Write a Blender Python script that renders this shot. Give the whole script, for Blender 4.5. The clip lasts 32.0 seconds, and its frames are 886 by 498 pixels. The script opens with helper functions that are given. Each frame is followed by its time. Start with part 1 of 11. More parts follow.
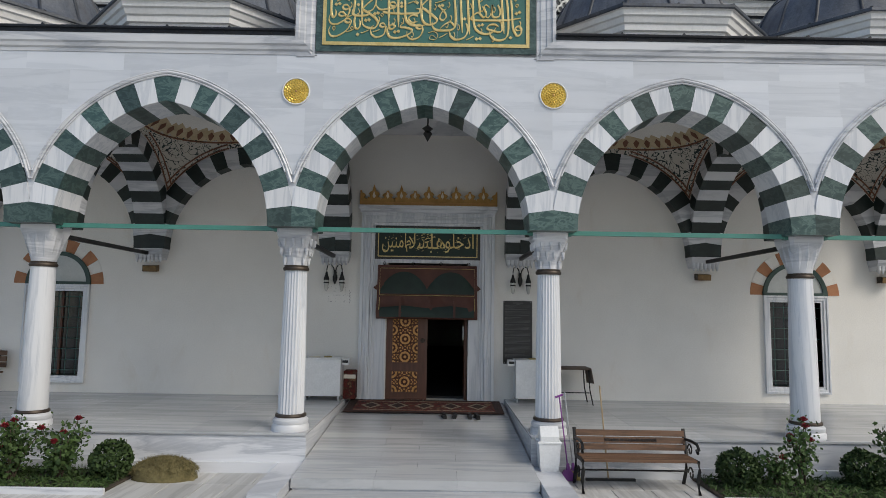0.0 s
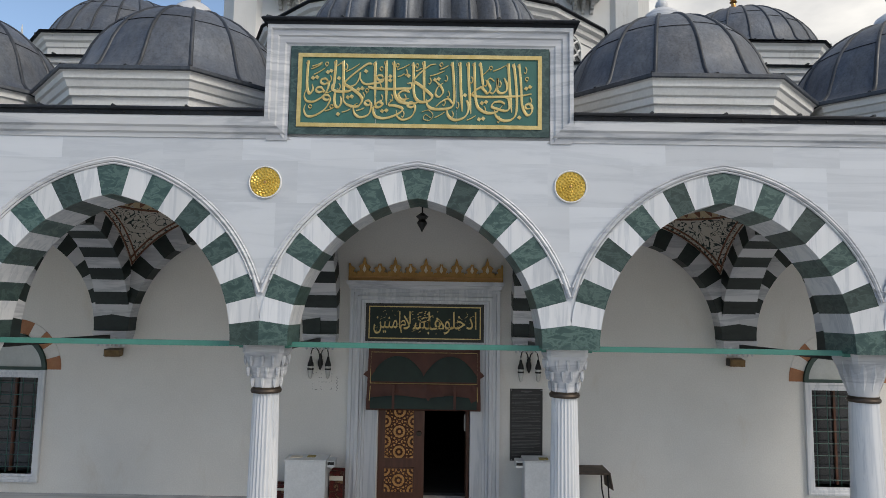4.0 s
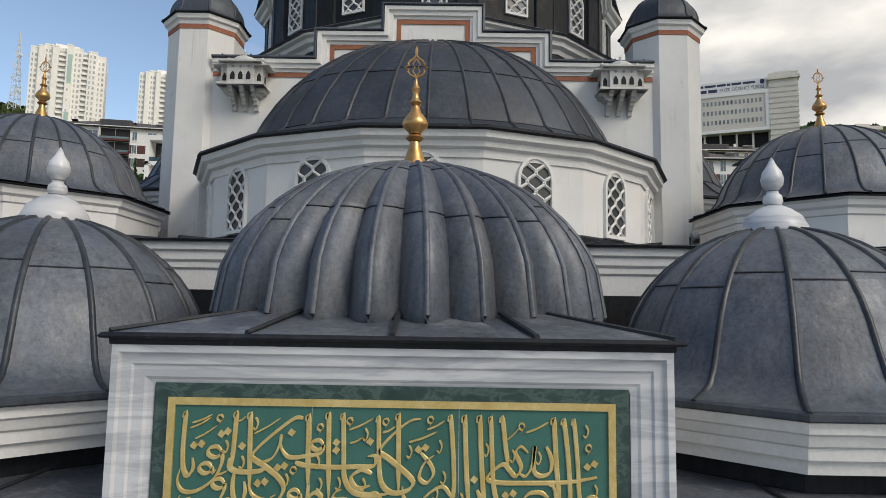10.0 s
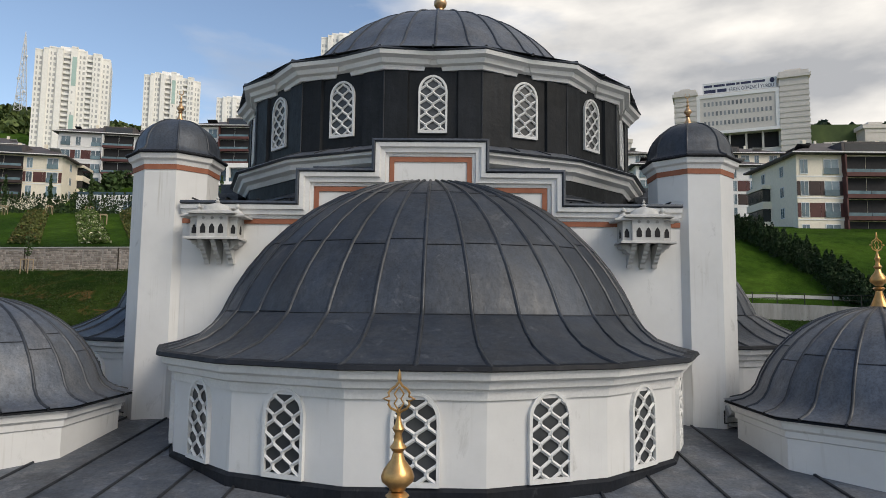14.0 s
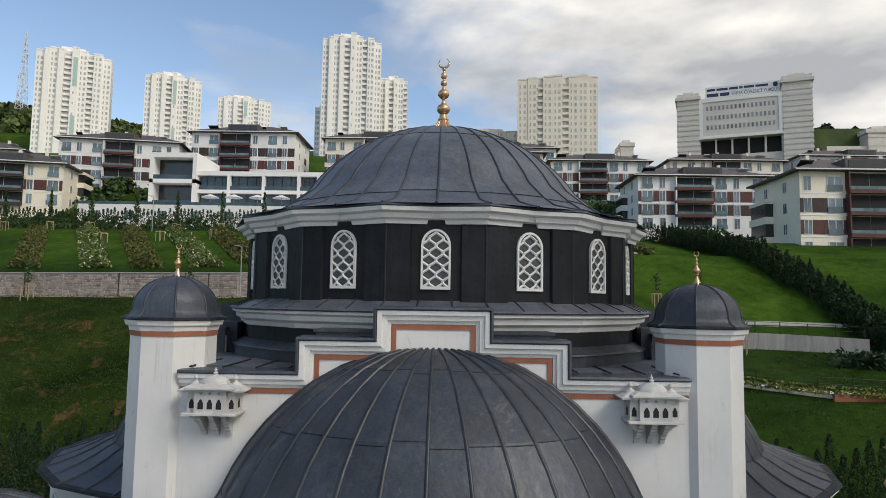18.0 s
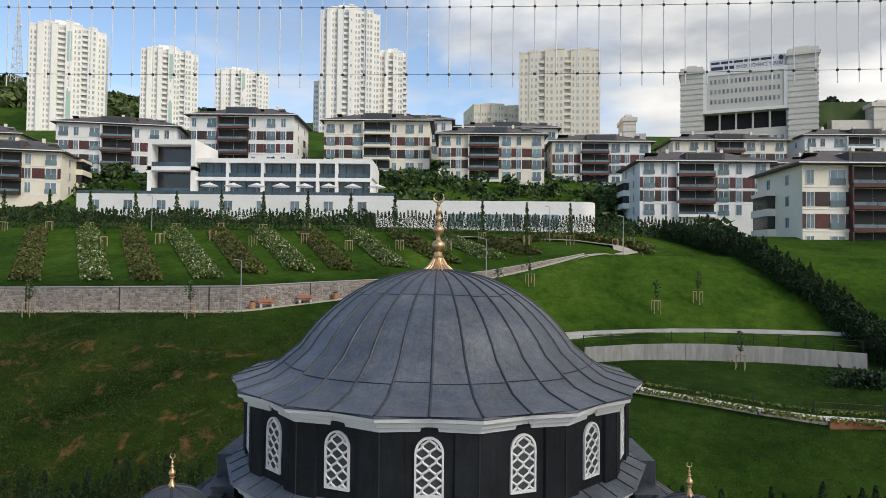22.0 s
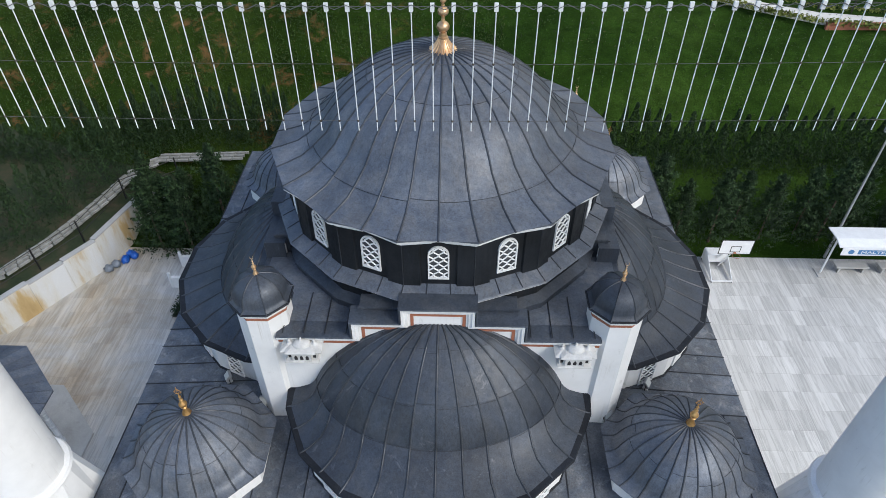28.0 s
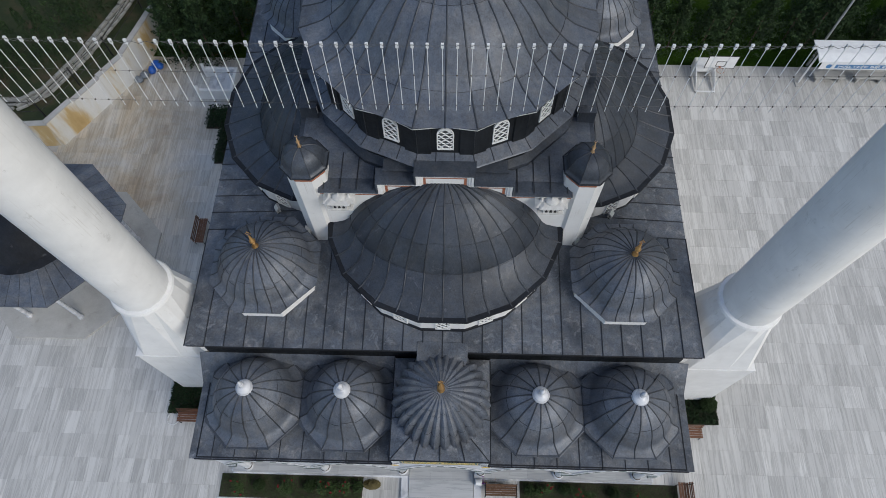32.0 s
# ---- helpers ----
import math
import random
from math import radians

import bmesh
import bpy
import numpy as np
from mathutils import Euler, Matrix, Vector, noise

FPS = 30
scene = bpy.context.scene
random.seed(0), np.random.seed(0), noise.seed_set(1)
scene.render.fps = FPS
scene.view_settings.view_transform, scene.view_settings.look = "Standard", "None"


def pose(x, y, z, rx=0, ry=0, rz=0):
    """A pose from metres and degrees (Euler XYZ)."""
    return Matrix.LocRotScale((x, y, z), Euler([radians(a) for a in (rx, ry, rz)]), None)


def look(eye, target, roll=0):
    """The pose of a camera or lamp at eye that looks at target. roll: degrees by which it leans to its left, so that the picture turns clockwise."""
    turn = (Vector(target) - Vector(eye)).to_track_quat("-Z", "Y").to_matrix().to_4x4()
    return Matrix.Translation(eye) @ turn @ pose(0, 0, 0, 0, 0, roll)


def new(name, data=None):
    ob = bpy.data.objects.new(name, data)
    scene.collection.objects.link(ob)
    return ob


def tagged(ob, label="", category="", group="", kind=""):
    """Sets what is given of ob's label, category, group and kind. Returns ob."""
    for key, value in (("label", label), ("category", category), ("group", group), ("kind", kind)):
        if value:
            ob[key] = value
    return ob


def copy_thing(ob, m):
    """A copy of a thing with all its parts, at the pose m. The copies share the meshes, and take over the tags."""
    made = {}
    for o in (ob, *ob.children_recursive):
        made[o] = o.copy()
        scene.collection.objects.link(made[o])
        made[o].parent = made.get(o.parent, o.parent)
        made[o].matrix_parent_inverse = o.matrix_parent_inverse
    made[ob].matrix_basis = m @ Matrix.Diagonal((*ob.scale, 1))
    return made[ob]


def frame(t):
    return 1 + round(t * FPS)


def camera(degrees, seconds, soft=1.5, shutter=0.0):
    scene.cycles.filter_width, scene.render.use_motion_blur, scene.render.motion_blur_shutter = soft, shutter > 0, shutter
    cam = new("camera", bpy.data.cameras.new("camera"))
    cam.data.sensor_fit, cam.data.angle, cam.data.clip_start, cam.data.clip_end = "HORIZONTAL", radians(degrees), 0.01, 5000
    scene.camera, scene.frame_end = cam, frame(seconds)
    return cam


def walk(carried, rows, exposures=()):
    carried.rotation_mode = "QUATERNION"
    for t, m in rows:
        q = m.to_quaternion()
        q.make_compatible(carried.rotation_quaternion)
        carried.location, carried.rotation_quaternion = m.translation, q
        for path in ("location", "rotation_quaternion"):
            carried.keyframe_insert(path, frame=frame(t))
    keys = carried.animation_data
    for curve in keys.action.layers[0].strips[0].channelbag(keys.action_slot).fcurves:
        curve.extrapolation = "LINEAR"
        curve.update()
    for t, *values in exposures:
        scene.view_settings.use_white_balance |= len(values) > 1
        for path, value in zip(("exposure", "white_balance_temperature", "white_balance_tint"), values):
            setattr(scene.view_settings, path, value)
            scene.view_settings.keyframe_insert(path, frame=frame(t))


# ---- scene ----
import itertools
cam = camera(69.59, 32.0, 0.5)
# seconds, place in metres, turn in degrees
ROWS = [
    (0, 0.282, -9.234, 2.556, 95.56, -0.91, -0.24),
    (0.5, 0.301, -9.253, 2.713, 95.55, -0.93, -0.19),
    (1, 0.314, -9.242, 2.882, 95.55, -0.92, -0.15),
    (1.5, 0.337, -9.174, 3.064, 95.63, -0.93, -0.12),
    (2, 0.367, -9.054, 3.285, 95.64, -0.95, -0.04),
    (2.5, 0.372, -8.857, 3.525, 95.58, -0.96, 0.04),
    (3, 0.357, -8.585, 3.759, 95.57, -0.93, 0.07),
    (3.5, 0.362, -8.274, 3.996, 95.57, -0.93, 0.12),
    (5.5, 0.346, -6.351, 4.837, 95.62, -0.76, 0.05),
    (6, 0.375, -5.768, 5.147, 95.70, -0.76, -0.01),
    (6.5, 0.382, -5.262, 5.451, 95.68, -0.76, 0.07),
    (7, 0.399, -5.034, 5.748, 95.61, -0.77, 0.12),
    (7.5, 0.409, -4.931, 6.070, 95.71, -0.78, 0.02),
    (8, 0.440, -4.869, 6.405, 95.81, -0.83, 0.08),
    (8.5, 0.411, -4.853, 6.791, 95.85, -0.90, 0.16),
    (9, 0.396, -4.803, 7.231, 95.85, -0.97, 0.14),
    (9.5, 0.397, -4.691, 7.639, 95.84, -0.90, 0.22),
    (10, 0.366, -4.542, 8.056, 95.78, -0.90, 0.24),
    (10.5, 0.344, -4.350, 8.474, 95.67, -0.76, 0.44),
    (11, 0.341, -4.157, 8.884, 95.61, -0.69, 0.60),
    (11.5, 0.347, -4.004, 9.311, 95.55, -0.66, 0.67),
    (12, 0.356, -3.857, 9.740, 95.54, -0.64, 0.68),
    (12.5, 0.378, -3.658, 10.196, 95.44, -0.66, 0.73),
    (13, 0.399, -3.448, 10.622, 95.42, -0.67, 0.78),
    (13.5, 0.437, -3.312, 11.056, 95.34, -0.68, 0.81),
    (14, 0.450, -3.261, 11.544, 95.23, -0.67, 0.86),
    (14.5, 0.444, -3.263, 12.029, 95.10, -0.69, 0.86),
    (16.5, 0.356, -3.247, 13.627, 94.92, -0.73, 0.86),
    (17, 0.342, -3.254, 14.046, 94.81, -0.77, 0.87),
    (17.5, 0.353, -3.264, 14.434, 94.79, -0.85, 0.91),
    (18, 0.368, -3.277, 14.846, 94.78, -0.90, 0.94),
    (18.5, 0.397, -3.282, 15.272, 94.76, -0.90, 0.97),
    (19, 0.435, -3.304, 15.753, 94.75, -0.87, 0.96),
    (19.5, 0.422, -3.343, 16.358, 94.69, -0.84, 0.98),
    (20, 0.422, -3.358, 17.001, 94.63, -0.80, 0.98),
    (20.5, 0.408, -3.396, 17.673, 94.61, -0.72, 0.98),
    (21, 0.413, -3.408, 18.357, 94.60, -0.68, 1.00),
    (21.5, 0.425, -3.395, 19.074, 94.41, -0.64, 1.02),
    (22, 0.481, -3.442, 19.754, 91.63, -0.63, 1.08),
    (22.5, 0.534, -3.440, 20.394, 86.19, -0.51, 1.20),
    (23, 0.572, -3.478, 21.056, 79.72, -0.33, 1.33),
    (23.5, 0.575, -3.504, 21.690, 73.05, -0.32, 1.39),
    (24, 0.561, -3.471, 22.307, 66.57, -0.26, 1.42),
    (24.5, 0.552, -3.478, 22.967, 60.61, -0.16, 1.44),
    (25, 0.548, -3.486, 23.641, 55.06, -0.05, 1.49),
    (25.5, 0.543, -3.487, 24.300, 51.94, 0.02, 1.50),
    (26, 0.528, -3.492, 24.959, 51.26, 0.04, 1.50),
    (26.5, 0.510, -3.481, 25.653, 51.19, 0.08, 1.45),
    (28.5, 0.402, -3.513, 28.489, 45.74, -0.03, 1.39),
    (29, 0.377, -3.578, 29.296, 41.60, 0.01, 1.43),
    (29.5, 0.371, -3.627, 30.075, 36.93, 0.04, 1.48),
    (30, 0.354, -3.626, 30.856, 31.46, 0.14, 1.46),
    (30.5, 0.338, -3.638, 31.639, 26.91, 0.24, 1.45),
    (31, 0.351, -3.617, 32.378, 26.35, 0.30, 1.50),
    (31.5, 0.365, -3.633, 33.152, 26.28, 0.32, 1.50),
    (32, 0.378, -3.686, 33.907, 26.26, 0.33, 1.54),
]
walk(cam, [(t, pose(*row)) for t, *row in ROWS], ((0.0, 0.45, 6750, 10), (7.0, 0.4, 6780, 10), (8.0, 0.38, 6750, 10), (9.0, 0.32, 6900, 10), (10.0, 0.38, 6950, 10), (13.0, 0.38, 6900, 11), (16.5, 0.36, 6850, 10), (21.0, 0.36, 6700, 10), (22.0, 0.52, 6700, 10), (23.0, 1.2, 6600, 10), (24.0, 1.45, 6450, 10), (25.0, 1.15, 6250, 10), (26.0, 1.08, 6200, 10), (28.5, 0.79, 6150, 10), (31.0, 0.38, 6350, 10), (32.0, 0.34, 6350, 10)))


# ---- light ----
SUN = Vector((0.60, -0.48, 0.62)).normalized()      # towards the sun
world = bpy.data.worlds.new("sky")
scene.world = world
world.use_nodes = True
wn, wl = world.node_tree.nodes, world.node_tree.links
wn.clear()
sky = wn.new("ShaderNodeTexSky")
sky.sky_type, sky.sun_disc = "NISHITA", False
sky.sun_elevation = math.asin(SUN.z)
sky.sun_rotation = math.atan2(SUN.x, SUN.y)
sky.air_density, sky.dust_density, sky.ozone_density = 1.0, 1.0, 1.5
coord = wn.new("ShaderNodeTexCoord")
stretch = wn.new("ShaderNodeMapping")
stretch.inputs["Scale"].default_value = (1.2, 1.2, 3.2)
stretch.inputs["Location"].default_value = (0.35, 0.1, 0.0)
puff = wn.new("ShaderNodeTexNoise")
puff.inputs["Scale"].default_value, puff.inputs["Detail"].default_value = 2.1, 7
puff.inputs["Roughness"].default_value, puff.inputs["Distortion"].default_value = 0.52, 0.3
side = wn.new("ShaderNodeSeparateXYZ")
lean = wn.new("ShaderNodeMath")
lean.operation, lean.inputs[1].default_value = "MULTIPLY_ADD", 0.34
cover = wn.new("ShaderNodeValToRGB")
cover.color_ramp.elements[0].position, cover.color_ramp.elements[1].position = 0.40, 0.62
tone = wn.new("ShaderNodeTexNoise")
tone.inputs["Scale"].default_value, tone.inputs["Detail"].default_value = 3.1, 6
shade = wn.new("ShaderNodeValToRGB")
shade.color_ramp.elements[0].position, shade.color_ramp.elements[1].position = 0.36, 0.66
shade.color_ramp.elements[0].color = (2.5, 2.65, 2.9, 1)
shade.color_ramp.elements[1].color = (5.9, 5.85, 5.7, 1)
mix = wn.new("ShaderNodeMix")
mix.data_type = "RGBA"
back = wn.new("ShaderNodeBackground")
back.inputs["Strength"].default_value = 0.14
wout = wn.new("ShaderNodeOutputWorld")
wl.new(coord.outputs["Generated"], stretch.inputs["Vector"])
wl.new(stretch.outputs[0], puff.inputs["Vector"])
wl.new(stretch.outputs[0], tone.inputs["Vector"])
wl.new(coord.outputs["Generated"], side.inputs[0])
wl.new(side.outputs["X"], lean.inputs[0])
wl.new(puff.outputs["Fac"], lean.inputs[2])
wl.new(lean.outputs[0], cover.inputs["Fac"])
wl.new(tone.outputs["Fac"], shade.inputs["Fac"])
wl.new(cover.outputs["Color"], mix.inputs["Factor"])
wl.new(sky.outputs[0], mix.inputs["A"])
wl.new(shade.outputs["Color"], mix.inputs["B"])
wl.new(mix.outputs["Result"], back.inputs["Color"])
wl.new(back.outputs[0], wout.inputs["Surface"])

sun = new("sun", bpy.data.lights.new("sun", "SUN"))
sun.data.energy, sun.data.angle, sun.data.color = 1.5, radians(26.0), (1.0, 0.95, 0.87)
sun.matrix_world = look(SUN * 200, (0, 0, 0))


# ---- materials ----
def material(name, rough=0.6, metal=0.0, spec=0.5):
    m = bpy.data.materials.new(name)
    m.use_nodes = True
    b = m.node_tree.nodes["Principled BSDF"]
    b.inputs["Roughness"].default_value, b.inputs["Metallic"].default_value = rough, metal
    b.inputs["Specular IOR Level"].default_value = spec
    return m, m.node_tree.nodes, m.node_tree.links, b


def ramp(n, stops):
    r = n.new("ShaderNodeValToRGB")
    e = r.color_ramp.elements
    while len(e) < len(stops):
        e.new(0.5)
    for k, (at, c) in zip(e, stops):
        k.position, k.color = at, (*c, 1)
    return r


def space(n, l, scale=(1, 1, 1), turn=(0, 0, 0), local=False):
    """Coordinates in metres, of the world or of the object."""
    if local:
        c = n.new("ShaderNodeTexCoord").outputs["Object"]
    else:
        c = n.new("ShaderNodeNewGeometry").outputs["Position"]
    mp = n.new("ShaderNodeMapping")
    mp.inputs["Scale"].default_value = scale
    mp.inputs["Rotation"].default_value = [radians(a) for a in turn]
    l.new(c, mp.inputs["Vector"])
    return mp.outputs[0]


def noise_of(n, l, vec, scale, detail=5, rough=0.55, dist=0.0):
    t = n.new("ShaderNodeTexNoise")
    t.inputs["Scale"].default_value, t.inputs["Detail"].default_value = scale, detail
    t.inputs["Roughness"].default_value, t.inputs["Distortion"].default_value = rough, dist
    l.new(vec, t.inputs["Vector"])
    return t.outputs["Fac"]


def blend(n, l, fac, a, b, kind="MIX"):
    x = n.new("ShaderNodeMix")
    x.data_type, x.blend_type = "RGBA", kind
    for key, v in (("Factor", fac), ("A", a), ("B", b)):
        s = x.inputs[key] if key == "Factor" else [i for i in x.inputs if i.name == key and i.type == "RGBA"][0]
        if isinstance(v, (int, float)):
            s.default_value = v
        elif isinstance(v, tuple):
            s.default_value = (*v, 1)
        else:
            l.new(v, s)
    return [o for o in x.outputs if o.type == "RGBA"][0]


def bump(n, l, b, height, strength=0.3, dist=0.02):
    u = n.new("ShaderNodeBump")
    u.inputs["Strength"].default_value, u.inputs["Distance"].default_value = strength, dist
    l.new(height, u.inputs["Height"])
    l.new(u.outputs[0], b.inputs["Normal"])


def varied(n, l, col, amount=0.12, island=False):
    """Lightens and darkens piece by piece."""
    if island:
        r = n.new("ShaderNodeNewGeometry").outputs["Random Per Island"]
    else:
        r = n.new("ShaderNodeObjectInfo").outputs["Random"]
    k = ramp(n, [(0.0, (1 - amount,) * 3), (1.0, (1 + amount * 0.6,) * 3)])
    l.new(r, k.inputs["Fac"])
    return blend(n, l, 1.0, col, k.outputs["Color"], "MULTIPLY")


def mottled(name, stops, scale=2.0, rough=0.6, metal=0.0, fine=30.0, relief=0.15, stretchy=(1, 1, 1), piece=0.0, island=False, local=False, dist=0.0, spec=0.5, dirt=0.0, dirt_col=(0.2, 0.17, 0.13)):
    """Two scales of variation, fine relief, and, where asked for, change from piece to piece and stains."""
    m, n, l, b = material(name, rough, metal, spec)
    v = space(n, l, stretchy, local=local)
    a = noise_of(n, l, v, scale, 6, 0.6, dist)
    r = ramp(n, stops)
    l.new(a, r.inputs["Fac"])
    f = noise_of(n, l, space(n, l, local=local), fine, 4, 0.6)
    g = ramp(n, [(0.25, (0.86,) * 3), (0.75, (1.1,) * 3)])
    l.new(f, g.inputs["Fac"])
    c = blend(n, l, 0.6, r.outputs["Color"], g.outputs["Color"], "MULTIPLY")
    if dirt:
        d = noise_of(n, l, space(n, l, (1.1, 1.1, 0.45)), 1.3, 7, 0.65, 0.4)
        q = ramp(n, [(0.58, (0, 0, 0)), (0.78, (dirt,) * 3)])
        l.new(d, q.inputs["Fac"])
        c = blend(n, l, q.outputs["Color"], c, dirt_col)
    if piece:
        c = varied(n, l, c, piece, island)
    l.new(c, b.inputs["Base Color"])
    if relief:
        bump(n, l, b, f, relief, 0.01)
    return m


def veined(name, base, vein, scale=0.7, turn=(0, 25, 0), rough=0.35, piece=0.1, island=False, squash=(0.6, 0.6, 5.0), amount=0.75, tan=0.0, shift=False):
    """Marble: long drawn-out veins over a cloudy ground."""
    m, n, l, b = material(name, rough)
    cloud = noise_of(n, l, space(n, l), 0.9, 4)
    at = space(n, l, squash, turn)
    if shift:
        # every slab is cut from another place in the block
        off = n.new("ShaderNodeVectorMath")
        off.operation = "ADD"
        far = n.new("ShaderNodeVectorMath")
        far.operation = "SCALE"
        far.inputs[0].default_value = (37.0, 11.0, 53.0)
        l.new(n.new("ShaderNodeObjectInfo").outputs["Random"], far.inputs["Scale"])
        l.new(at, off.inputs[0])
        l.new(far.outputs[0], off.inputs[1])
        at = off.outputs[0]
    st = noise_of(n, l, at, scale, 8, 0.62, 0.7)
    rv = ramp(n, [(0.30, (0, 0, 0)), (0.46, (amount,) * 3), (0.52, (amount * 0.35,) * 3), (0.75, (0, 0, 0))])
    l.new(st, rv.inputs["Fac"])
    rc = ramp(n, [(0.3, tuple(k * 0.93 for k in base)), (0.7, base)])
    l.new(cloud, rc.inputs["Fac"])
    c = blend(n, l, rv.outputs["Color"], rc.outputs["Color"], vein)
    # Ochre stains on the west court; their darkening also paints the hall's shade.
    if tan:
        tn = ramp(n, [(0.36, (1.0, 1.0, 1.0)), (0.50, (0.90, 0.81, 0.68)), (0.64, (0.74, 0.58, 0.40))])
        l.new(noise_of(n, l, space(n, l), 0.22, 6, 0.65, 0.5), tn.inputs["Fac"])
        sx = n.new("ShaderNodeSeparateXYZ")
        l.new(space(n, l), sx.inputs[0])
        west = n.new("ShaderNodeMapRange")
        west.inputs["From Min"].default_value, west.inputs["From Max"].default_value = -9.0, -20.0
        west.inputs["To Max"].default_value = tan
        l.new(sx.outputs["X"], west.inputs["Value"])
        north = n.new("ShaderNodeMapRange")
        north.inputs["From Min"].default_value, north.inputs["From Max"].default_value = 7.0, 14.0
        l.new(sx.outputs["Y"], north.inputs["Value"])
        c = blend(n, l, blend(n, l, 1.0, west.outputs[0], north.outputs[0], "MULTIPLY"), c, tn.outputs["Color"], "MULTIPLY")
    if piece:
        c = varied(n, l, c, piece, island)
    l.new(c, b.inputs["Base Color"])
    bump(n, l, b, noise_of(n, l, space(n, l), 25, 3), 0.05, 0.01)
    return m


MARBLE = veined("grey_veined_white_marble", (0.69, 0.697, 0.72), (0.36, 0.38, 0.42), 0.8, (0, 14, 0), amount=0.85)
MARBLE_SOFT = veined("soft_veined_marble", (0.66, 0.68, 0.715), (0.42, 0.445, 0.49), 0.6, (0, 12, 0), amount=0.6)
SLAB = veined("facing_slab_marble", (0.63, 0.655, 0.70), (0.42, 0.45, 0.50), 0.55, (0, 10, 0), 0.3, 0.10, amount=0.5, shift=True)
MARBLE_V = veined("upright_veined_marble", (0.71, 0.718, 0.74), (0.44, 0.47, 0.52), 1.1, (0, 4, 0), squash=(5.5, 5.5, 0.35))
MARBLE_FLOOR = veined("floor_marble", (0.50, 0.508, 0.52), (0.33, 0.345, 0.36), 0.9, (0, 0, 4), 0.24, 0.08, squash=(0.35, 5.5, 1), amount=0.8)
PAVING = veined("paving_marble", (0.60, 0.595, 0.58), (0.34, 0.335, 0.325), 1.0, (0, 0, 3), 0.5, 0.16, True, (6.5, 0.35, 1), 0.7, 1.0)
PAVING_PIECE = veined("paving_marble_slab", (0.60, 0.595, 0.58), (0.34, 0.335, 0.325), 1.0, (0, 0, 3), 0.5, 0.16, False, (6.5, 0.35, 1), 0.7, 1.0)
GREEN_STONE = veined("green_serpentine", (0.010, 0.036, 0.036), (0.13, 0.20, 0.18), 5.5, (0, 40, 10), 0.35, 0.5, squash=(1.2, 1.2, 2.0), amount=0.5)
# Darker copy of the green serpentine, with the porch's shade in its colour.
SHADED_STONE = veined("shade_toned_serpentine", (0.007, 0.015, 0.0145), (0.022, 0.036, 0.033), 2.2, (0, 40, 10), 0.5, 0.3, squash=(1.2, 1.2, 2.0), amount=0.6)
PLASTER = mottled("cream_plaster", [(0.3, (0.70, 0.68, 0.645)), (0.7, (0.77, 0.75, 0.715))], 0.8, 0.85, fine=40, relief=0.05, dirt=0.35, dirt_col=(0.55, 0.47, 0.36))
def weathered_plaster():
    """White limewash with grey scuffs and thin rain drips."""
    m, n, l, b = material("weathered_white_plaster", 0.85)
    tone = ramp(n, [(0.3, (0.65, 0.648, 0.642)), (0.7, (0.76, 0.757, 0.75))])
    l.new(noise_of(n, l, space(n, l), 0.9, 6, 0.6), tone.inputs["Fac"])
    c = tone.outputs["Color"]
    scuff = ramp(n, [(0.60, (0, 0, 0)), (0.68, (0.35,) * 3), (0.80, (0.75,) * 3)])
    l.new(noise_of(n, l, space(n, l, (1.3, 1.3, 0.7)), 1.7, 9, 0.72, 0.5), scuff.inputs["Fac"])
    c = blend(n, l, scuff.outputs["Color"], c, (0.36, 0.35, 0.33))
    where = ramp(n, [(0.48, (0, 0, 0)), (0.62, (1, 1, 1))])
    l.new(noise_of(n, l, space(n, l), 0.55, 4), where.inputs["Fac"])
    drip = ramp(n, [(0.56, (0, 0, 0)), (0.72, (0.5,) * 3)])
    l.new(noise_of(n, l, space(n, l, (11, 11, 0.45)), 1.3, 5, 0.6), drip.inputs["Fac"])
    c = blend(n, l, blend(n, l, 1.0, drip.outputs["Color"], where.outputs["Color"], "MULTIPLY"), c, (0.42, 0.39, 0.34))
    l.new(c, b.inputs["Base Color"])
    bump(n, l, b, noise_of(n, l, space(n, l), 30, 4, 0.6), 0.1, 0.01)
    return m


WHITEWASH = weathered_plaster()
WHITE_TRIM = mottled("painted_white_moulding", [(0.3, (0.67, 0.667, 0.66)), (0.7, (0.77, 0.766, 0.757))], 1.5, 0.7, fine=25, relief=0.05, dirt=0.3, dirt_col=(0.45, 0.41, 0.36))
LATTICE = mottled("white_lattice", [(0.3, (0.68, 0.68, 0.67)), (0.7, (0.76, 0.76, 0.75))], 3, 0.7)


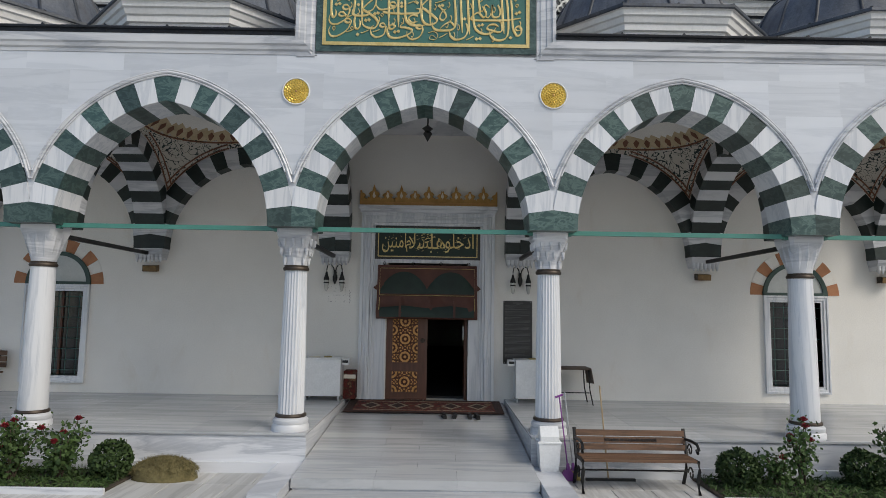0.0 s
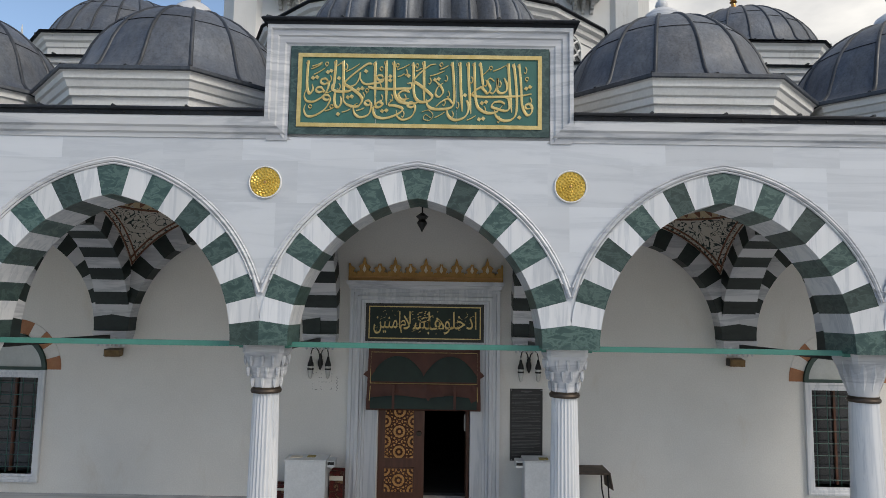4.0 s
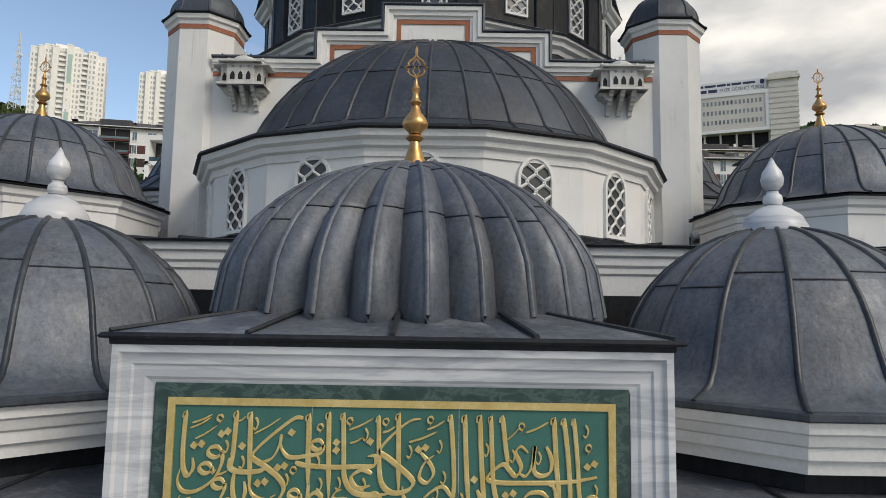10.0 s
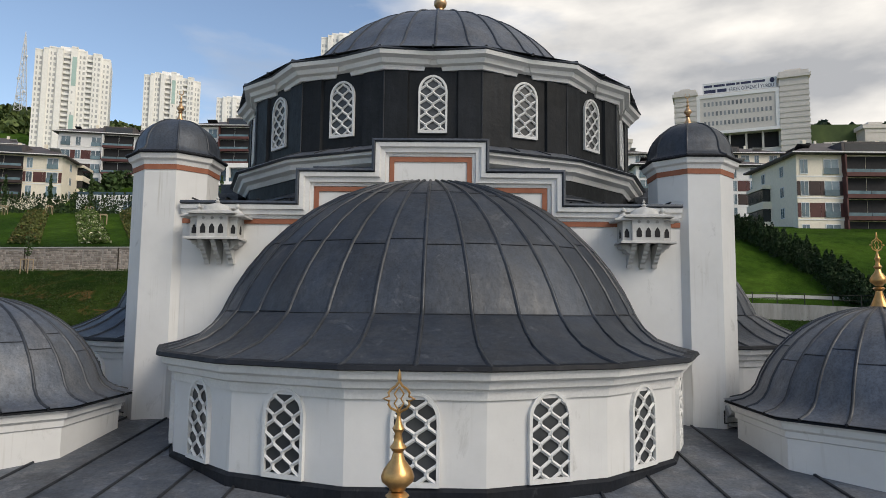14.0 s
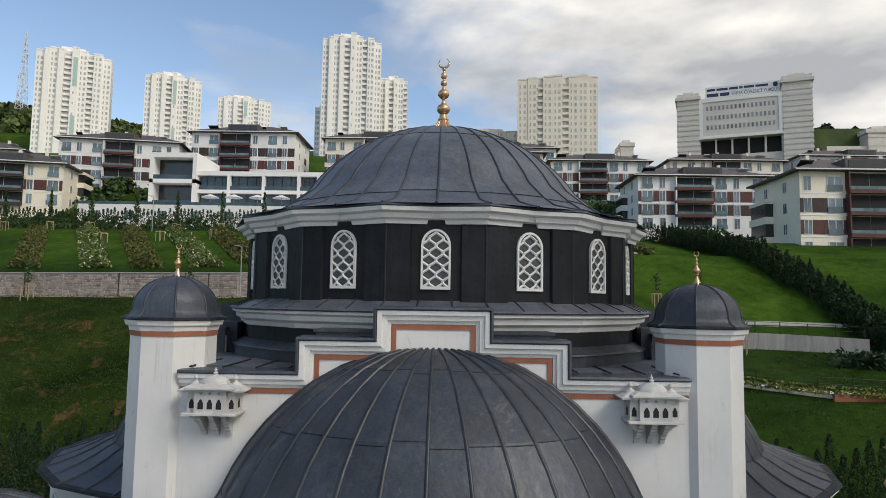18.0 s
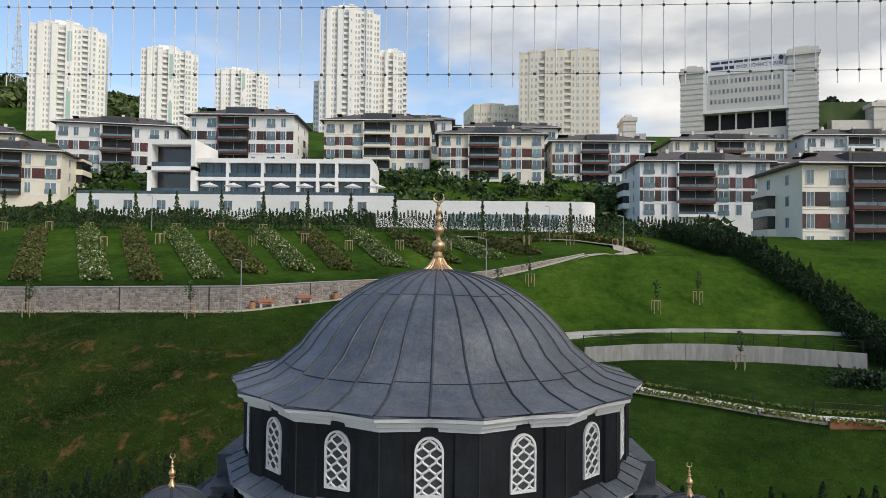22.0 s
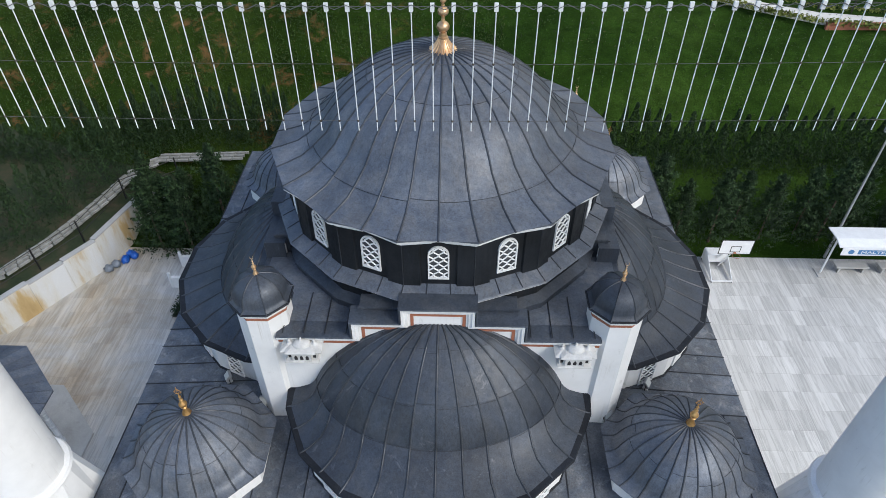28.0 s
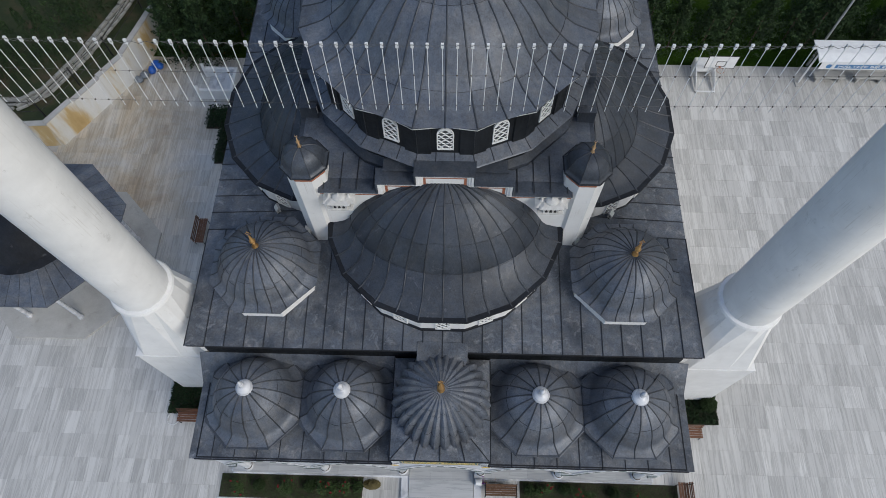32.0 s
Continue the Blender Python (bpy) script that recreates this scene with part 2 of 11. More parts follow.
def lead_sheet(name, dark, light, rough=0.58, spec=0.5, bloom=0.63, metal=0.25):
    m, n, l, b = material(name, rough, metal, spec)
    big = noise_of(n, l, space(n, l), 0.75, 6, 0.62, 0.3)
    fine = noise_of(n, l, space(n, l, (1, 1, 0.4)), 7, 6, 0.7)
    r = ramp(n, [(0.28, dark), (0.72, light)])
    l.new(big, r.inputs["Fac"])
    g = ramp(n, [(0.30, (0.80,) * 3), (0.62, (1.0,) * 3), (0.80, (1.45,) * 3)])
    l.new(fine, g.inputs["Fac"])
    c = blend(n, l, 0.8, r.outputs["Color"], g.outputs["Color"], "MULTIPLY")
    # pale oxide blooms
    ox = noise_of(n, l, space(n, l), 1.9, 8, 0.7, 1.0)
    q = ramp(n, [(bloom, (0, 0, 0)), (bloom + 0.17, (0.35 + 3.0 * (0.63 - bloom),) * 3)])
    l.new(ox, q.inputs["Fac"])
    c = blend(n, l, q.outputs["Color"], c, (0.30, 0.31, 0.33))
    sp = noise_of(n, l, space(n, l), 26, 3, 0.8)
    sq = ramp(n, [(0.36, (0.6,) * 3), (0.5, (1.0,) * 3), (0.70, (1.25,) * 3)])
    l.new(sp, sq.inputs["Fac"])
    c = blend(n, l, 0.6, c, sq.outputs["Color"], "MULTIPLY")
    wm = noise_of(n, l, space(n, l, (1.5, 1.5, 0.5)), 1.6, 4, 0.5, 0.6)
    wr = ramp(n, [(0.38, (0.84, 0.88, 0.94)), (0.52, (1.0, 1.0, 1.0)), (0.62, (1.08, 1.03, 0.98)), (0.76, (1.35, 1.26, 1.16))])
    l.new(wm, wr.inputs["Fac"])
    c = blend(n, l, 0.9, c, wr.outputs["Color"], "MULTIPLY")
    st = noise_of(n, l, space(n, l, (9, 9, 0.7)), 1.4, 6, 0.7)
    sr = ramp(n, [(0.30, (0.66,) * 3), (0.5, (1.0,) * 3), (0.72, (1.25,) * 3)])
    l.new(st, sr.inputs["Fac"])
    c = blend(n, l, 0.8, c, sr.outputs["Color"], "MULTIPLY")
    run = ramp(n, [(0.62, (0, 0, 0)), (0.70, (0.40,) * 3)])
    l.new(noise_of(n, l, space(n, l, (14, 14, 1.6)), 1.1, 4, 0.7, 0.3), run.inputs["Fac"])
    patch = ramp(n, [(0.50, (0, 0, 0)), (0.60, (1, 1, 1))])
    l.new(noise_of(n, l, space(n, l), 0.8, 3), patch.inputs["Fac"])
    c = blend(n, l, blend(n, l, 1.0, run.outputs["Color"], patch.outputs["Color"], "MULTIPLY"), c, blend(n, l, 1.0, c, (2.3, 2.3, 2.3), "MULTIPLY"))
    c = varied(n, l, c, 0.15)
    l.new(c, b.inputs["Base Color"])
    rr = ramp(n, [(0.3, (rough - 0.08,) * 3), (0.7, (rough + 0.14,) * 3)])
    l.new(fine, rr.inputs["Fac"])
    l.new(rr.outputs["Color"], b.inputs["Roughness"])
    bump(n, l, b, noise_of(n, l, space(n, l), 3.2, 5, 0.6), 0.3, 0.05)
    return m


LEAD = lead_sheet("grey_lead", (0.078, 0.088, 0.108), (0.168, 0.186, 0.218), 0.47)
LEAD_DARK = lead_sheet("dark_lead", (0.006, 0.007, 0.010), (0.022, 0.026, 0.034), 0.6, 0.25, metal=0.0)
LEAD_MID = lead_sheet("charcoal_lead", (0.036, 0.043, 0.056), (0.088, 0.102, 0.126), 0.46)
LEAD_SEAM = lead_sheet("rolled_lead_seam", (0.026, 0.030, 0.037), (0.062, 0.070, 0.084), 0.40)
LEAD_HALF = lead_sheet("charcoal_green_lead", (0.032, 0.038, 0.049), (0.068, 0.080, 0.101), 0.46, 0.5, 0.60)
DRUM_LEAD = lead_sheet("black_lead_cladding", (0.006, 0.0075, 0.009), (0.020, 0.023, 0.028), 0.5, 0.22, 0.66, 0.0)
LEAD_ROOF = lead_sheet("weathered_lead_roof", (0.048, 0.056, 0.070), (0.175, 0.192, 0.222), 0.55, 0.5, 0.535)
SEAM = lead_sheet("lead_seam", (0.018, 0.021, 0.027), (0.04, 0.045, 0.055), 0.6)
GOLD = mottled("gilded_metal", [(0.3, (0.45, 0.24, 0.08)), (0.7, (0.68, 0.42, 0.18))], 6, 0.35, 0.85, fine=40, relief=0.15, local=True)
COPPER = mottled("pale_gilt_copper", [(0.3, (0.55, 0.33, 0.17)), (0.7, (0.78, 0.55, 0.33))], 6, 0.35, 0.8, fine=40, relief=0.12)
GOLD_LEAF = mottled("gold_leaf_lettering", [(0.3, (0.52, 0.38, 0.13)), (0.7, (0.70, 0.56, 0.26))], 9, 0.42, 0.40, fine=60, relief=0.1)
PANEL_GREEN = mottled("painted_green_panel", [(0.3, (0.028, 0.116, 0.096)), (0.7, (0.040, 0.148, 0.124))], 2, 0.5, fine=50, relief=0.04)
BAND_RED = mottled("terracotta_band", [(0.3, (0.28, 0.10, 0.055)), (0.7, (0.36, 0.14, 0.08))], 3, 0.8, fine=30)
BRICK_RED = mottled("orange_brick", [(0.3, (0.34, 0.15, 0.075)), (0.7, (0.44, 0.21, 0.11))], 5, 0.85, fine=35, piece=0.15)
TIE_GREEN = mottled("green_painted_iron", [(0.3, (0.05, 0.19, 0.155)), (0.7, (0.06, 0.225, 0.185))], 4, 0.45, fine=30)
IRON = mottled("black_iron", [(0.3, (0.012, 0.012, 0.013)), (0.7, (0.03, 0.029, 0.028))], 8, 0.5, 0.4, fine=60)
BRONZE = mottled("dark_bronze", [(0.3, (0.045, 0.035, 0.028)), (0.7, (0.09, 0.07, 0.055))], 8, 0.5, 0.6, fine=60)
# Near-black colour that paints the shade of interiors, recesses and openings.
DARK = mottled("painted_deep_shade", [(0.3, (0.010, 0.010, 0.012)), (0.7, (0.02, 0.02, 0.022))], 2, 0.8)
WOOD_DOOR = mottled("walnut_door", [(0.3, (0.075, 0.028, 0.016)), (0.7, (0.13, 0.052, 0.03))], 3, 0.5, stretchy=(6, 6, 0.7), fine=40)
WOOD_INLAY = mottled("amber_inlay", [(0.3, (0.45, 0.22, 0.06)), (0.7, (0.58, 0.31, 0.10))], 6, 0.5, fine=40)
SLAT = mottled("weathered_bench_slat", [(0.3, (0.05, 0.026, 0.014)), (0.55, (0.14, 0.07, 0.036)), (0.75, (0.10, 0.075, 0.058))], 3, 0.65, stretchy=(0.8, 9, 9), fine=40, piece=0.2)
PLASTIC = mottled("white_plastic", [(0.3, (0.66, 0.67, 0.68)), (0.7, (0.72, 0.73, 0.74))], 3, 0.4, fine=30, relief=0.02)
RUBBER = mottled("dark_rubber", [(0.3, (0.012, 0.012, 0.012)), (0.7, (0.02, 0.02, 0.02))], 8, 0.7)
PURPLE = mottled("purple_plastic", [(0.3, (0.16, 0.03, 0.19)), (0.7, (0.2, 0.045, 0.24))], 8, 0.4)
STRAW = mottled("straw", [(0.3, (0.26, 0.2, 0.07)), (0.7, (0.42, 0.34, 0.13))], 20, 0.9, stretchy=(8, 8, 1))
HAY = mottled("cut_grass_heap", [(0.3, (0.10, 0.085, 0.035)), (0.7, (0.23, 0.19, 0.085))], 14, 0.95, fine=90, relief=0.8)
GLASS_DARK = mottled("dark_window_glass", [(0.3, (0.008, 0.009, 0.011)), (0.7, (0.02, 0.023, 0.027))], 1.5, 0.16, fine=3, relief=0.02, spec=0.8)
GLASS_BLUE = mottled("blue_tinted_glass", [(0.3, (0.06, 0.115, 0.14)), (0.7, (0.16, 0.25, 0.28))], 0.5, 0.12, fine=3, relief=0.0, spec=0.8, piece=0.3)
STEEL = mottled("grey_galvanised_steel", [(0.3, (0.30, 0.31, 0.32)), (0.7, (0.42, 0.43, 0.44))], 5, 0.45, 0.5, fine=40)
WHITE_STEEL = mottled("white_painted_steel", [(0.3, (0.66, 0.67, 0.68)), (0.7, (0.74, 0.75, 0.76))], 3, 0.45)
CONCRETE = mottled("weathered_concrete", [(0.3, (0.34, 0.335, 0.32)), (0.7, (0.47, 0.465, 0.45))], 0.7, 0.9, fine=18, relief=0.25, dirt=0.5, dirt_col=(0.2, 0.19, 0.17))
# Hillside building paints are lightened; the sunshine up there is put into them.
SHELL = mottled("pale_house_render", [(0.3, (0.78, 0.71, 0.58)), (0.7, (0.86, 0.79, 0.66))], 0.15, 0.9, fine=3)
SHELL_WHITE = mottled("white_house_render", [(0.3, (0.76, 0.75, 0.73)), (0.7, (0.86, 0.85, 0.83))], 0.15, 0.9, fine=3)
SHELL_TOWER = mottled("white_tower_render", [(0.3, (0.86, 0.84, 0.80)), (0.7, (0.92, 0.90, 0.86))], 0.05, 0.9, fine=1)
SHELL_TAN = mottled("tan_tower_render", [(0.3, (0.76, 0.69, 0.58)), (0.7, (0.84, 0.77, 0.66))], 0.05, 0.9, fine=1)
SHELL_STONE = mottled("pale_stone_cladding", [(0.3, (0.62, 0.575, 0.525)), (0.7, (0.70, 0.655, 0.60))], 0.08, 0.9, fine=1)
MAROON = mottled("maroon_cladding", [(0.3, (0.075, 0.026, 0.024)), (0.7, (0.12, 0.042, 0.037))], 0.6, 0.7, fine=4)
ROOF_BROWN = mottled("dark_brown_roof_tiles", [(0.3, (0.065, 0.055, 0.055)), (0.7, (0.11, 0.095, 0.092))], 0.4, 0.75, fine=6)
TEAL = mottled("pale_teal_glazing", [(0.3, (0.36, 0.52, 0.48)), (0.7, (0.45, 0.6, 0.56))], 0.2, 0.4)
LIGHT_TUBE = mottled("frosted_light_tube", [(0.3, (0.62, 0.64, 0.66)), (0.7, (0.75, 0.77, 0.78))], 5, 0.3)
BLUE_BAG = mottled("blue_plastic_sack", [(0.3, (0.01, 0.07, 0.35)), (0.7, (0.02, 0.14, 0.55))], 6, 0.4, fine=20, relief=0.5)
GREY_BAG = mottled("grey_plastic_sack", [(0.3, (0.12, 0.14, 0.17)), (0.7, (0.22, 0.25, 0.29))], 6, 0.4, fine=20, relief=0.5)
GREEN_RIM = mottled("dark_green_trim", [(0.3, (0.022, 0.05, 0.042)), (0.7, (0.035, 0.07, 0.06))], 5, 0.5)
GREY_PANE = mottled("pale_grey_pane", [(0.3, (0.42, 0.44, 0.43)), (0.7, (0.52, 0.54, 0.53))], 3, 0.35)
INK_DARK = mottled("black_ink", [(0.3, (0.012, 0.010, 0.010)), (0.7, (0.02, 0.018, 0.018))], 5, 0.6)
GLASS_NIGHT = mottled("deep_blue_gallery_glass", [(0.3, (0.018, 0.036, 0.050)), (0.7, (0.07, 0.115, 0.145))], 0.3, 0.14, fine=2, relief=0.0)
GLASS_GREY = mottled("grey_tower_glass", [(0.3, (0.13, 0.137, 0.145)), (0.7, (0.34, 0.35, 0.355))], 0.3, 0.25, fine=2, relief=0.0, piece=0.4)
BROWN_PANEL = mottled("dark_brown_cladding", [(0.3, (0.035, 0.022, 0.02)), (0.7, (0.06, 0.036, 0.032))], 0.6, 0.7, fine=4)
WIRE = mottled("dull_grey_wire", [(0.3, (0.07, 0.072, 0.075)), (0.7, (0.11, 0.112, 0.115))], 5, 0.8)
CONCRETE_GREY = mottled("stained_grey_concrete", [(0.3, (0.22, 0.215, 0.20)), (0.7, (0.36, 0.355, 0.34))], 0.9, 0.9, fine=18, relief=0.25, stretchy=(2.5, 2.5, 0.4), dirt=0.7, dirt_col=(0.12, 0.115, 0.10))
WHITE_PAINT = mottled("white_marking_paint", [(0.3, (0.70, 0.70, 0.70)), (0.7, (0.78, 0.78, 0.78))], 5, 0.6)
BLACK_PAINT = mottled("black_sign_face", [(0.3, (0.012, 0.012, 0.013)), (0.7, (0.02, 0.02, 0.021))], 5, 0.35)
BLUE_PAINT = mottled("blue_sign_face", [(0.3, (0.05, 0.16, 0.34)), (0.7, (0.07, 0.2, 0.4))], 5, 0.45)
BARK = mottled("brown_bark", [(0.3, (0.05, 0.035, 0.025)), (0.7, (0.12, 0.09, 0.065))], 12, 0.95, fine=60, relief=0.6)
STAKE = mottled("pale_timber_stake", [(0.3, (0.30, 0.22, 0.13)), (0.7, (0.45, 0.35, 0.22))], 4, 0.8, fine=30)
BENCH_RED = mottled("reddish_bench_wood", [(0.3, (0.28, 0.12, 0.07)), (0.7, (0.38, 0.17, 0.10))], 4, 0.7)
SOIL = mottled("dark_bed_soil", [(0.3, (0.03, 0.024, 0.018)), (0.7, (0.07, 0.055, 0.04))], 4, 0.95, fine=40, relief=0.7)


def foliage(name, dark, light, extra=None):
    m, n, l, b = material(name, 0.7, 0, 0.3)
    r = ramp(n, [(0.0, dark), (1.0, light)] if extra is None else [(0.0, dark), (0.88, light), (0.93, extra), (1.0, extra)])
    l.new(n.new("ShaderNodeNewGeometry").outputs["Random Per Island"], r.inputs["Fac"])
    f = noise_of(n, l, space(n, l), 0.6, 3)
    g = ramp(n, [(0.3, (0.7,) * 3), (0.7, (1.2,) * 3)])
    l.new(f, g.inputs["Fac"])
    l.new(blend(n, l, 1.0, r.outputs["Color"], g.outputs["Color"], "MULTIPLY"), b.inputs["Base Color"])
    return m


LEAF = foliage("green_leaves", (0.025, 0.05, 0.015), (0.07, 0.12, 0.035))
# Brighter copy of the leaves; sunlight on the far hill is in the colour.
LEAF_WOOD = foliage("sunlit_woodland_leaves", (0.045, 0.075, 0.018), (0.125, 0.165, 0.05))
LEAF_DARK = foliage("dark_conifer_needles", (0.008, 0.022, 0.008), (0.026, 0.054, 0.018))
LEAF_CONIFER = foliage("feathery_conifer_needles", (0.011, 0.029, 0.009), (0.048, 0.088, 0.028))
LEAF_CYPRESS = foliage("dense_cypress_needles", (0.010, 0.026, 0.007), (0.026, 0.054, 0.014))
LEAF_BOX = foliage("clipped_box_leaves", (0.016, 0.032, 0.010), (0.045, 0.078, 0.022))
LEAF_ROSE = foliage("white_rose_leaves", (0.05, 0.09, 0.02), (0.14, 0.20, 0.05), (0.66, 0.63, 0.46))
LEAF_RUST = foliage("rusty_rose_leaves", (0.045, 0.065, 0.015), (0.125, 0.14, 0.035), (0.20, 0.13, 0.05))
LEAF_YELLOW = foliage("yellow_green_hedge_leaves", (0.10, 0.12, 0.02), (0.22, 0.24, 0.05))


def grass_mat():
    m, n, l, b = material("mown_grass", 0.95, 0, 0.05)
    v = space(n, l)
    big = noise_of(n, l, v, 0.09, 5, 0.6, 0.5)
    mid = noise_of(n, l, v, 0.9, 6, 0.7)
    fine = noise_of(n, l, v, 9, 5, 0.7)
    r = ramp(n, [(0.3, (0.009, 0.025, 0.003)), (0.52, (0.022, 0.050, 0.006)), (0.72, (0.039, 0.074, 0.011))])
    l.new(big, r.inputs["Fac"])
    g = ramp(n, [(0.25, (0.42,) * 3), (0.75, (1.45,) * 3)])
    l.new(mid, g.inputs["Fac"])
    c = blend(n, l, 0.8, r.outputs["Color"], g.outputs["Color"], "MULTIPLY")
    h = ramp(n, [(0.3, (0.5,) * 3), (0.7, (1.45,) * 3)])
    l.new(fine, h.inputs["Fac"])
    c = blend(n, l, 0.8, c, h.outputs["Color"], "MULTIPLY")
    # bare earth on the rough slope behind the hall
    p = n.new("ShaderNodeNewGeometry").outputs["Position"]
    s = n.new("ShaderNodeSeparateXYZ")
    l.new(p, s.inputs[0])
    east = n.new("ShaderNodeMapRange")
    east.inputs["From Min"].default_value, east.inputs["From Max"].default_value = 2.0, -14.0
    l.new(s.outputs["X"], east.inputs["Value"])
    north = n.new("ShaderNodeMapRange")
    north.inputs["From Min"].default_value, north.inputs["From Max"].default_value = 60.5, 54.0
    l.new(s.outputs["Y"], north.inputs["Value"])
    patch = noise_of(n, l, v, 0.42, 7, 0.68, 0.6)
    q = ramp(n, [(0.555, (0, 0, 0)), (0.66, (0.9,) * 3)])
    l.new(patch, q.inputs["Fac"])
    k = blend(n, l, 1.0, q.outputs["Color"], east.outputs[0], "MULTIPLY")
    k = blend(n, l, 1.0, k, north.outputs[0], "MULTIPLY")
    # Rough growth on the left slope; the slope's shade is painted in as well.
    shaded_weeds = blend(n, l, 1.0, east.outputs[0], north.outputs[0], "MULTIPLY")
    c = blend(n, l, shaded_weeds, c, blend(n, l, 1.0, c, (0.95, 0.80, 0.85), "MULTIPLY"))
    c = blend(n, l, k, c, (0.155, 0.082, 0.034))
    lawn = n.new("ShaderNodeMapRange")
    lawn.inputs["From Min"].default_value, lawn.inputs["From Max"].default_value = 63.0, 68.0
    l.new(s.outputs["Y"], lawn.inputs["Value"])
    c = blend(n, l, lawn.outputs[0], c, blend(n, l, 1.0, c, (1.9, 1.75, 1.5), "MULTIPLY"))
    l.new(c, b.inputs["Base Color"])
    bump(n, l, b, fine, 1.0, 0.12)
    return m


GRASS = grass_mat()
WOODLAND = mottled("far_wooded_hill", [(0.3, (0.022, 0.042, 0.014)), (0.7, (0.075, 0.11, 0.035))], 0.08, 0.95, fine=0.5, relief=1.0)
RUBBLE = mottled("rubble_stone", [(0.25, (0.20, 0.165, 0.145)), (0.5, (0.30, 0.265, 0.235)), (0.75, (0.36, 0.33, 0.30))], 2.0, 0.9, fine=14, relief=0.4, piece=0.4, island=True)
MORTAR = mottled("wall_mortar", [(0.3, (0.26, 0.24, 0.22)), (0.7, (0.34, 0.32, 0.30))], 3, 0.95, fine=20)
PATH = mottled("sandy_concrete_path", [(0.3, (0.40, 0.345, 0.28)), (0.7, (0.50, 0.44, 0.37))], 0.6, 0.95, fine=10)


# ---- mesh tools ----
class Mesh:
    """Gathers faces; each call adds one closed or open piece."""

    def __init__(self):
        self.v, self.f = [], []

    def add(self, verts, faces):
        k = len(self.v)
        self.v.extend(tuple(p) for p in verts)
        self.f.extend([tuple(i + k for i in q) for q in faces])
        return self

    def box(self, x0, x1, y0, y1, z0, z1):
        return self.add([(x0, y0, z0), (x1, y0, z0), (x1, y1, z0), (x0, y1, z0), (x0, y0, z1), (x1, y0, z1), (x1, y1, z1), (x0, y1, z1)],
                        [(0, 3, 2, 1), (4, 5, 6, 7), (0, 1, 5, 4), (1, 2, 6, 5), (2, 3, 7, 6), (3, 0, 4, 7)])

    def slab(self, x0, x1, y0, y1, z0, z1, e=0.01):
        """A box with its upper edges bevelled."""
        a = [(x0, y0, z0), (x1, y0, z0), (x1, y1, z0), (x0, y1, z0), (x0, y0, z1 - e), (x1, y0, z1 - e), (x1, y1, z1 - e), (x0, y1, z1 - e),
             (x0 + e, y0 + e, z1), (x1 - e, y0 + e, z1), (x1 - e, y1 - e, z1), (x0 + e, y1 - e, z1)]
        return self.add(a, [(0, 1, 5, 4), (1, 2, 6, 5), (2, 3, 7, 6), (3, 0, 4, 7), (4, 5, 9, 8), (5, 6, 10, 9), (6, 7, 11, 10), (7, 4, 8, 11), (8, 9, 10, 11)])

    def ring(self, loops, closed=True, caps=True):
        """Skin over loops of equal length."""
        k = len(loops[0])
        vs = [p for lp in loops for p in lp]
        fs = []
        for i in range(len(loops) - 1):
            for j in range(k if closed else k - 1):
                a, b2 = i * k + j, i * k + (j + 1) % k
                fs.append((a, b2, b2 + k, a + k))
        if caps and closed:
            fs.append(tuple(range(k - 1, -1, -1)))
            fs.append(tuple((len(loops) - 1) * k + j for j in range(k)))
        return self.add(vs, fs)

    def lathe(self, profile, n, c=(0, 0, 0), a0=0.0, a1=360.0, caps=True):
        """Turn (radius, height) rows about an upright axis."""
        full = abs(a1 - a0) >= 359.9
        k = n if full else n + 1
        loops = []
        for r, z in profile:
            loops.append([(c[0] + r * math.cos(radians(a0 + (a1 - a0) * j / n)), c[1] + r * math.sin(radians(a0 + (a1 - a0) * j / n)), c[2] + z) for j in range(k)])
        return self.ring(loops, full, caps)

    def tube(self, pts, r, n=6, caps=True):
        loops = []
        pts = [Vector(p) for p in pts]
        for i, p in enumerate(pts):
            d = (pts[min(i + 1, len(pts) - 1)] - pts[max(i - 1, 0)]).normalized()
            u = d.cross(Vector((0, 0, 1)))
            if u.length < 1e-3:
                u = Vector((1, 0, 0))
            u.normalize()
            w = u.cross(d)
            rr = r[i] if isinstance(r, (list, tuple)) else r
            loops.append([p + rr * (math.cos(2 * math.pi * j / n) * u + math.sin(2 * math.pi * j / n) * w) for j in range(n)])
        return self.ring(loops, True, caps)

    def prism(self, poly, a, b, axis="y"):
        """Push a flat outline from a to b along an axis. The outline's two numbers are the other two axes in order."""
        def at(p, t):
            return {"x": (t, p[0], p[1]), "y": (p[0], t, p[1]), "z": (p[0], p[1], t)}[axis]
        return self.ring([[at(p, a) for p in poly], [at(p, b) for p in poly]])

    def blob(self, c, r, seed=0, n=8, m=5, rough=0.25):
        rnd = random.Random(seed)
        loops = []
        for i in range(m + 1):
            t = math.pi * i / m
            row = []
            for j in range(n):
                k = 1 + rough * (rnd.random() - 0.5) if 0 < i < m else 1
                row.append((c[0] + r[0] * math.sin(t) * math.cos(2 * math.pi * j / n) * k, c[1] + r[1] * math.sin(t) * math.sin(2 * math.pi * j / n) * k, c[2] - r[2] * math.cos(t) * k))
            loops.append(row)
        return self.ring(loops, True, False)

    def mesh(self, name, mat, smooth=None):
        me = bpy.data.meshes.new(name)
        me.from_pydata(self.v, [], self.f)
        if mat:
            me.materials.append(mat)
        if smooth:
            me.polygons.foreach_set("use_smooth", [True] * len(me.polygons))
            me.set_sharp_from_angle(angle=radians(smooth))
        me.update()
        return me


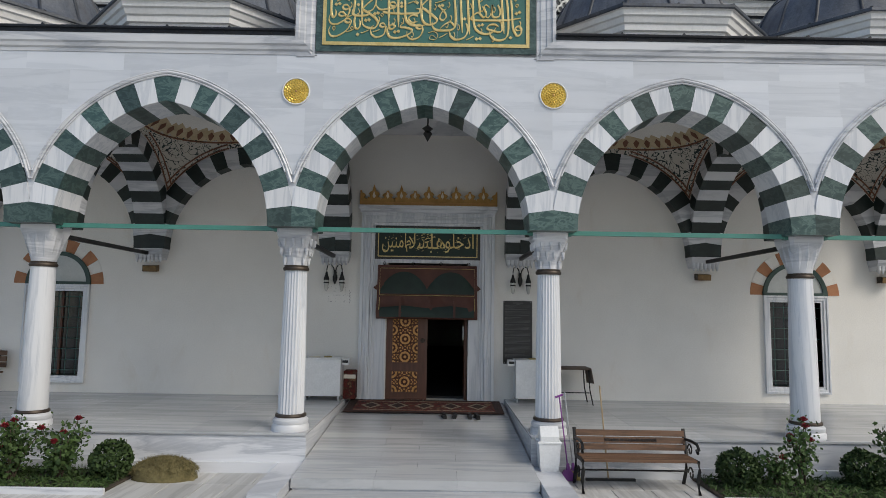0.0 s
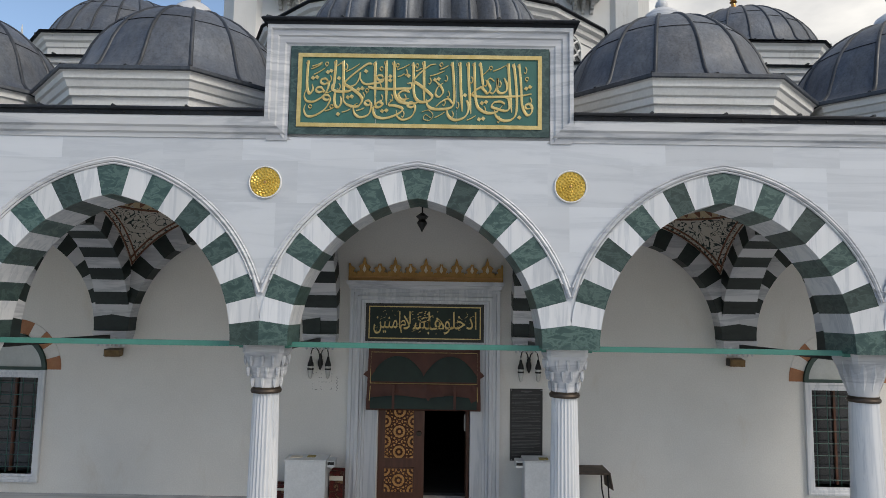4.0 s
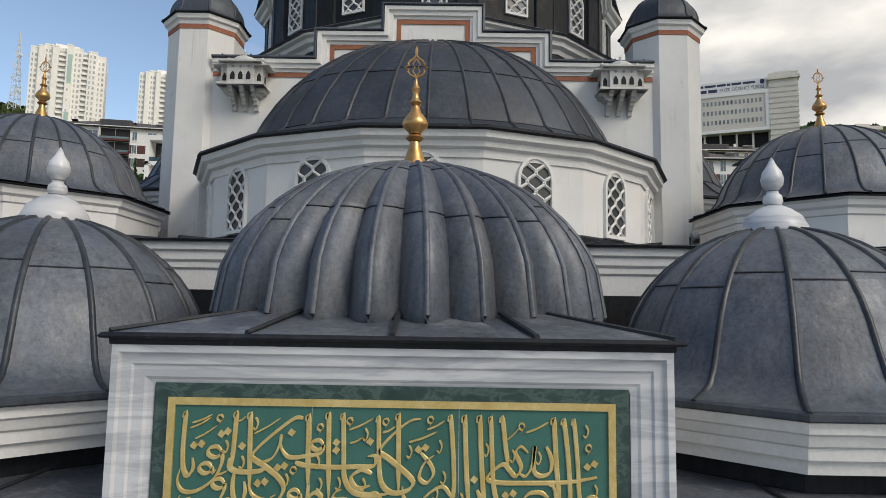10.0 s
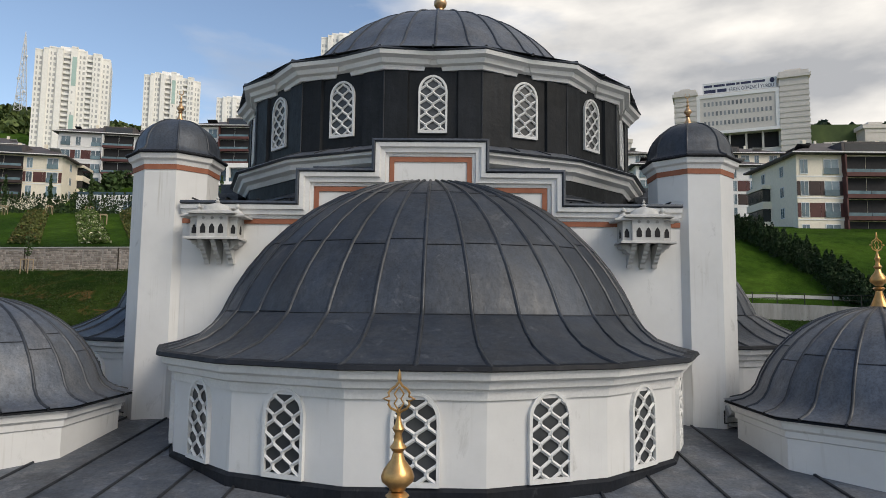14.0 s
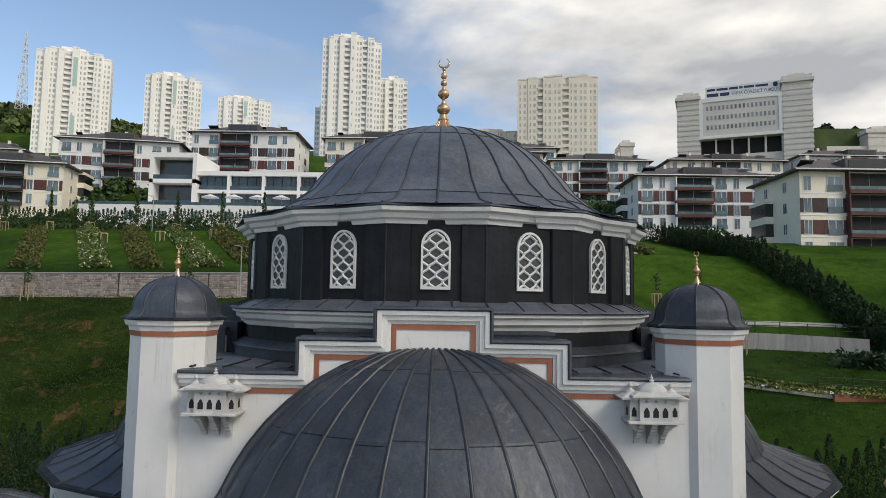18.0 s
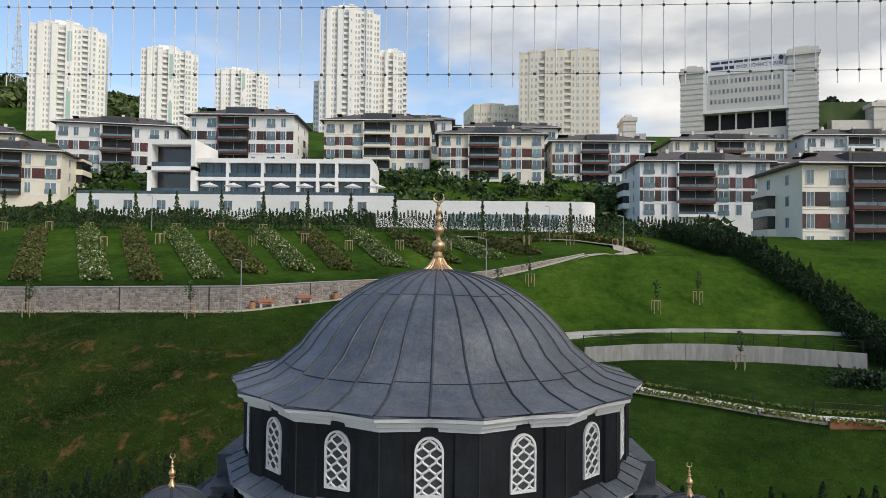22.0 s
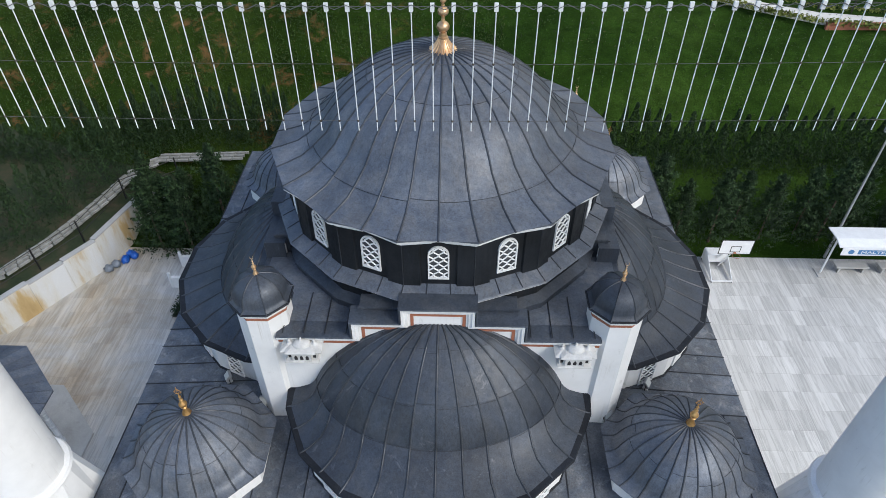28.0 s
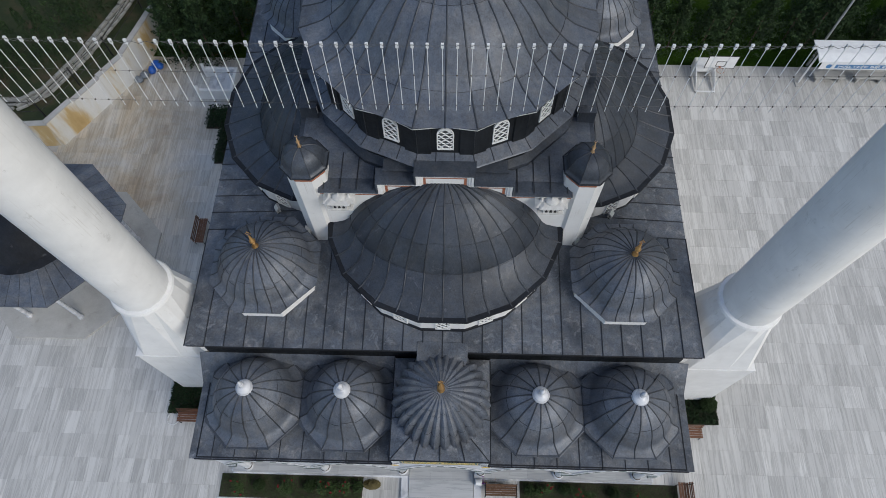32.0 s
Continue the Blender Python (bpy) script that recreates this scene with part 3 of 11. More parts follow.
def fixed(me):
    bm = bmesh.new()
    bm.from_mesh(me)
    bmesh.ops.recalc_face_normals(bm, faces=bm.faces)
    bm.to_mesh(me)
    bm.free()
    return me


def part(name, m, mat, parent=None, label="", smooth=None, at=None, mend=True):
    """Links a gathered mesh, or a ready one, as one object under a thing."""
    me = m if isinstance(m, bpy.types.Mesh) else m.mesh(name, mat, smooth)
    if mend and not isinstance(m, bpy.types.Mesh):
        fixed(me)
    ob = new(name, me)
    if parent:
        ob.parent = parent
    if at is not None:
        ob.matrix_basis = at
    if label:
        ob["label"] = label
    return ob


def thing(name, label, category, group="", kind="", at=None):
    ob = tagged(new(name), label, category, group, kind)
    ob.empty_display_size = 0.2
    if at is not None:
        ob.matrix_basis = at
    return ob


def structure(name, m, mat, label, category, smooth=None):
    return tagged(part(name, m, mat, None, "", smooth), label, category, "", "structure")


def moulding(m, profile, path, closed=True, flip=1):
    """Sweep (out, up) rows round a level path of corners (x, y), mitred; out points to the path's right when walked on."""
    k = len(path)
    loops = []
    for i, (x, y) in enumerate(path):
        p, q = Vector((x, y)), None
        a = Vector(path[(i - 1) % k]) if closed or i > 0 else None
        b = Vector(path[(i + 1) % k]) if closed or i < k - 1 else None
        d1 = (p - a).normalized() if a is not None else (b - p).normalized()
        d2 = (b - p).normalized() if b is not None else d1
        n1, n2 = Vector((d1.y, -d1.x)) * flip, Vector((d2.y, -d2.x)) * flip
        q = n1 + n2
        q = q / max(q.dot(n1), 0.2)
        loops.append([(x + q.x * o, y + q.y * o, z) for o, z in profile])
    if closed:
        loops.append(loops[0])
    w = len(profile)
    vs = [v for lp in loops for v in lp]
    fs = [(i * w + j, i * w + j + 1, (i + 1) * w + j + 1, (i + 1) * w + j) for i in range(len(loops) - 1) for j in range(w - 1)]
    if not closed:
        fs += [tuple(range(w)), tuple((len(loops) - 1) * w + j for j in range(w - 1, -1, -1))]
    return m.add(vs, fs)


def ngon(n, r, c=(0, 0), a0=0.0):
    return [(c[0] + r * math.cos(radians(a0 + 360 * i / n)), c[1] + r * math.sin(radians(a0 + 360 * i / n))) for i in range(n)]


# ---- the mosque: plan ----
FLOOR, COLS = 0.775, (-9.575, -5.745, -1.915, 1.915, 5.745, 9.575)
SPRING, CORNICE, WALL_Y = 3.75, 6.36, 4.15
CY = 14.6            # centre of the great dome
R_IN, R_OFF, RING = 1.876, 0.311, 0.375


def arc(th, r, off=R_OFF):
    return (r * math.cos(th) - off, r * math.sin(th))


def voussoirs(half, rise, depth, clip, count=21):
    """The outlines of a pointed arch's stones, from one springing over the key to the other."""
    r = (half * half + rise * rise) / (2 * half)
    off = r - half
    top = math.acos(off / r)
    k = (count - 1) // 2
    th = [top * i / (k + 0.5) for i in range(k + 1)]

    def out(t):
        x, z = arc(t, r + depth, off)
        return (min(x, clip), z)
    stones = []
    for i in range(k):
        mid = (th[i] + th[i + 1]) / 2
        a, b2 = arc(th[i], r, off), arc(th[i + 1], r, off)
        stones.append([a, out(th[i]), out(mid), out(th[i + 1]), b2, arc(mid, r, off)])
    a, o = arc(th[k], r, off), out(th[k])
    apex_in, apex_out = (0, math.sqrt(r * r - off * off)), (0, math.sqrt((r + depth) ** 2 - off * off))
    key = [a, o, apex_out, (-o[0], o[1]), (-a[0], a[1]), apex_in]
    left = [[(-x, z) for x, z in reversed(s)] for s in stones]
    return left + [key] + stones[::-1]


STONES = voussoirs(1.565, 1.85, RING, 1.915)


def arch(parent, c, axis, y0, y1, mats, stones=STONES, z0=SPRING, label=""):
    """A ring of separate stones; axis says along which line it spans."""
    for i, s in enumerate(stones):
        m = Mesh()
        if axis == "x":
            m.prism([(c + x, z0 + z) for x, z in s], y0, y1, "y")
        else:
            m.prism([(c + x, z0 + z) for x, z in s], y0, y1, "x")
        part("voussoir", m, mats[i % 2], parent)


# porch floor, plinth and ramp
porch = thing("porch_platform", "raised pale marble porch floor before the prayer hall", "platform", "", "structure")
for sx in (-1, 1):
    part("plinth", Mesh().box(*sorted((sx * 1.62, sx * 10.4)), 0.16, WALL_Y, 0.2, FLOOR - 0.03), MARBLE, porch)
    part("plinth_course", Mesh().box(*sorted((sx * 1.62, sx * 10.45)), 0.10, 0.158, 0.0, 0.37), MARBLE, porch)
for sx in (-1, 1):
    for i in range(10):
        for j in range(4):
            x0, y0 = 1.62 + i * 0.87, 0.13 + j * 1.005
            m = Mesh().slab(*sorted((sx * (x0 + 0.001), sx * (x0 + 0.869))), y0 + 0.001, y0 + 1.004, FLOOR - 0.03, FLOOR, 0.002)
            part("floor_slab", m, MARBLE_FLOOR, porch)
ramp_ob = thing("entrance_ramp", "gently sloping pale marble entrance ramp with low side kerbs", "ramp", "", "structure")


def ramp_z(y):
    return 0.36 + (0.695 - 0.36) * max(0.0, min(1.0, (y + 1.35) / (WALL_Y + 1.35)))


for i in range(12):
    ya, yb = -0.82 + i * 4.97 / 12, -0.82 + (i + 1) * 4.97 / 12
    nx = 2 if i % 2 else 3
    for j in range(nx):
        xa, xb = -1.6 + 3.2 * j / nx, -1.6 + 3.2 * (j + 1) / nx
        e = 0.0012
        za, zb = ramp_z(ya), ramp_z(yb)
        m = Mesh().add([(xa + e, ya + e, za - 0.12), (xb - e, ya + e, za - 0.12), (xb - e, yb - e, zb - 0.12), (xa + e, yb - e, zb - 0.12),
                        (xa + e, ya + e, za), (xb - e, ya + e, za), (xb - e, yb - e, zb), (xa + e, yb - e, zb)],
                       [(0, 3, 2, 1), (4, 5, 6, 7), (0, 1, 5, 4), (1, 2, 6, 5), (2, 3, 7, 6), (3, 0, 4, 7)])
        part("ramp_slab", m, MARBLE_FLOOR, ramp_ob)
m = Mesh().box(-1.58, 1.58, -0.80, WALL_Y, 0.0, 0.28)
part("ramp_core", m, MARBLE, ramp_ob)
part("lower_step", Mesh().slab(-1.61, 1.61, -1.42, -0.55, 0.0, 0.245, 0.012), MARBLE_FLOOR, ramp_ob)
for sx in (-1, 1):
    part("kerb", Mesh().box(*sorted((sx * 1.62, sx * 1.98)), -1.42, 0.098, 0.0, 0.37), MARBLE, ramp_ob)


# columns
def column(x, fluted):
    c = thing("porch_column", "white veined marble column with bronze rings and carved capital" if not fluted else "fluted white marble column with bronze rings and stalactite capital", "column", "porch columns", "", pose(x, 0.44, FLOOR) @ Matrix.Diagonal((0.87, 0.87, (SPRING - FLOOR) / 3.0, 1)))
    part("base", Mesh().lathe([(0.0, 0), (0.31, 0), (0.31, 0.07), (0.285, 0.10), (0.30, 0.12), (0.30, 0.16), (0.25, 0.20), (0.0, 0.20)], 32), MARBLE, c, "", 40)
    part("lower_ring", Mesh().lathe([(0.21, 0.19), (0.255, 0.195), (0.265, 0.215), (0.255, 0.24), (0.23, 0.245), (0.21, 0.245)], 32), BRONZE, c, "dark bronze ring", 40)
    if fluted:
        loops = []
        for k in range(9):
            t = k / 8
            r0 = 0.222 - 0.035 * t + 0.006 * math.sin(math.pi * t)
            loops.append([((r0 - 0.014 * (0.5 + 0.5 * math.cos(2 * math.pi * j / 4))) * math.cos(2 * math.pi * j / 96), (r0 - 0.014 * (0.5 + 0.5 * math.cos(2 * math.pi * j / 4))) * math.sin(2 * math.pi * j / 96), 0.24 + 2.14 * t) for j in range(96)])
        part("shaft", Mesh().ring(loops), MARBLE_V, c, "", 30)
    else:
        part("shaft", Mesh().lathe([(0.23 - 0.036 * k / 8 + 0.006 * math.sin(math.pi * k / 8), 0.24 + 2.14 * k / 8) for k in range(9)], 40), MARBLE_V, c, "", 40)
    part("upper_ring", Mesh().lathe([(0.18, 2.37), (0.215, 2.375), (0.225, 2.40), (0.215, 2.425), (0.2, 2.43), (0.205, 2.45), (0.18, 2.45)], 32), BRONZE, c, "dark bronze ring", 40)
    # capital: round below, square above
    def sq(r, k, z, n=32):
        row = []
        for j in range(n):
            a = 2 * math.pi * (j + 0.5) / n
            s = 1 / max(abs(math.cos(a)), abs(math.sin(a)))
            q = r * ((1 - k) + k * s)
            row.append((q * math.cos(a), q * math.sin(a), z))
        return row
    if fluted:
        m = Mesh()
        m.ring([sq(0.19, 0, 2.44), sq(0.20, 0.1, 2.56), sq(0.235, 0.4, 2.68), sq(0.265, 0.8, 2.80), sq(0.28, 1, 2.88), sq(0.30, 1, 2.90), sq(0.30, 1, 3.0)])
        part("capital", m, MARBLE, c, "stalactite-carved marble capital", 35)
        for tier, (r, z, k) in enumerate(((0.215, 2.52, 8), (0.25, 2.66, 12), (0.285, 2.80, 12))):
            m = Mesh()
            for j in range(k):
                a = 2 * math.pi * (j + 0.5 * (tier % 2)) / k
                s = 1 + (1 / max(abs(math.cos(a)), abs(math.sin(a))) - 1) * (0.2, 0.6, 0.85)[tier]
                m.ring([[(r * s * 0.98 * math.cos(a) + 0.028 * math.cos(q) * w, r * s * 0.98 * math.sin(a) + 0.028 * math.sin(q) * w, z + dz) for q in (0, 1.05, 2.1, 3.14, 4.19, 5.24)] for w, dz in ((0.35, -0.07), (0.9, -0.03), (1.15, 0.02), (1.15, 0.05))])
            part("stalactite_tier", m, MARBLE, c, "", 35)
    else:
        m = Mesh()
        m.ring([sq(0.19, 0, 2.44), sq(0.215, 0.05, 2.55), sq(0.26, 0.5, 2.74), sq(0.295, 1, 2.92), sq(0.30, 1, 3.0)])
        part("capital", m, MARBLE, c, "lozenge-carved marble capital", 35)
        m = Mesh()
        for j in range(12):
            a = 2 * math.pi * j / 12
            def on(h, da, o):
                t = (h - 2.48) / 0.5
                b2 = a + da
                s = 1 + (1 / max(abs(math.cos(b2)), abs(math.sin(b2))) - 1) * t
                r = (0.195 + 0.105 * t) * s + o
                return (r * math.cos(b2), r * math.sin(b2), h)
            m.add([on(2.50, 0, 0.004), on(2.72, -0.24, 0.004), on(2.95, 0, 0.004), on(2.72, 0.24, 0.004), on(2.72, 0, 0.032)], [(0, 1, 4), (1, 2, 4), (2, 3, 4), (3, 0, 4)])
        part("lozenge_relief", m, MARBLE, c)
    return c


for x in COLS:
    column(x, abs(x) < 2)

# arcade: stones, wall over them, moulded edge
arcade = thing("porch_arcade", "arcade of pointed arches in green and white marble voussoirs", "arcade", "", "structure")
for b in range(5):
    cx = -7.66 + 3.83 * b
    arch(arcade, cx, "x", -0.02, 0.62, (GREEN_STONE, MARBLE_V))
    m = Mesh()
    n = 40
    top = [(-1.915 + 3.83 * i / n) for i in range(n + 1)]
    zo = [SPRING + math.sqrt(max(0.0, (R_IN + RING) ** 2 - (abs(x) + R_OFF) ** 2)) for x in top]
    for y in (0.0, 0.6):
        m.add([(cx + x, y, z) for x, z in zip(top, zo)] + [(cx + x, y, CORNICE) for x in top], [(i, i + 1, n + 2 + i, n + 1 + i) for i in range(n)])
    part("spandrel_wall", m, MARBLE_SOFT, arcade)
    m = Mesh()
    for over, thick in ((0.012, 0.014), (0.052, 0.024), (0.088, 0.014)):
        pts = []
        for i in range(41):
            x = -1.9 + 3.8 * i / 40
            pts.append((cx + x, -0.026, SPRING + math.sqrt(max(0.0, (R_IN + RING + over) ** 2 - (abs(x) + R_OFF) ** 2))))
        pts.insert(20, (cx, -0.026, SPRING + math.sqrt((R_IN + RING + over) ** 2 - R_OFF ** 2)))
        m.tube([p for p in pts if p[2] > SPRING + 0.62], thick, 6)
    part("arch_moulding", m, MARBLE, arcade, "", 50)
# joints between the facing slabs
JOINT_GREY = mottled("pale_marble_joint", [(0.3, (0.42, 0.43, 0.45)), (0.7, (0.50, 0.51, 0.53))], 6, 0.8)
rnd = random.Random(41)
for row, (z0, z1) in enumerate(((4.35, 4.95), (4.95, 5.52), (5.52, 6.06), (6.06, 6.355))):
    x = -9.575
    while x < 9.57:
        x2 = min(9.575, x + rnd.uniform(0.75, 1.55))
        if x2 > 9.2:
            x2 = 9.575
        e = 0.0004
        n = max(3, int((x2 - x) / 0.05))
        xs = [x + e + (x2 - x - 2 * e) * k / n for k in range(n + 1)]
        low = []
        for q in xs:
            u = abs((q + 9.575) % 3.83 - 1.915)
            low.append(max(z0 + e, SPRING + math.sqrt(max(0.0, (R_IN + RING + 0.01) ** 2 - (u + R_OFF) ** 2))))
        run = [k for k in range(n) if low[k] < z1 - e or low[k + 1] < z1 - e]
        if run:
            m = Mesh()
            for k in run:
                a, c = min(low[k], z1 - e), min(low[k + 1], z1 - e)
                m.add([(xs[k], -0.0025, a), (xs[k + 1], -0.0025, c), (xs[k + 1], -0.0025, z1 - e), (xs[k], -0.0025, z1 - e)], [(0, 1, 2, 3)])
            part("marble_slab", m, SLAB, arcade)
        x = x2
# porch end walls above the end arches and the end arches themselves
for sx in (-1, 1):
    m = Mesh()
    m.box(*sorted((sx * 9.3, sx * 9.85)), 0.6, WALL_Y, 5.7, CORNICE)
    part("end_wall", m, MARBLE, arcade)
INNER = voussoirs(1.5, 1.80, 0.40, 1.78)
ribs_in = thing("porch_cross_arches", "green and white striped cross arches under the porch vaults, the green darkened for shade", "arches", "", "structure")
for x in COLS:
    arch(ribs_in, 2.40, "y", x - 0.30, x + 0.30, (SHADED_STONE, MARBLE), INNER)
WALLS = voussoirs(1.60, 1.80, 0.36, 1.915)
for b in (0, 1, 3, 4):
    arch(ribs_in, -7.66 + 3.83 * b, "x", 3.86, WALL_Y + 0.02, (SHADED_STONE, MARBLE), WALLS)
for x in COLS:
    w = thing("wall_corbel", "small white stalactite corbel under the striped arch", "corbel", "wall corbels", "", pose(x, WALL_Y, 3.525))
    part("corbel_block", Mesh().ring([[(-0.26, -0.2, 0), (0.26, -0.2, 0), (0.26, 0.02, 0), (-0.26, 0.02, 0)], [(-0.30, -0.34, 0.16), (0.30, -0.34, 0.16), (0.30, 0.02, 0.16), (-0.30, 0.02, 0.16)], [(-0.31, -0.36, 0.22), (0.31, -0.36, 0.22), (0.31, 0.02, 0.22), (-0.31, 0.02, 0.22)]]), MARBLE, w)
    for i in range(7):
        part("stalactite", Mesh().lathe([(0.0, -0.07), (0.02, -0.05), (0.034, 0.02), (0.034, 0.10), (0, 0.12)], 8, (-0.24 + 0.08 * i, -0.26, 0.0)), MARBLE, w, "", 40)

# tie bars
for b in range(5):
    cx = -7.66 + 3.83 * b
    t = thing("tie_bar", "green painted iron tie bar between the porch columns", "tie bar", "front tie bars", "", pose(cx, 0.295, SPRING))
    part("bar", Mesh().box(-1.64, 1.64, -0.03, 0.03, -0.033, 0.033), TIE_GREEN, t)
    for sx in (-1, 1):
        part("end_collar", Mesh().box(*sorted((sx * 1.60, sx * 1.68)), -0.045, 0.045, -0.048, 0.048), TIE_GREEN, t)
for x in COLS[1:-1]:
    tagged(part("cross_tie_bar", Mesh().box(x - 0.03, x + 0.03, 0.6, 3.8, SPRING - 0.14, SPRING - 0.07), IRON), "dark iron tie bar from column to hall wall", "tie bar", "cross tie bars")


# painted vaults
def pendentive_mat():
    m, n, l, b = material("painted_pendentive", 0.8)
    v = space(n, l)
    # winding stems with leaves along them
    stem = noise_of(n, l, v, 5.2, 0, 0.4, 2.2)
    away = n.new("ShaderNodeMath")
    away.operation, away.inputs[1].default_value = "SUBTRACT", 0.5
    l.new(stem, away.inputs[0])
    near = n.new("ShaderNodeMath")
    near.operation = "ABSOLUTE"
    l.new(away.outputs[0], near.inputs[0])
    vo = n.new("ShaderNodeTexVoronoi")
    vo.inputs["Scale"].default_value, vo.feature = 13.0, "F1"
    l.new(v, vo.inputs["Vector"])
    both = n.new("ShaderNodeMath")
    both.operation = "MULTIPLY"
    l.new(near.outputs[0], both.inputs[0])
    l.new(vo.outputs["Distance"], both.inputs[1])
    r = ramp(n, [(0.016, (0.022, 0.034, 0.034)), (0.024, (0.46, 0.43, 0.38))])
    l.new(both.outputs[0], r.inputs["Fac"])
    l.new(r.outputs["Color"], b.inputs["Base Color"])
    return m


PEND = pendentive_mat()
BAND_TAN = mottled("tan_painted_band", [(0.3, (0.42, 0.33, 0.20)), (0.7, (0.52, 0.42, 0.28))], 6, 0.8)
BROWN_PAINT = mottled("brown_painted_border", [(0.3, (0.13, 0.055, 0.03)), (0.7, (0.19, 0.085, 0.05))], 6, 0.8)
VX, VY = 1.615, 1.46


def vault_h(x, y):
    """Height over the springing of a vault that rests on the backs of the four arches round it."""
    hx, hy = 4.71 - (abs(x) + 0.2125) ** 2, 4.64 - (abs(y) + 0.33) ** 2
    return min(2.62, math.sqrt(max(0.02, hx + hy - 1.40)))


for b in range(5):
    cx, cy = -7.66 + 3.83 * b, 2.40
    if b == 2:
        structure("entrance_ceiling", Mesh().box(-1.62, 1.62, 0.62, WALL_Y, 6.30, 6.36), PLASTER, "plain cream ceiling high above the entrance bay", "ceiling")
        continue
    v = thing("porch_vault", "domed porch vault with black and white arabesque pendentives", "vault", "porch vaults", "structure")
    n = 36
    pt = lambda i, j: (-VX + 2 * VX * i / n, -VY + 2 * VY * j / n)
    tiers = {"pendentive": Mesh(), "painted_band": Mesh(), "vault_crown": Mesh()}
    for i in range(n):
        for j in range(n):
            q = [pt(i, j), pt(i + 1, j), pt(i + 1, j + 1), pt(i, j + 1)]
            d = math.hypot((q[0][0] + q[2][0]) / 2 / VX, (q[0][1] + q[2][1]) / 2 / VY)
            tiers["pendentive" if d > 0.93 else "painted_band" if d > 0.76 else "vault_crown"].add([(cx + x, cy + y, SPRING + vault_h(x, y)) for x, y in q], [(0, 1, 2, 3)])
    for name, mat, lab in (("pendentive", PEND, "arabesque-painted pendentives"), ("painted_band", BAND_TAN, "tan painted frieze"), ("vault_crown", PLASTER, "")):
        part(name, tiers[name], PLASTER if b == 2 else mat, v, lab if b != 2 else "", 60)
    if b != 2:
        for sx in (-1, 1):
            for sy in (-1, 1):
                m = Mesh()
                for e in (0.0, 0.07):
                    m.tube([(cx + sx * (VX - 0.03 - e), cy + sy * (VY - 0.02) * t, SPRING + vault_h(VX - 0.03 - e, VY * t) - 0.01) for t in [0.22 + 0.78 * k / 12 for k in range(13)]], 0.016, 4)
                    m.tube([(cx + sx * (VX - 0.02) * t, cy + sy * (VY - 0.03 - e), SPRING + vault_h(VX * t, VY - 0.03 - e) - 0.01) for t in [0.22 + 0.78 * k / 12 for k in range(13)]], 0.016, 4)
                m.tube([(cx + sx * VX * 0.93 * math.cos(a), cy + sy * VY * 0.93 * math.sin(a), SPRING + vault_h(VX * 0.93 * math.cos(a), VY * 0.93 * math.sin(a)) - 0.01) for a in [0.06 + 1.45 * k / 12 for k in range(13)]], 0.02, 4)
                part("red_border", m, BROWN_PAINT, v, "red-brown painted border")
        m = Mesh()
        for j in range(40):
            a = 2 * math.pi * j / 40
            x, y = 0.845 * VX * math.cos(a), 0.845 * VY * math.sin(a)
            t = Vector((-math.sin(a), math.cos(a), 0))
            p = Vector((cx + x, cy + y, SPRING + vault_h(x, y) - 0.012))
            out = Vector((cx + x * 1.08, cy + y * 1.08, SPRING + vault_h(x * 1.08, y * 1.08) - 0.012)) - p
            m.add([p - t * 0.035 + out * 0.5, p + out * 0.95, p + t * 0.035 + out * 0.5, p + t * 0.06 - out * 0.2, p - out * 0.85, p - t * 0.06 - out * 0.2], [(0, 1, 2, 3, 4, 5)])
        part("frieze_ornaments", m, BROWN_PAINT, v, "row of brown painted palmettes")
# slab that closes the porch above the vaults
structure("ceiling", Mesh().box(-9.9, 9.9, 0.5, WALL_Y, 6.44, 6.5), PLASTER, "plain closing slab above the porch vaults", "ceiling")

# cornice of the porch and the raised centre
PROFILE = [(0.0, 6.33), (0.015, 6.335), (0.02, 6.385), (0.05, 6.405), (0.06, 6.455), (0.085, 6.48), (0.09, 6.555), (0.09, 6.60), (0.0, 6.60)]
cornice = thing("porch_cornice", "moulded grey-veined marble cornice with dark lead edge along the porch", "cornice", "", "structure")
for sx in (-1, 1):
    m = Mesh()
    path = [(-1.95, 0.0), (-9.98, 0.0), (-9.98, 4.0)] if sx < 0 else [(9.98, 4.0), (9.98, 0.0), (1.95, 0.0)]
    moulding(m, PROFILE, path, False, -1)
    part("marble_moulding", m, MARBLE, cornice)
    m = Mesh()
    moulding(m, [(0.0, 6.602), (0.10, 6.602), (0.105, 6.655), (0.13, 6.66), (0.135, 6.68), (0.12, 6.70), (0.0, 6.71)], path, False, -1)
    part("lead_edge", m, LEAD_DARK, cornice, "dark lead edge")
    m = Mesh()
    for i in range(23):
        x = sx * (2.3 + i * 0.35)
        m.blob((x, -0.104, 6.63), (0.014, 0.012, 0.014), i, 6, 4, 0)
    part("rivets", m, IRON, cornice)

LIFT = 0.045
block = thing("raised_parapet", "raised marble centre of the porch front carrying the inscription", "parapet", "", "structure", pose(0, 0, LIFT))
m = Mesh().box(-1.87, 1.87, 0.02, 3.95, 6.20, 7.74)
part("core", m, MARBLE, block)


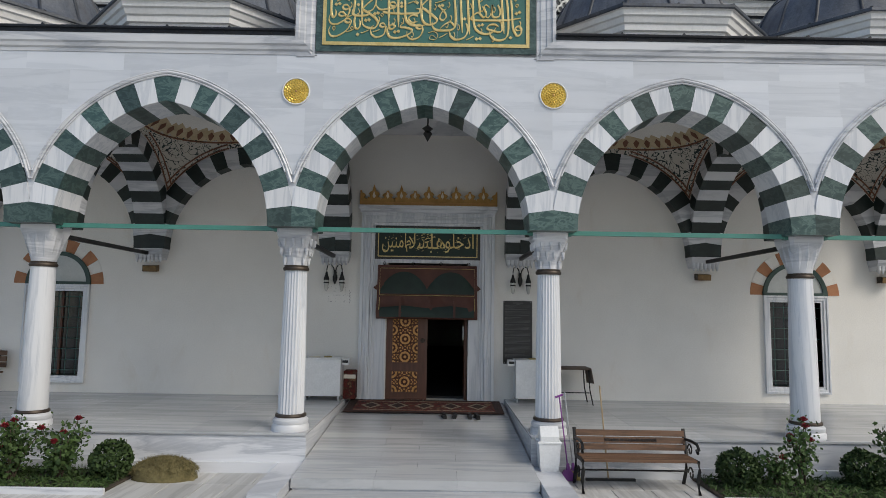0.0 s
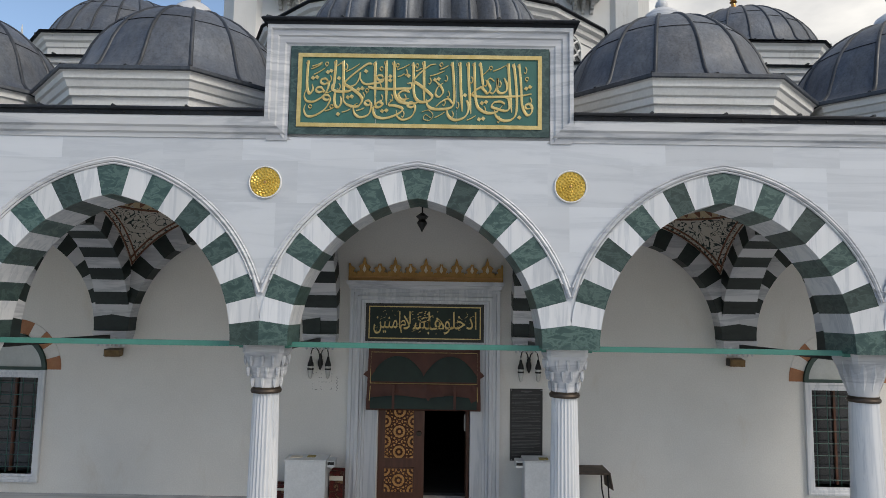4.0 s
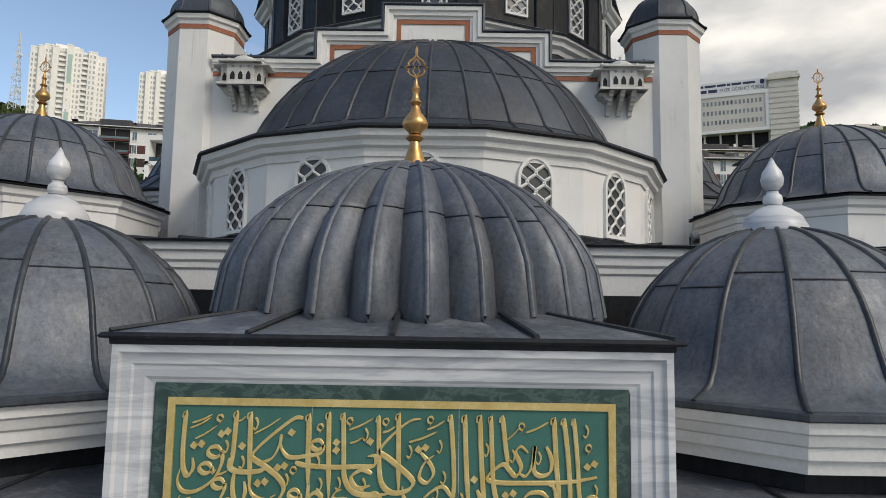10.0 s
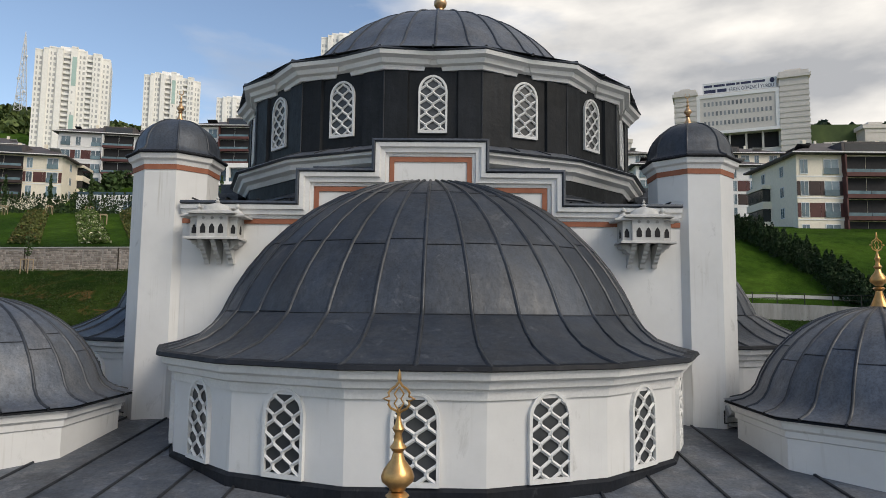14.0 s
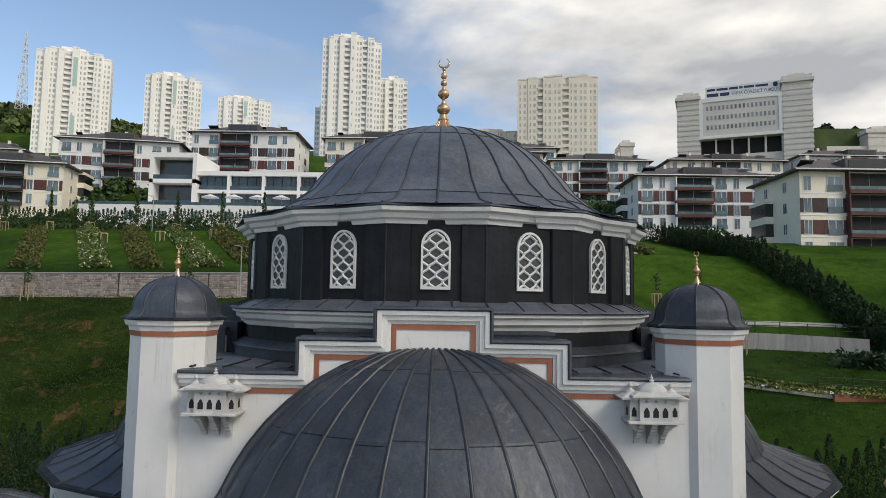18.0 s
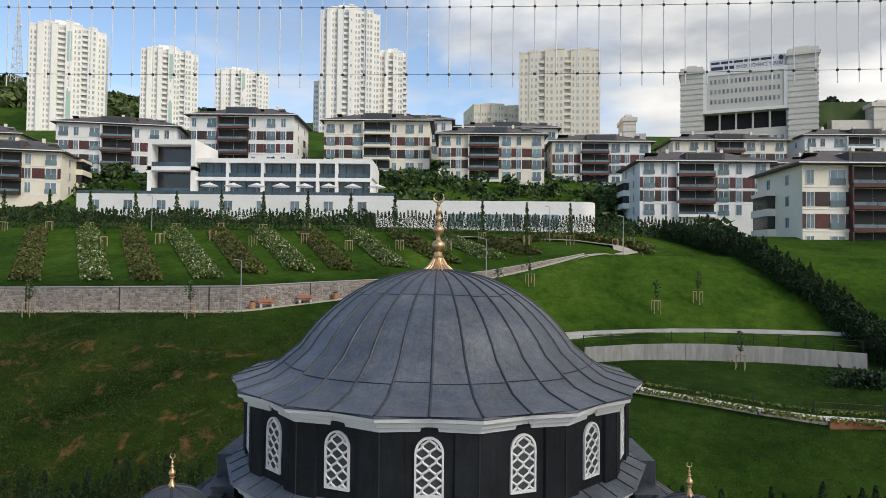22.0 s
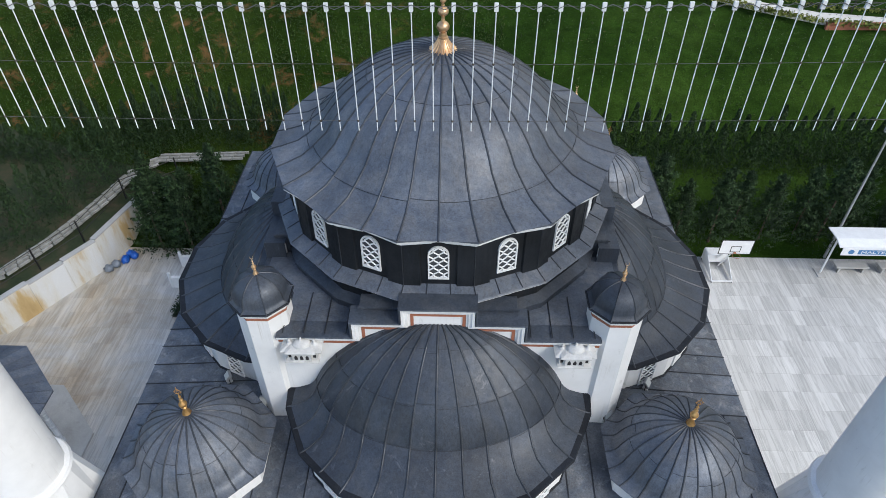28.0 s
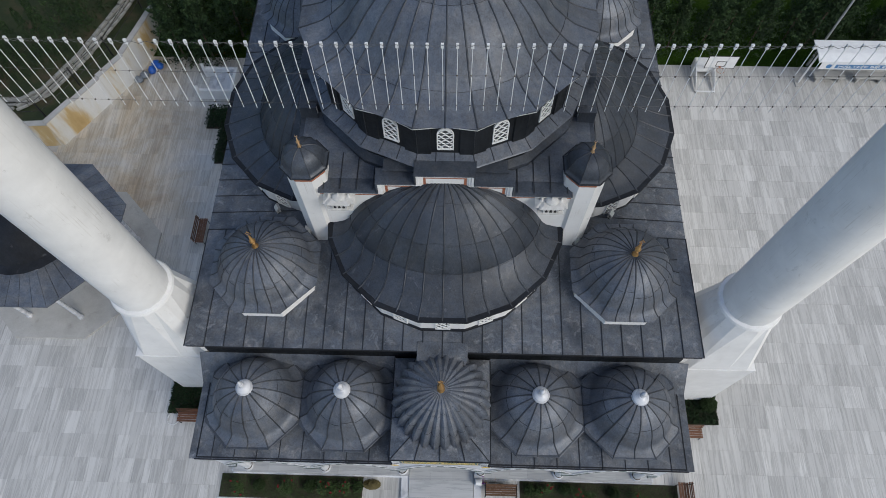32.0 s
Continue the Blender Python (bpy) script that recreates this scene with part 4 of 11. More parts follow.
def frame_rect(m, x0, x1, z0, z1, rows):
    """A mitred rectangular frame on the porch front: rows of (inwards, y)."""
    loops = []
    for (cx, cz, sx, sz) in ((x0, z0, 1, 1), (x1, z0, -1, 1), (x1, z1, -1, -1), (x0, z1, 1, -1)):
        loops.append([(cx + sx * o, y, cz + sz * o) for o, y in rows])
    loops.append(loops[0])
    w = len(rows)
    vs = [p for lp in loops for p in lp]
    return m.add(vs, [(i * w + j, i * w + j + 1, (i + 1) * w + j + 1, (i + 1) * w + j) for i in range(4) for j in range(w - 1)])


m = Mesh()
# the frame runs up both sides and over the top; its feet turn outwards into the cornice
rows = [(0.0, 0.05), (0.0, -0.085), (0.05, -0.09), (0.065, -0.06), (0.13, -0.057), (0.145, -0.04), (0.22, -0.037), (0.24, -0.022), (0.285, -0.012)]
w = len(rows)
loops = [[(-1.945 + o, y, 6.245 + (0.285 - o) * 1.08) for o, y in rows], [(-1.945 + o, y, 7.765 - o) for o, y in rows], [(1.945 - o, y, 7.765 - o) for o, y in rows], [(1.945 - o, y, 6.245 + (0.285 - o) * 1.08) for o, y in rows]]
m.add([p for lp in loops for p in lp], [(i * w + j, i * w + j + 1, (i + 1) * w + j + 1, (i + 1) * w + j) for i in range(3) for j in range(w - 1)])
part("marble_frame", m, MARBLE, block, "stepped veined marble frame")
m = Mesh()
for sx in (-1, 1):
    foot = [[(sx * (1.622 + (z - 6.33) * 1.1), -o, z - LIFT) for o, z in PROFILE], [(sx * 1.955, -o, z - LIFT) for o, z in PROFILE]]
    k = len(PROFILE)
    m.box(*sorted((sx * 1.66, sx * 1.93)), -0.02, 0.019, 6.27, 6.62)
    m.add([p for lp in foot for p in lp], [(j, j + 1, k + j + 1, k + j) for j in range(k - 1)])
part("frame_foot", m, MARBLE, block, "mitred foot of the marble frame")
m = Mesh()
frame_rect(m, -1.648, 1.648, 6.352, 7.503, [(0.0, -0.012), (0.0, -0.03), (0.10, -0.03), (0.105, -0.012)])
part("green_border", m, GREEN_STONE, block, "dark green stone border")
m = Mesh()
moulding(m, [(0.0, 7.765), (0.09, 7.765), (0.095, 7.805), (0.14, 7.81), (0.15, 7.825), (0.13, 7.85), (-0.1, 7.855)], [(-1.87, 3.95), (-1.87, 0.0), (1.87, 0.0), (1.87, 3.95)], False, 1)
part("lead_cap", m, LEAD_DARK, block, "dark lead cap")
m = Mesh().add([(-1.97, -0.10, 7.85), (1.97, -0.10, 7.85), (1.97, 4.0, 7.85), (-1.97, 4.0, 7.85), (-1.2, 0.75, 8.02), (1.2, 0.75, 8.02), (1.2, 3.4, 8.02), (-1.2, 3.4, 8.02)],
               [(0, 1, 5, 4), (1, 2, 6, 5), (2, 3, 7, 6), (3, 0, 4, 7), (4, 5, 6, 7)])
part("lead_top", m, LEAD_ROOF, block, "weathered lead-covered top")
m = Mesh()
for a, b in (((-1.96, -0.1), (-1.2, 0.75)), ((1.96, -0.1), (1.2, 0.75)), ((-1.0, -0.12), (-0.8, 0.6)), ((1.0, -0.12), (0.8, 0.6)), ((0.0, -0.12), (0.0, 0.5)), ((-1.98, 1.5), (-1.2, 1.6)), ((1.98, 1.5), (1.2, 1.6))):
    m.tube([(a[0], a[1], 7.86), (b[0], b[1], 8.02)], 0.022, 5)
part("seams", m, SEAM, block)


# ---- domes ----
def poly_factor(a, n, a0):
    """How far an n-sided outline lies inside its corner circle, at the angle a."""
    s = 2 * math.pi / n
    t = (a - a0) % s - s / 2
    return math.cos(s / 2) / math.cos(t)


def cap_rows(radius, cz, r_from, k=9):
    """Rows of a ball's cap from the radius r_from up to the crown."""
    a0 = math.asin(min(1.0, r_from / radius))
    return [(radius * math.sin(a0 * (1 - i / k)), cz + radius * math.cos(a0 * (1 - i / k))) for i in range(k + 1)]


def dome(name, label, c, rows, gores, tiers, a0=0.0, a1=360.0, sides=0, side_turn=0.0, flat=(), mat=None, seam=0.018, flute=0.0, category="dome", cross=True, group="", wide=1.0, clip=9.0):
    """A lead dome of separate sheets between upright seams. rows: (radius, height, and where it differs the widening in x); tiers: row numbers at which sheets end;
    flat: for each row how far it follows the eaves' polygon."""
    mat = mat or LEAD
    d = thing(name, label, category, group, "", pose(*c))

    def at(row, a, bulge=1.0):
        r, z = rows[row][:2]
        span = rows[row][2] if len(rows[row]) > 2 else wide
        k = flat[row] if row < len(flat) else 0.0
        if sides and k:
            r = r * (1 - k + k * poly_factor(a, sides, radians(side_turn)))
        return (max(-clip, min(clip, r * bulge * math.cos(a) * span)), r * bulge * math.sin(a), z)
    step = radians(a1 - a0) / gores
    n = 6 if flute else 2
    shared = {}
    for t in range(len(tiers) - 1):
        lo, hi = tiers[t], tiers[t + 1]
        for g in range(gores):
            key = (t, g if sides else 0)
            if key not in shared:
                m = Mesh()
                base = radians(a0) + step * g if sides else 0.0
                loops = []
                for i in range(lo, hi + 1):
                    w = 1 - i / (len(rows) - 1)
                    loops.append([at(i, base + step * j / n, 1 + flute * math.sin(math.pi * j / n) * min(1, 2.5 * w)) for j in range(n + 1)])
                m.ring(loops, False, False)
                shared[key] = m.mesh("lead_sheet", mat, 50)
            part("lead_sheet", shared[key], mat, d, "", None, None if sides else pose(0, 0, 0, 0, 0, a0 + math.degrees(step) * g))
    seam_mat = LEAD if flute else LEAD_SEAM
    last = gores if a1 - a0 < 359 else gores - 1
    sh = {}
    for g in range(last + 1):
        key = g if sides else 0
        if key not in sh:
            base = radians(a0) + step * g if sides else 0.0
            on = step / 2 if flute else 0.0
            pts = [at(i, base + on, 1 + flute * min(1, 2.5 * (1 - i / (len(rows) - 1)))) for i in range(len(rows) - 1)]
            top = at(len(rows) - 2, base + on)
            p0 = pts[0]
            pts = [(p0[0] * 0.997, p0[1] * 0.997, p0[2] - seam * 0.8)] + pts + [(top[0] * 0.3, top[1] * 0.3, rows[-1][1])]
            sh[key] = fixed(Mesh().tube(pts, [0.001] + [seam] * (len(pts) - 1), 6).mesh("seam", seam_mat, 60))
        part("seam", sh[key], None, d, "", None, None if sides else pose(0, 0, 0, 0, 0, a0 + math.degrees(step) * g))
    if cross:
        rnd = random.Random(len(rows) * gores)
        for t in tiers[1:-1]:
            m = Mesh()
            for g in range(gores):
                if flute:
                    m = Mesh()
                b = radians(a0) + step * g
                v = t + (rnd.uniform(-0.8, 0.8) if name in ('porch_dome', 'corner_dome', 'fluted_dome') else rnd.uniform(-0.16, 0.16))
                i, f = int(v), v - int(v)
                run = []
                for j in range(n + 1):
                    o = 1.003 + flute * math.sin(math.pi * j / n) * min(1, 2.5 * (1 - v / (len(rows) - 1)))
                    p, q = Vector(at(i, b + step * j / n, o)), Vector(at(i + 1, b + step * j / n, o))
                    run.append(p.lerp(q, f))
                m.tube(run, seam * 0.32, 4)
                if flute:
                    part("cross_seam", m, SEAM, d)
            if not flute:
                part("cross_seam", m, SEAM, d)
    return d


def finial(name, label, c, h, mat, style="star"):
    """A turned metal finial on a dome's crown."""
    f = thing(name, label, "finial", "", "", pose(*c))
    s = h
    part("foot", Mesh().lathe([(0, 0), (0.13 * s, 0), (0.125 * s, 0.02 * s), (0.085 * s, 0.10 * s), (0.05 * s, 0.20 * s), (0.04 * s, 0.25 * s), (0, 0.25 * s)], 24), mat, f, "", 40)
    part("ring", Mesh().lathe([(0, 0.25 * s), (0.05 * s, 0.255 * s), (0.075 * s, 0.28 * s), (0.05 * s, 0.305 * s), (0, 0.31 * s)], 24), mat, f, "", 40)
    part("bulb", Mesh().lathe([(0, 0.31 * s), (0.05 * s, 0.315 * s), (0.055 * s, 0.33 * s), (0.10 * s, 0.37 * s), (0.105 * s, 0.40 * s), (0.09 * s, 0.44 * s), (0.045 * s, 0.50 * s), (0.03 * s, 0.55 * s), (0, 0.55 * s)], 24), mat, f, "", 40)
    part("upper_ball", Mesh().lathe([(0, 0.54 * s), (0.03 * s, 0.545 * s), (0.055 * s, 0.575 * s), (0.03 * s, 0.605 * s), (0.022 * s, 0.66 * s), (0.04 * s, 0.69 * s), (0.022 * s, 0.72 * s), (0.012 * s, 0.77 * s), (0, 0.77 * s)], 20), mat, f, "", 40)
    m = Mesh()
    if style == "star":
        for sx in (-1, 1):
            edge = [(0.0, 0.785), (0.018, 0.80), (0.05, 0.815), (0.068, 0.84), (0.062, 0.86), (0.10, 0.875), (0.062, 0.89), (0.068, 0.91), (0.05, 0.935), (0.02, 0.955), (0.0, 0.985)]
            m.tube([(sx * px * s, 0, pz * s) for px, pz in edge], 0.0085 * s, 5)
            m.tube([(sx * px * s, 0, pz * s) for px, pz in ((0.0, 0.80), (0.03, 0.845), (0.012, 0.875), (0.03, 0.905), (0.0, 0.95))], 0.006 * s, 5)
        m.tube([(0, 0, 0.98 * s), (0, 0, 1.0 * s), (0, 0, 1.025 * s), (0, 0, 1.06 * s)], [0.006 * s, 0.014 * s, 0.012 * s, 0.002 * s], 6)
        m.tube([(0, 0, 0.76 * s), (0, 0, 0.80 * s)], 0.012 * s, 5)
    else:
        m.tube([(0.07 * s * math.cos(q), 0, 0.87 * s + 0.07 * s * math.sin(q)) for q in [math.pi / 2 + 0.5 + 5.28 * i / 16 for i in range(17)]], [0.004 * s + 0.012 * s * math.sin(math.pi * i / 16) for i in range(17)], 6)
        m.tube([(0, 0, 0.76 * s), (0, 0, 0.81 * s)], 0.012 * s, 5)
    part("crest", m, mat, f, "pierced crest" if style == "star" else "crescent crest", 50)
    return f


PANE_DIM = mottled("dim_window_glass", [(0.3, (0.035, 0.038, 0.042)), (0.7, (0.075, 0.08, 0.085))], 2, 0.3, fine=5, relief=0.0)
# lattice windows, built once
def lattice_window(w, h, wall_mat=None):
    t = thing("lattice_window", "arched window with white openwork lattice", "window", "lattice windows", "structure")
    k = w / 2
    spring = h - k * 1.12

    def half_at(z):
        if z <= spring:
            return k
        return k * math.sqrt(max(0, 1 - ((z - spring) / (h - spring)) ** 2))
    n = 14
    edge = [(-k, 0.0)] + [(-k * math.cos(math.pi * i / n), spring + (h - spring) * math.sin(math.pi * i / n)) for i in range(n + 1)] + [(k, 0.0)]
    m = Mesh()
    m.add([(x, -0.006, z) for x, z in edge], [tuple(range(len(edge)))])
    part("pane", m, PANE_DIM, t, "dim grey glass behind the lattice")
    m = Mesh()
    inner = [(x * 0.86, max(0.06, z * 0.965)) for x, z in edge]
    kk = len(edge)
    loops = [[(x, -0.05, z) for x, z in edge], [(x, -0.05, z) for x, z in inner], [(x, -0.004, z) for x, z in inner]]
    loops.append([(x, 0.05, z) for x, z in edge])
    vs = [p for lp in loops for p in lp]
    m.add(vs, [(i * kk + j, i * kk + (j + 1) % kk, (i + 1) * kk + (j + 1) % kk, (i + 1) * kk + j) for i in range(2) for j in range(kk)] + [(j, (j + 1) % kk, 3 * kk + (j + 1) % kk, 3 * kk + j) for j in range(kk)])
    part("window_frame", m, LATTICE, t)
    m = Mesh()
    cw = w * 0.86 / 3.6
    ch = cw * 2.05
    for j in range(-3, 4):
        run = []
        for i in range(int(h / ch * 8) + 2):
            z = i * ch / 8
            x = (j + 0.5) * cw + (1 if j % 2 else -1) * cw * 0.47 * math.tanh(1.2 * math.cos(2 * math.pi * z / ch)) / math.tanh(1.2)
            if z < h and abs(x) < half_at(z) * 0.92:
                run.append((x, -0.026, z))
            elif run:
                if len(run) > 1:
                    m.tube(run, 0.026, 4)
                run = []
        if len(run) > 1:
            m.tube(run, 0.026, 4)
    part("lattice", m, LATTICE, t, "white openwork lattice")
    return t


def place_window(proto, used, m):
    if not used:
        proto.matrix_basis = m
        used.append(1)
        return proto
    return copy_thing(proto, m)


# side domes of the porch: eight-sided drums that meet at their flanks
EAVE = [(0.87, 2.10), (-0.87, 2.10), (-1.93, 1.04), (-1.93, -1.04), (-0.87, -2.10), (0.87, -2.10), (1.93, -1.04), (1.93, 1.04)]
for x in (-7.77, -3.905, 3.905, 7.77):
    c = (x, 2.32)
    dr = thing("porch_dome_drum", "low eight-sided white drum with moulded cornice and dark lead edge", "drum", "porch dome drums", "structure")
    oc = [(c[0] + px, c[1] + py) for px, py in EAVE]
    m = Mesh()
    moulding(m, [(-1.2, 6.885), (-0.215, 6.885), (-0.21, 6.99), (-0.165, 7.0), (-0.16, 7.09), (-0.13, 7.11), (-0.10, 7.19), (-0.07, 7.21), (-0.06, 7.29), (-0.02, 7.30), (-1.2, 7.30)], oc, True, 1)
    part("drum_wall", m, WHITE_TRIM, dr)
    m = Mesh()
    moulding(m, [(-1.2, 6.6), (-0.40, 6.6), (-0.37, 6.70), (-0.40, 6.71), (-0.40, 6.883), (-1.2, 6.883)], oc, True, 1)
    part("drum_foot", m, LEAD_DARK, dr, "dark lead-clad foot of the drum")
    m = Mesh()
    moulding(m, [(-1.2, 7.302), (-0.01, 7.302), (0.0, 7.315), (0.0, 7.36), (-0.03, 7.375), (-1.2, 7.38)], oc, True, 1)
    part("lead_edge", m, LEAD_MID, dr, "grey lead edge")
    rows = [(2.25, 0.0), (2.02, 0.045), (1.80, 0.12), (1.68, 0.24)] + [(r, 0.02 + z) for r, z in cap_rows(1.64, 0.0, 1.615, 11)[1:]]
    dome("porch_dome", "grey lead porch dome with sixteen rolled seams", (c[0], c[1], 7.36), rows, 16, (0, 7, 14), 0, 360, 8, 22.5, (1.0, 0.75, 0.25), LEAD, 0.029, group="porch domes", clip=1.92)
    f = thing("stone_finial", "white marble onion finial on a porch dome", "finial", "white finials", "", pose(c[0], c[1], 9.0) @ Matrix.Scale(1.2, 4))
    part("foot", Mesh().lathe([(0, -0.03), (0.28, -0.03), (0.285, 0.02), (0.265, 0.06), (0.23, 0.13), (0.15, 0.19), (0.075, 0.23), (0, 0.23)], 24), MARBLE, f, "", 40)
    part("ball", Mesh().lathe([(0, 0.23), (0.07, 0.235), (0.085, 0.27), (0.075, 0.32), (0.05, 0.34), (0.05, 0.36), (0, 0.36)], 20), MARBLE, f, "", 40)
    part("onion", Mesh().lathe([(0, 0.36), (0.05, 0.37), (0.09, 0.42), (0.098, 0.47), (0.08, 0.54), (0.04, 0.60), (0.015, 0.66), (0, 0.68)], 20), MARBLE, f, "", 40)

# porch roof between the drums
roof = thing("porch_roof", "flat lead-covered porch roof between the small domes", "roof", "", "structure")
for sx in (-1, 1):
    for i in range(9):
        x0 = 2.0 + i * 0.925
        m = Mesh().slab(*sorted((sx * x0, sx * (x0 + 0.925))), -0.09, 4.1, 6.60, 6.705, 0.01)
        part("lead_strip", m, LEAD_ROOF, roof)
    m = Mesh()
    for i in range(1, 9):
        m.tube([(sx * (2.0 + i * 0.925), -0.11, 6.715), (sx * (2.0 + i * 0.925), 4.1, 6.715)], 0.02, 5)
    part("seams", m, SEAM, roof)

for sx in (-1, 1):
    for i in range(9):
        xa, xb = sx * (2.0 + i * 0.925), sx * (2.0 + (i + 1) * 0.925)
        part("rising_strip", Mesh().add([(xa, 3.05, 6.71), (xb, 3.05, 6.71), (xb, 4.10, 7.75), (xa, 4.10, 7.75), (xa, 4.10, 6.71), (xb, 4.10, 6.71)], [(0, 1, 2, 3), (0, 3, 4), (1, 5, 2), (3, 2, 5, 4)]), LEAD_ROOF, roof)

# fluted dome over the entrance
rows = [(1.78, 0.0), (1.80, 0.08)] + cap_rows(1.80, 0.10, 1.78, 12)[1:]
rows = [(r, z * 0.875) for r, z in rows]
dome("fluted_dome", "deeply fluted grey lead dome over the entrance", (0, 2.28, 7.97), rows, 28, (0, 5, 9, 13), mat=LEAD, seam=0.024, flute=0.115)
finial("gilt_finial", "gilded finial with pierced crest on the fluted dome", (0, 2.28, 9.58), 1.35, GOLD)


# ---- prayer hall ----
def wall_with_openings(m, x0, x1, z0, z1, y0, y1, holes):
    """An upright wall along x with rectangular holes (x0, x1, z0, z1)."""
    xs = sorted({x0, x1, *[h for q in holes for h in q[:2]]})
    zs = sorted({z0, z1, *[h for q in holes for h in q[2:]]})
    for a, b in zip(xs, xs[1:]):
        for c, d in zip(zs, zs[1:]):
            if not any(q[0] <= a and b <= q[1] and q[2] <= c and d <= q[3] for q in holes):
                m.box(a, b, y0, y1, c, d)


m = Mesh()
wall_with_openings(m, -10.15, 10.15, 0.0, 8.42, WALL_Y, WALL_Y + 0.6, [(-0.84, 0.86, 0.69, 3.55), (-8.24, -7.18, 1.11, 2.85), (7.18, 8.24, 1.11, 2.85)])
structure("wall_south", m, PLASTER, "cream plastered front wall of the prayer hall", "wall")
# Lead kept near-black: the shade under the hall cornice is in its colour.
structure("wall_flashing", Mesh().box(-9.9, 9.9, WALL_Y - 0.045, WALL_Y - 0.004, 6.66, 8.33), DRUM_LEAD, "lead sheet on the hall wall behind the porch domes, near-black to paint the shade", "flashing")
structure("wall_east", Mesh().box(9.55, 10.15, WALL_Y + 0.6, 25.1, 0.0, 8.42), WHITEWASH, "white plastered side wall of the prayer hall", "wall")
structure("wall_west", Mesh().box(-10.15, -9.55, WALL_Y + 0.6, 25.1, 0.0, 8.42), WHITEWASH, "white plastered side wall of the prayer hall", "wall")
structure("wall_north", Mesh().box(-9.55, 9.55, 24.5, 25.1, 0.0, 8.42), WHITEWASH, "white plastered rear wall of the prayer hall", "wall")
# The hall's unlit depth is put into this floor's colour.
structure("hall_floor", Mesh().box(-9.6, 9.6, 4.7, 24.2, 0.55, 0.74), DARK, "carpeted floor inside the prayer hall, coloured near-black for its shade", "floor")
HALL = [(-10.2, 4.15), (-10.2, 25.15), (10.2, 25.15), (10.2, 4.15)]
hc = thing("hall_cornice", "white moulded cornice with dark lead edge round the prayer hall roof", "cornice", "", "structure")
m = Mesh()
moulding(m, [(-0.1, 8.33), (0.0, 8.33), (0.012, 8.60), (0.045, 8.63), (0.05, 8.70), (0.085, 8.74), (0.09, 8.84), (0.135, 8.87), (0.14, 8.975), (-0.5, 8.975)], HALL, True, -1)
part("white_moulding", m, WHITE_TRIM, hc)
m = Mesh()
moulding(m, [(-0.5, 8.977), (0.17, 8.977), (0.21, 8.985), (0.22, 9.005), (0.19, 9.015), (-0.5, 9.017)], HALL, True, -1)
part("lead_edge", m, LEAD_DARK, hc, "dark lead edge")
m = Mesh()
hall_roof = thing("hall_roof", "weathered grey lead sheet roof of the prayer hall with standing seams", "roof", "", "structure")


def roof_z(x, y):
    d = min(10.5 - abs(x), y - 3.97, 25.4 - y)
    return 9.02 + 0.085 * max(0, min(d, 6))


for i in range(26):
    x0, x1 = -10.5 + 21.0 * i / 26, -10.5 + 21.0 * (i + 1) / 26
    for (ya, yb) in ((3.97, 5.6), (5.6, 7.4), (7.4, 9.3), (19.6, 21.5), (21.5, 23.3), (23.3, 25.4)):
        e = 0.002
        m = Mesh().add([(x0 + e, ya, roof_z(x0, ya)), (x1 - e, ya, roof_z(x1, ya)), (x1 - e, yb, roof_z(x1, yb)), (x0 + e, yb, roof_z(x0, yb)),
                        (x0 + e, ya, roof_z(x0, ya) - 0.05), (x1 - e, ya, roof_z(x1, ya) - 0.05), (x1 - e, yb, roof_z(x1, yb) - 0.05), (x0 + e, yb, roof_z(x0, yb) - 0.05)],
                       [(0, 1, 2, 3), (4, 7, 6, 5), (0, 4, 5, 1), (1, 5, 6, 2), (2, 6, 7, 3), (3, 7, 4, 0)])
        part("lead_sheet", m, LEAD_ROOF, hall_roof)
for sx in (-1, 1):
    for i in range(12):
        ya, yb = 9.3 + 10.3 * i / 12, 9.3 + 10.3 * (i + 1) / 12
        for xa, xb in ((5.0, 7.8), (7.8, 10.5)):
            m = Mesh().add([(sx * xa, ya, roof_z(xa, ya)), (sx * xb, ya, roof_z(xb, ya)), (sx * xb, yb, roof_z(xb, yb)), (sx * xa, yb, roof_z(xa, yb)),
                            (sx * xa, ya, roof_z(xa, ya) - 0.05), (sx * xb, ya, roof_z(xb, ya) - 0.05), (sx * xb, yb, roof_z(xb, yb) - 0.05), (sx * xa, yb, roof_z(xa, yb) - 0.05)],
                           [(0, 1, 2, 3), (4, 7, 6, 5), (0, 4, 5, 1), (1, 5, 6, 2), (2, 6, 7, 3), (3, 7, 4, 0)])
            part("lead_sheet", m, LEAD_ROOF, hall_roof)
m = Mesh()
for i in range(27):
    x = -10.5 + 21.0 * i / 26
    for y0, y1 in ((3.95, 9.3), (19.6, 25.42)):
        m.tube([(x, y0 + (y1 - y0) * t / 4, roof_z(x, y0 + (y1 - y0) * t / 4) + 0.012) for t in range(5)], 0.022, 5)
for sx in (-1, 1):
    for i in range(13):
        y = 9.3 + 10.3 * i / 12
        m.tube([(sx * 5.0, y, roof_z(5.0, y) + 0.012), (sx * 7.8, y, roof_z(7.8, y) + 0.012), (sx * 10.52, y, roof_z(10.5, y) + 0.012)], 0.022, 5)
part("seams", m, SEAM, hall_roof)

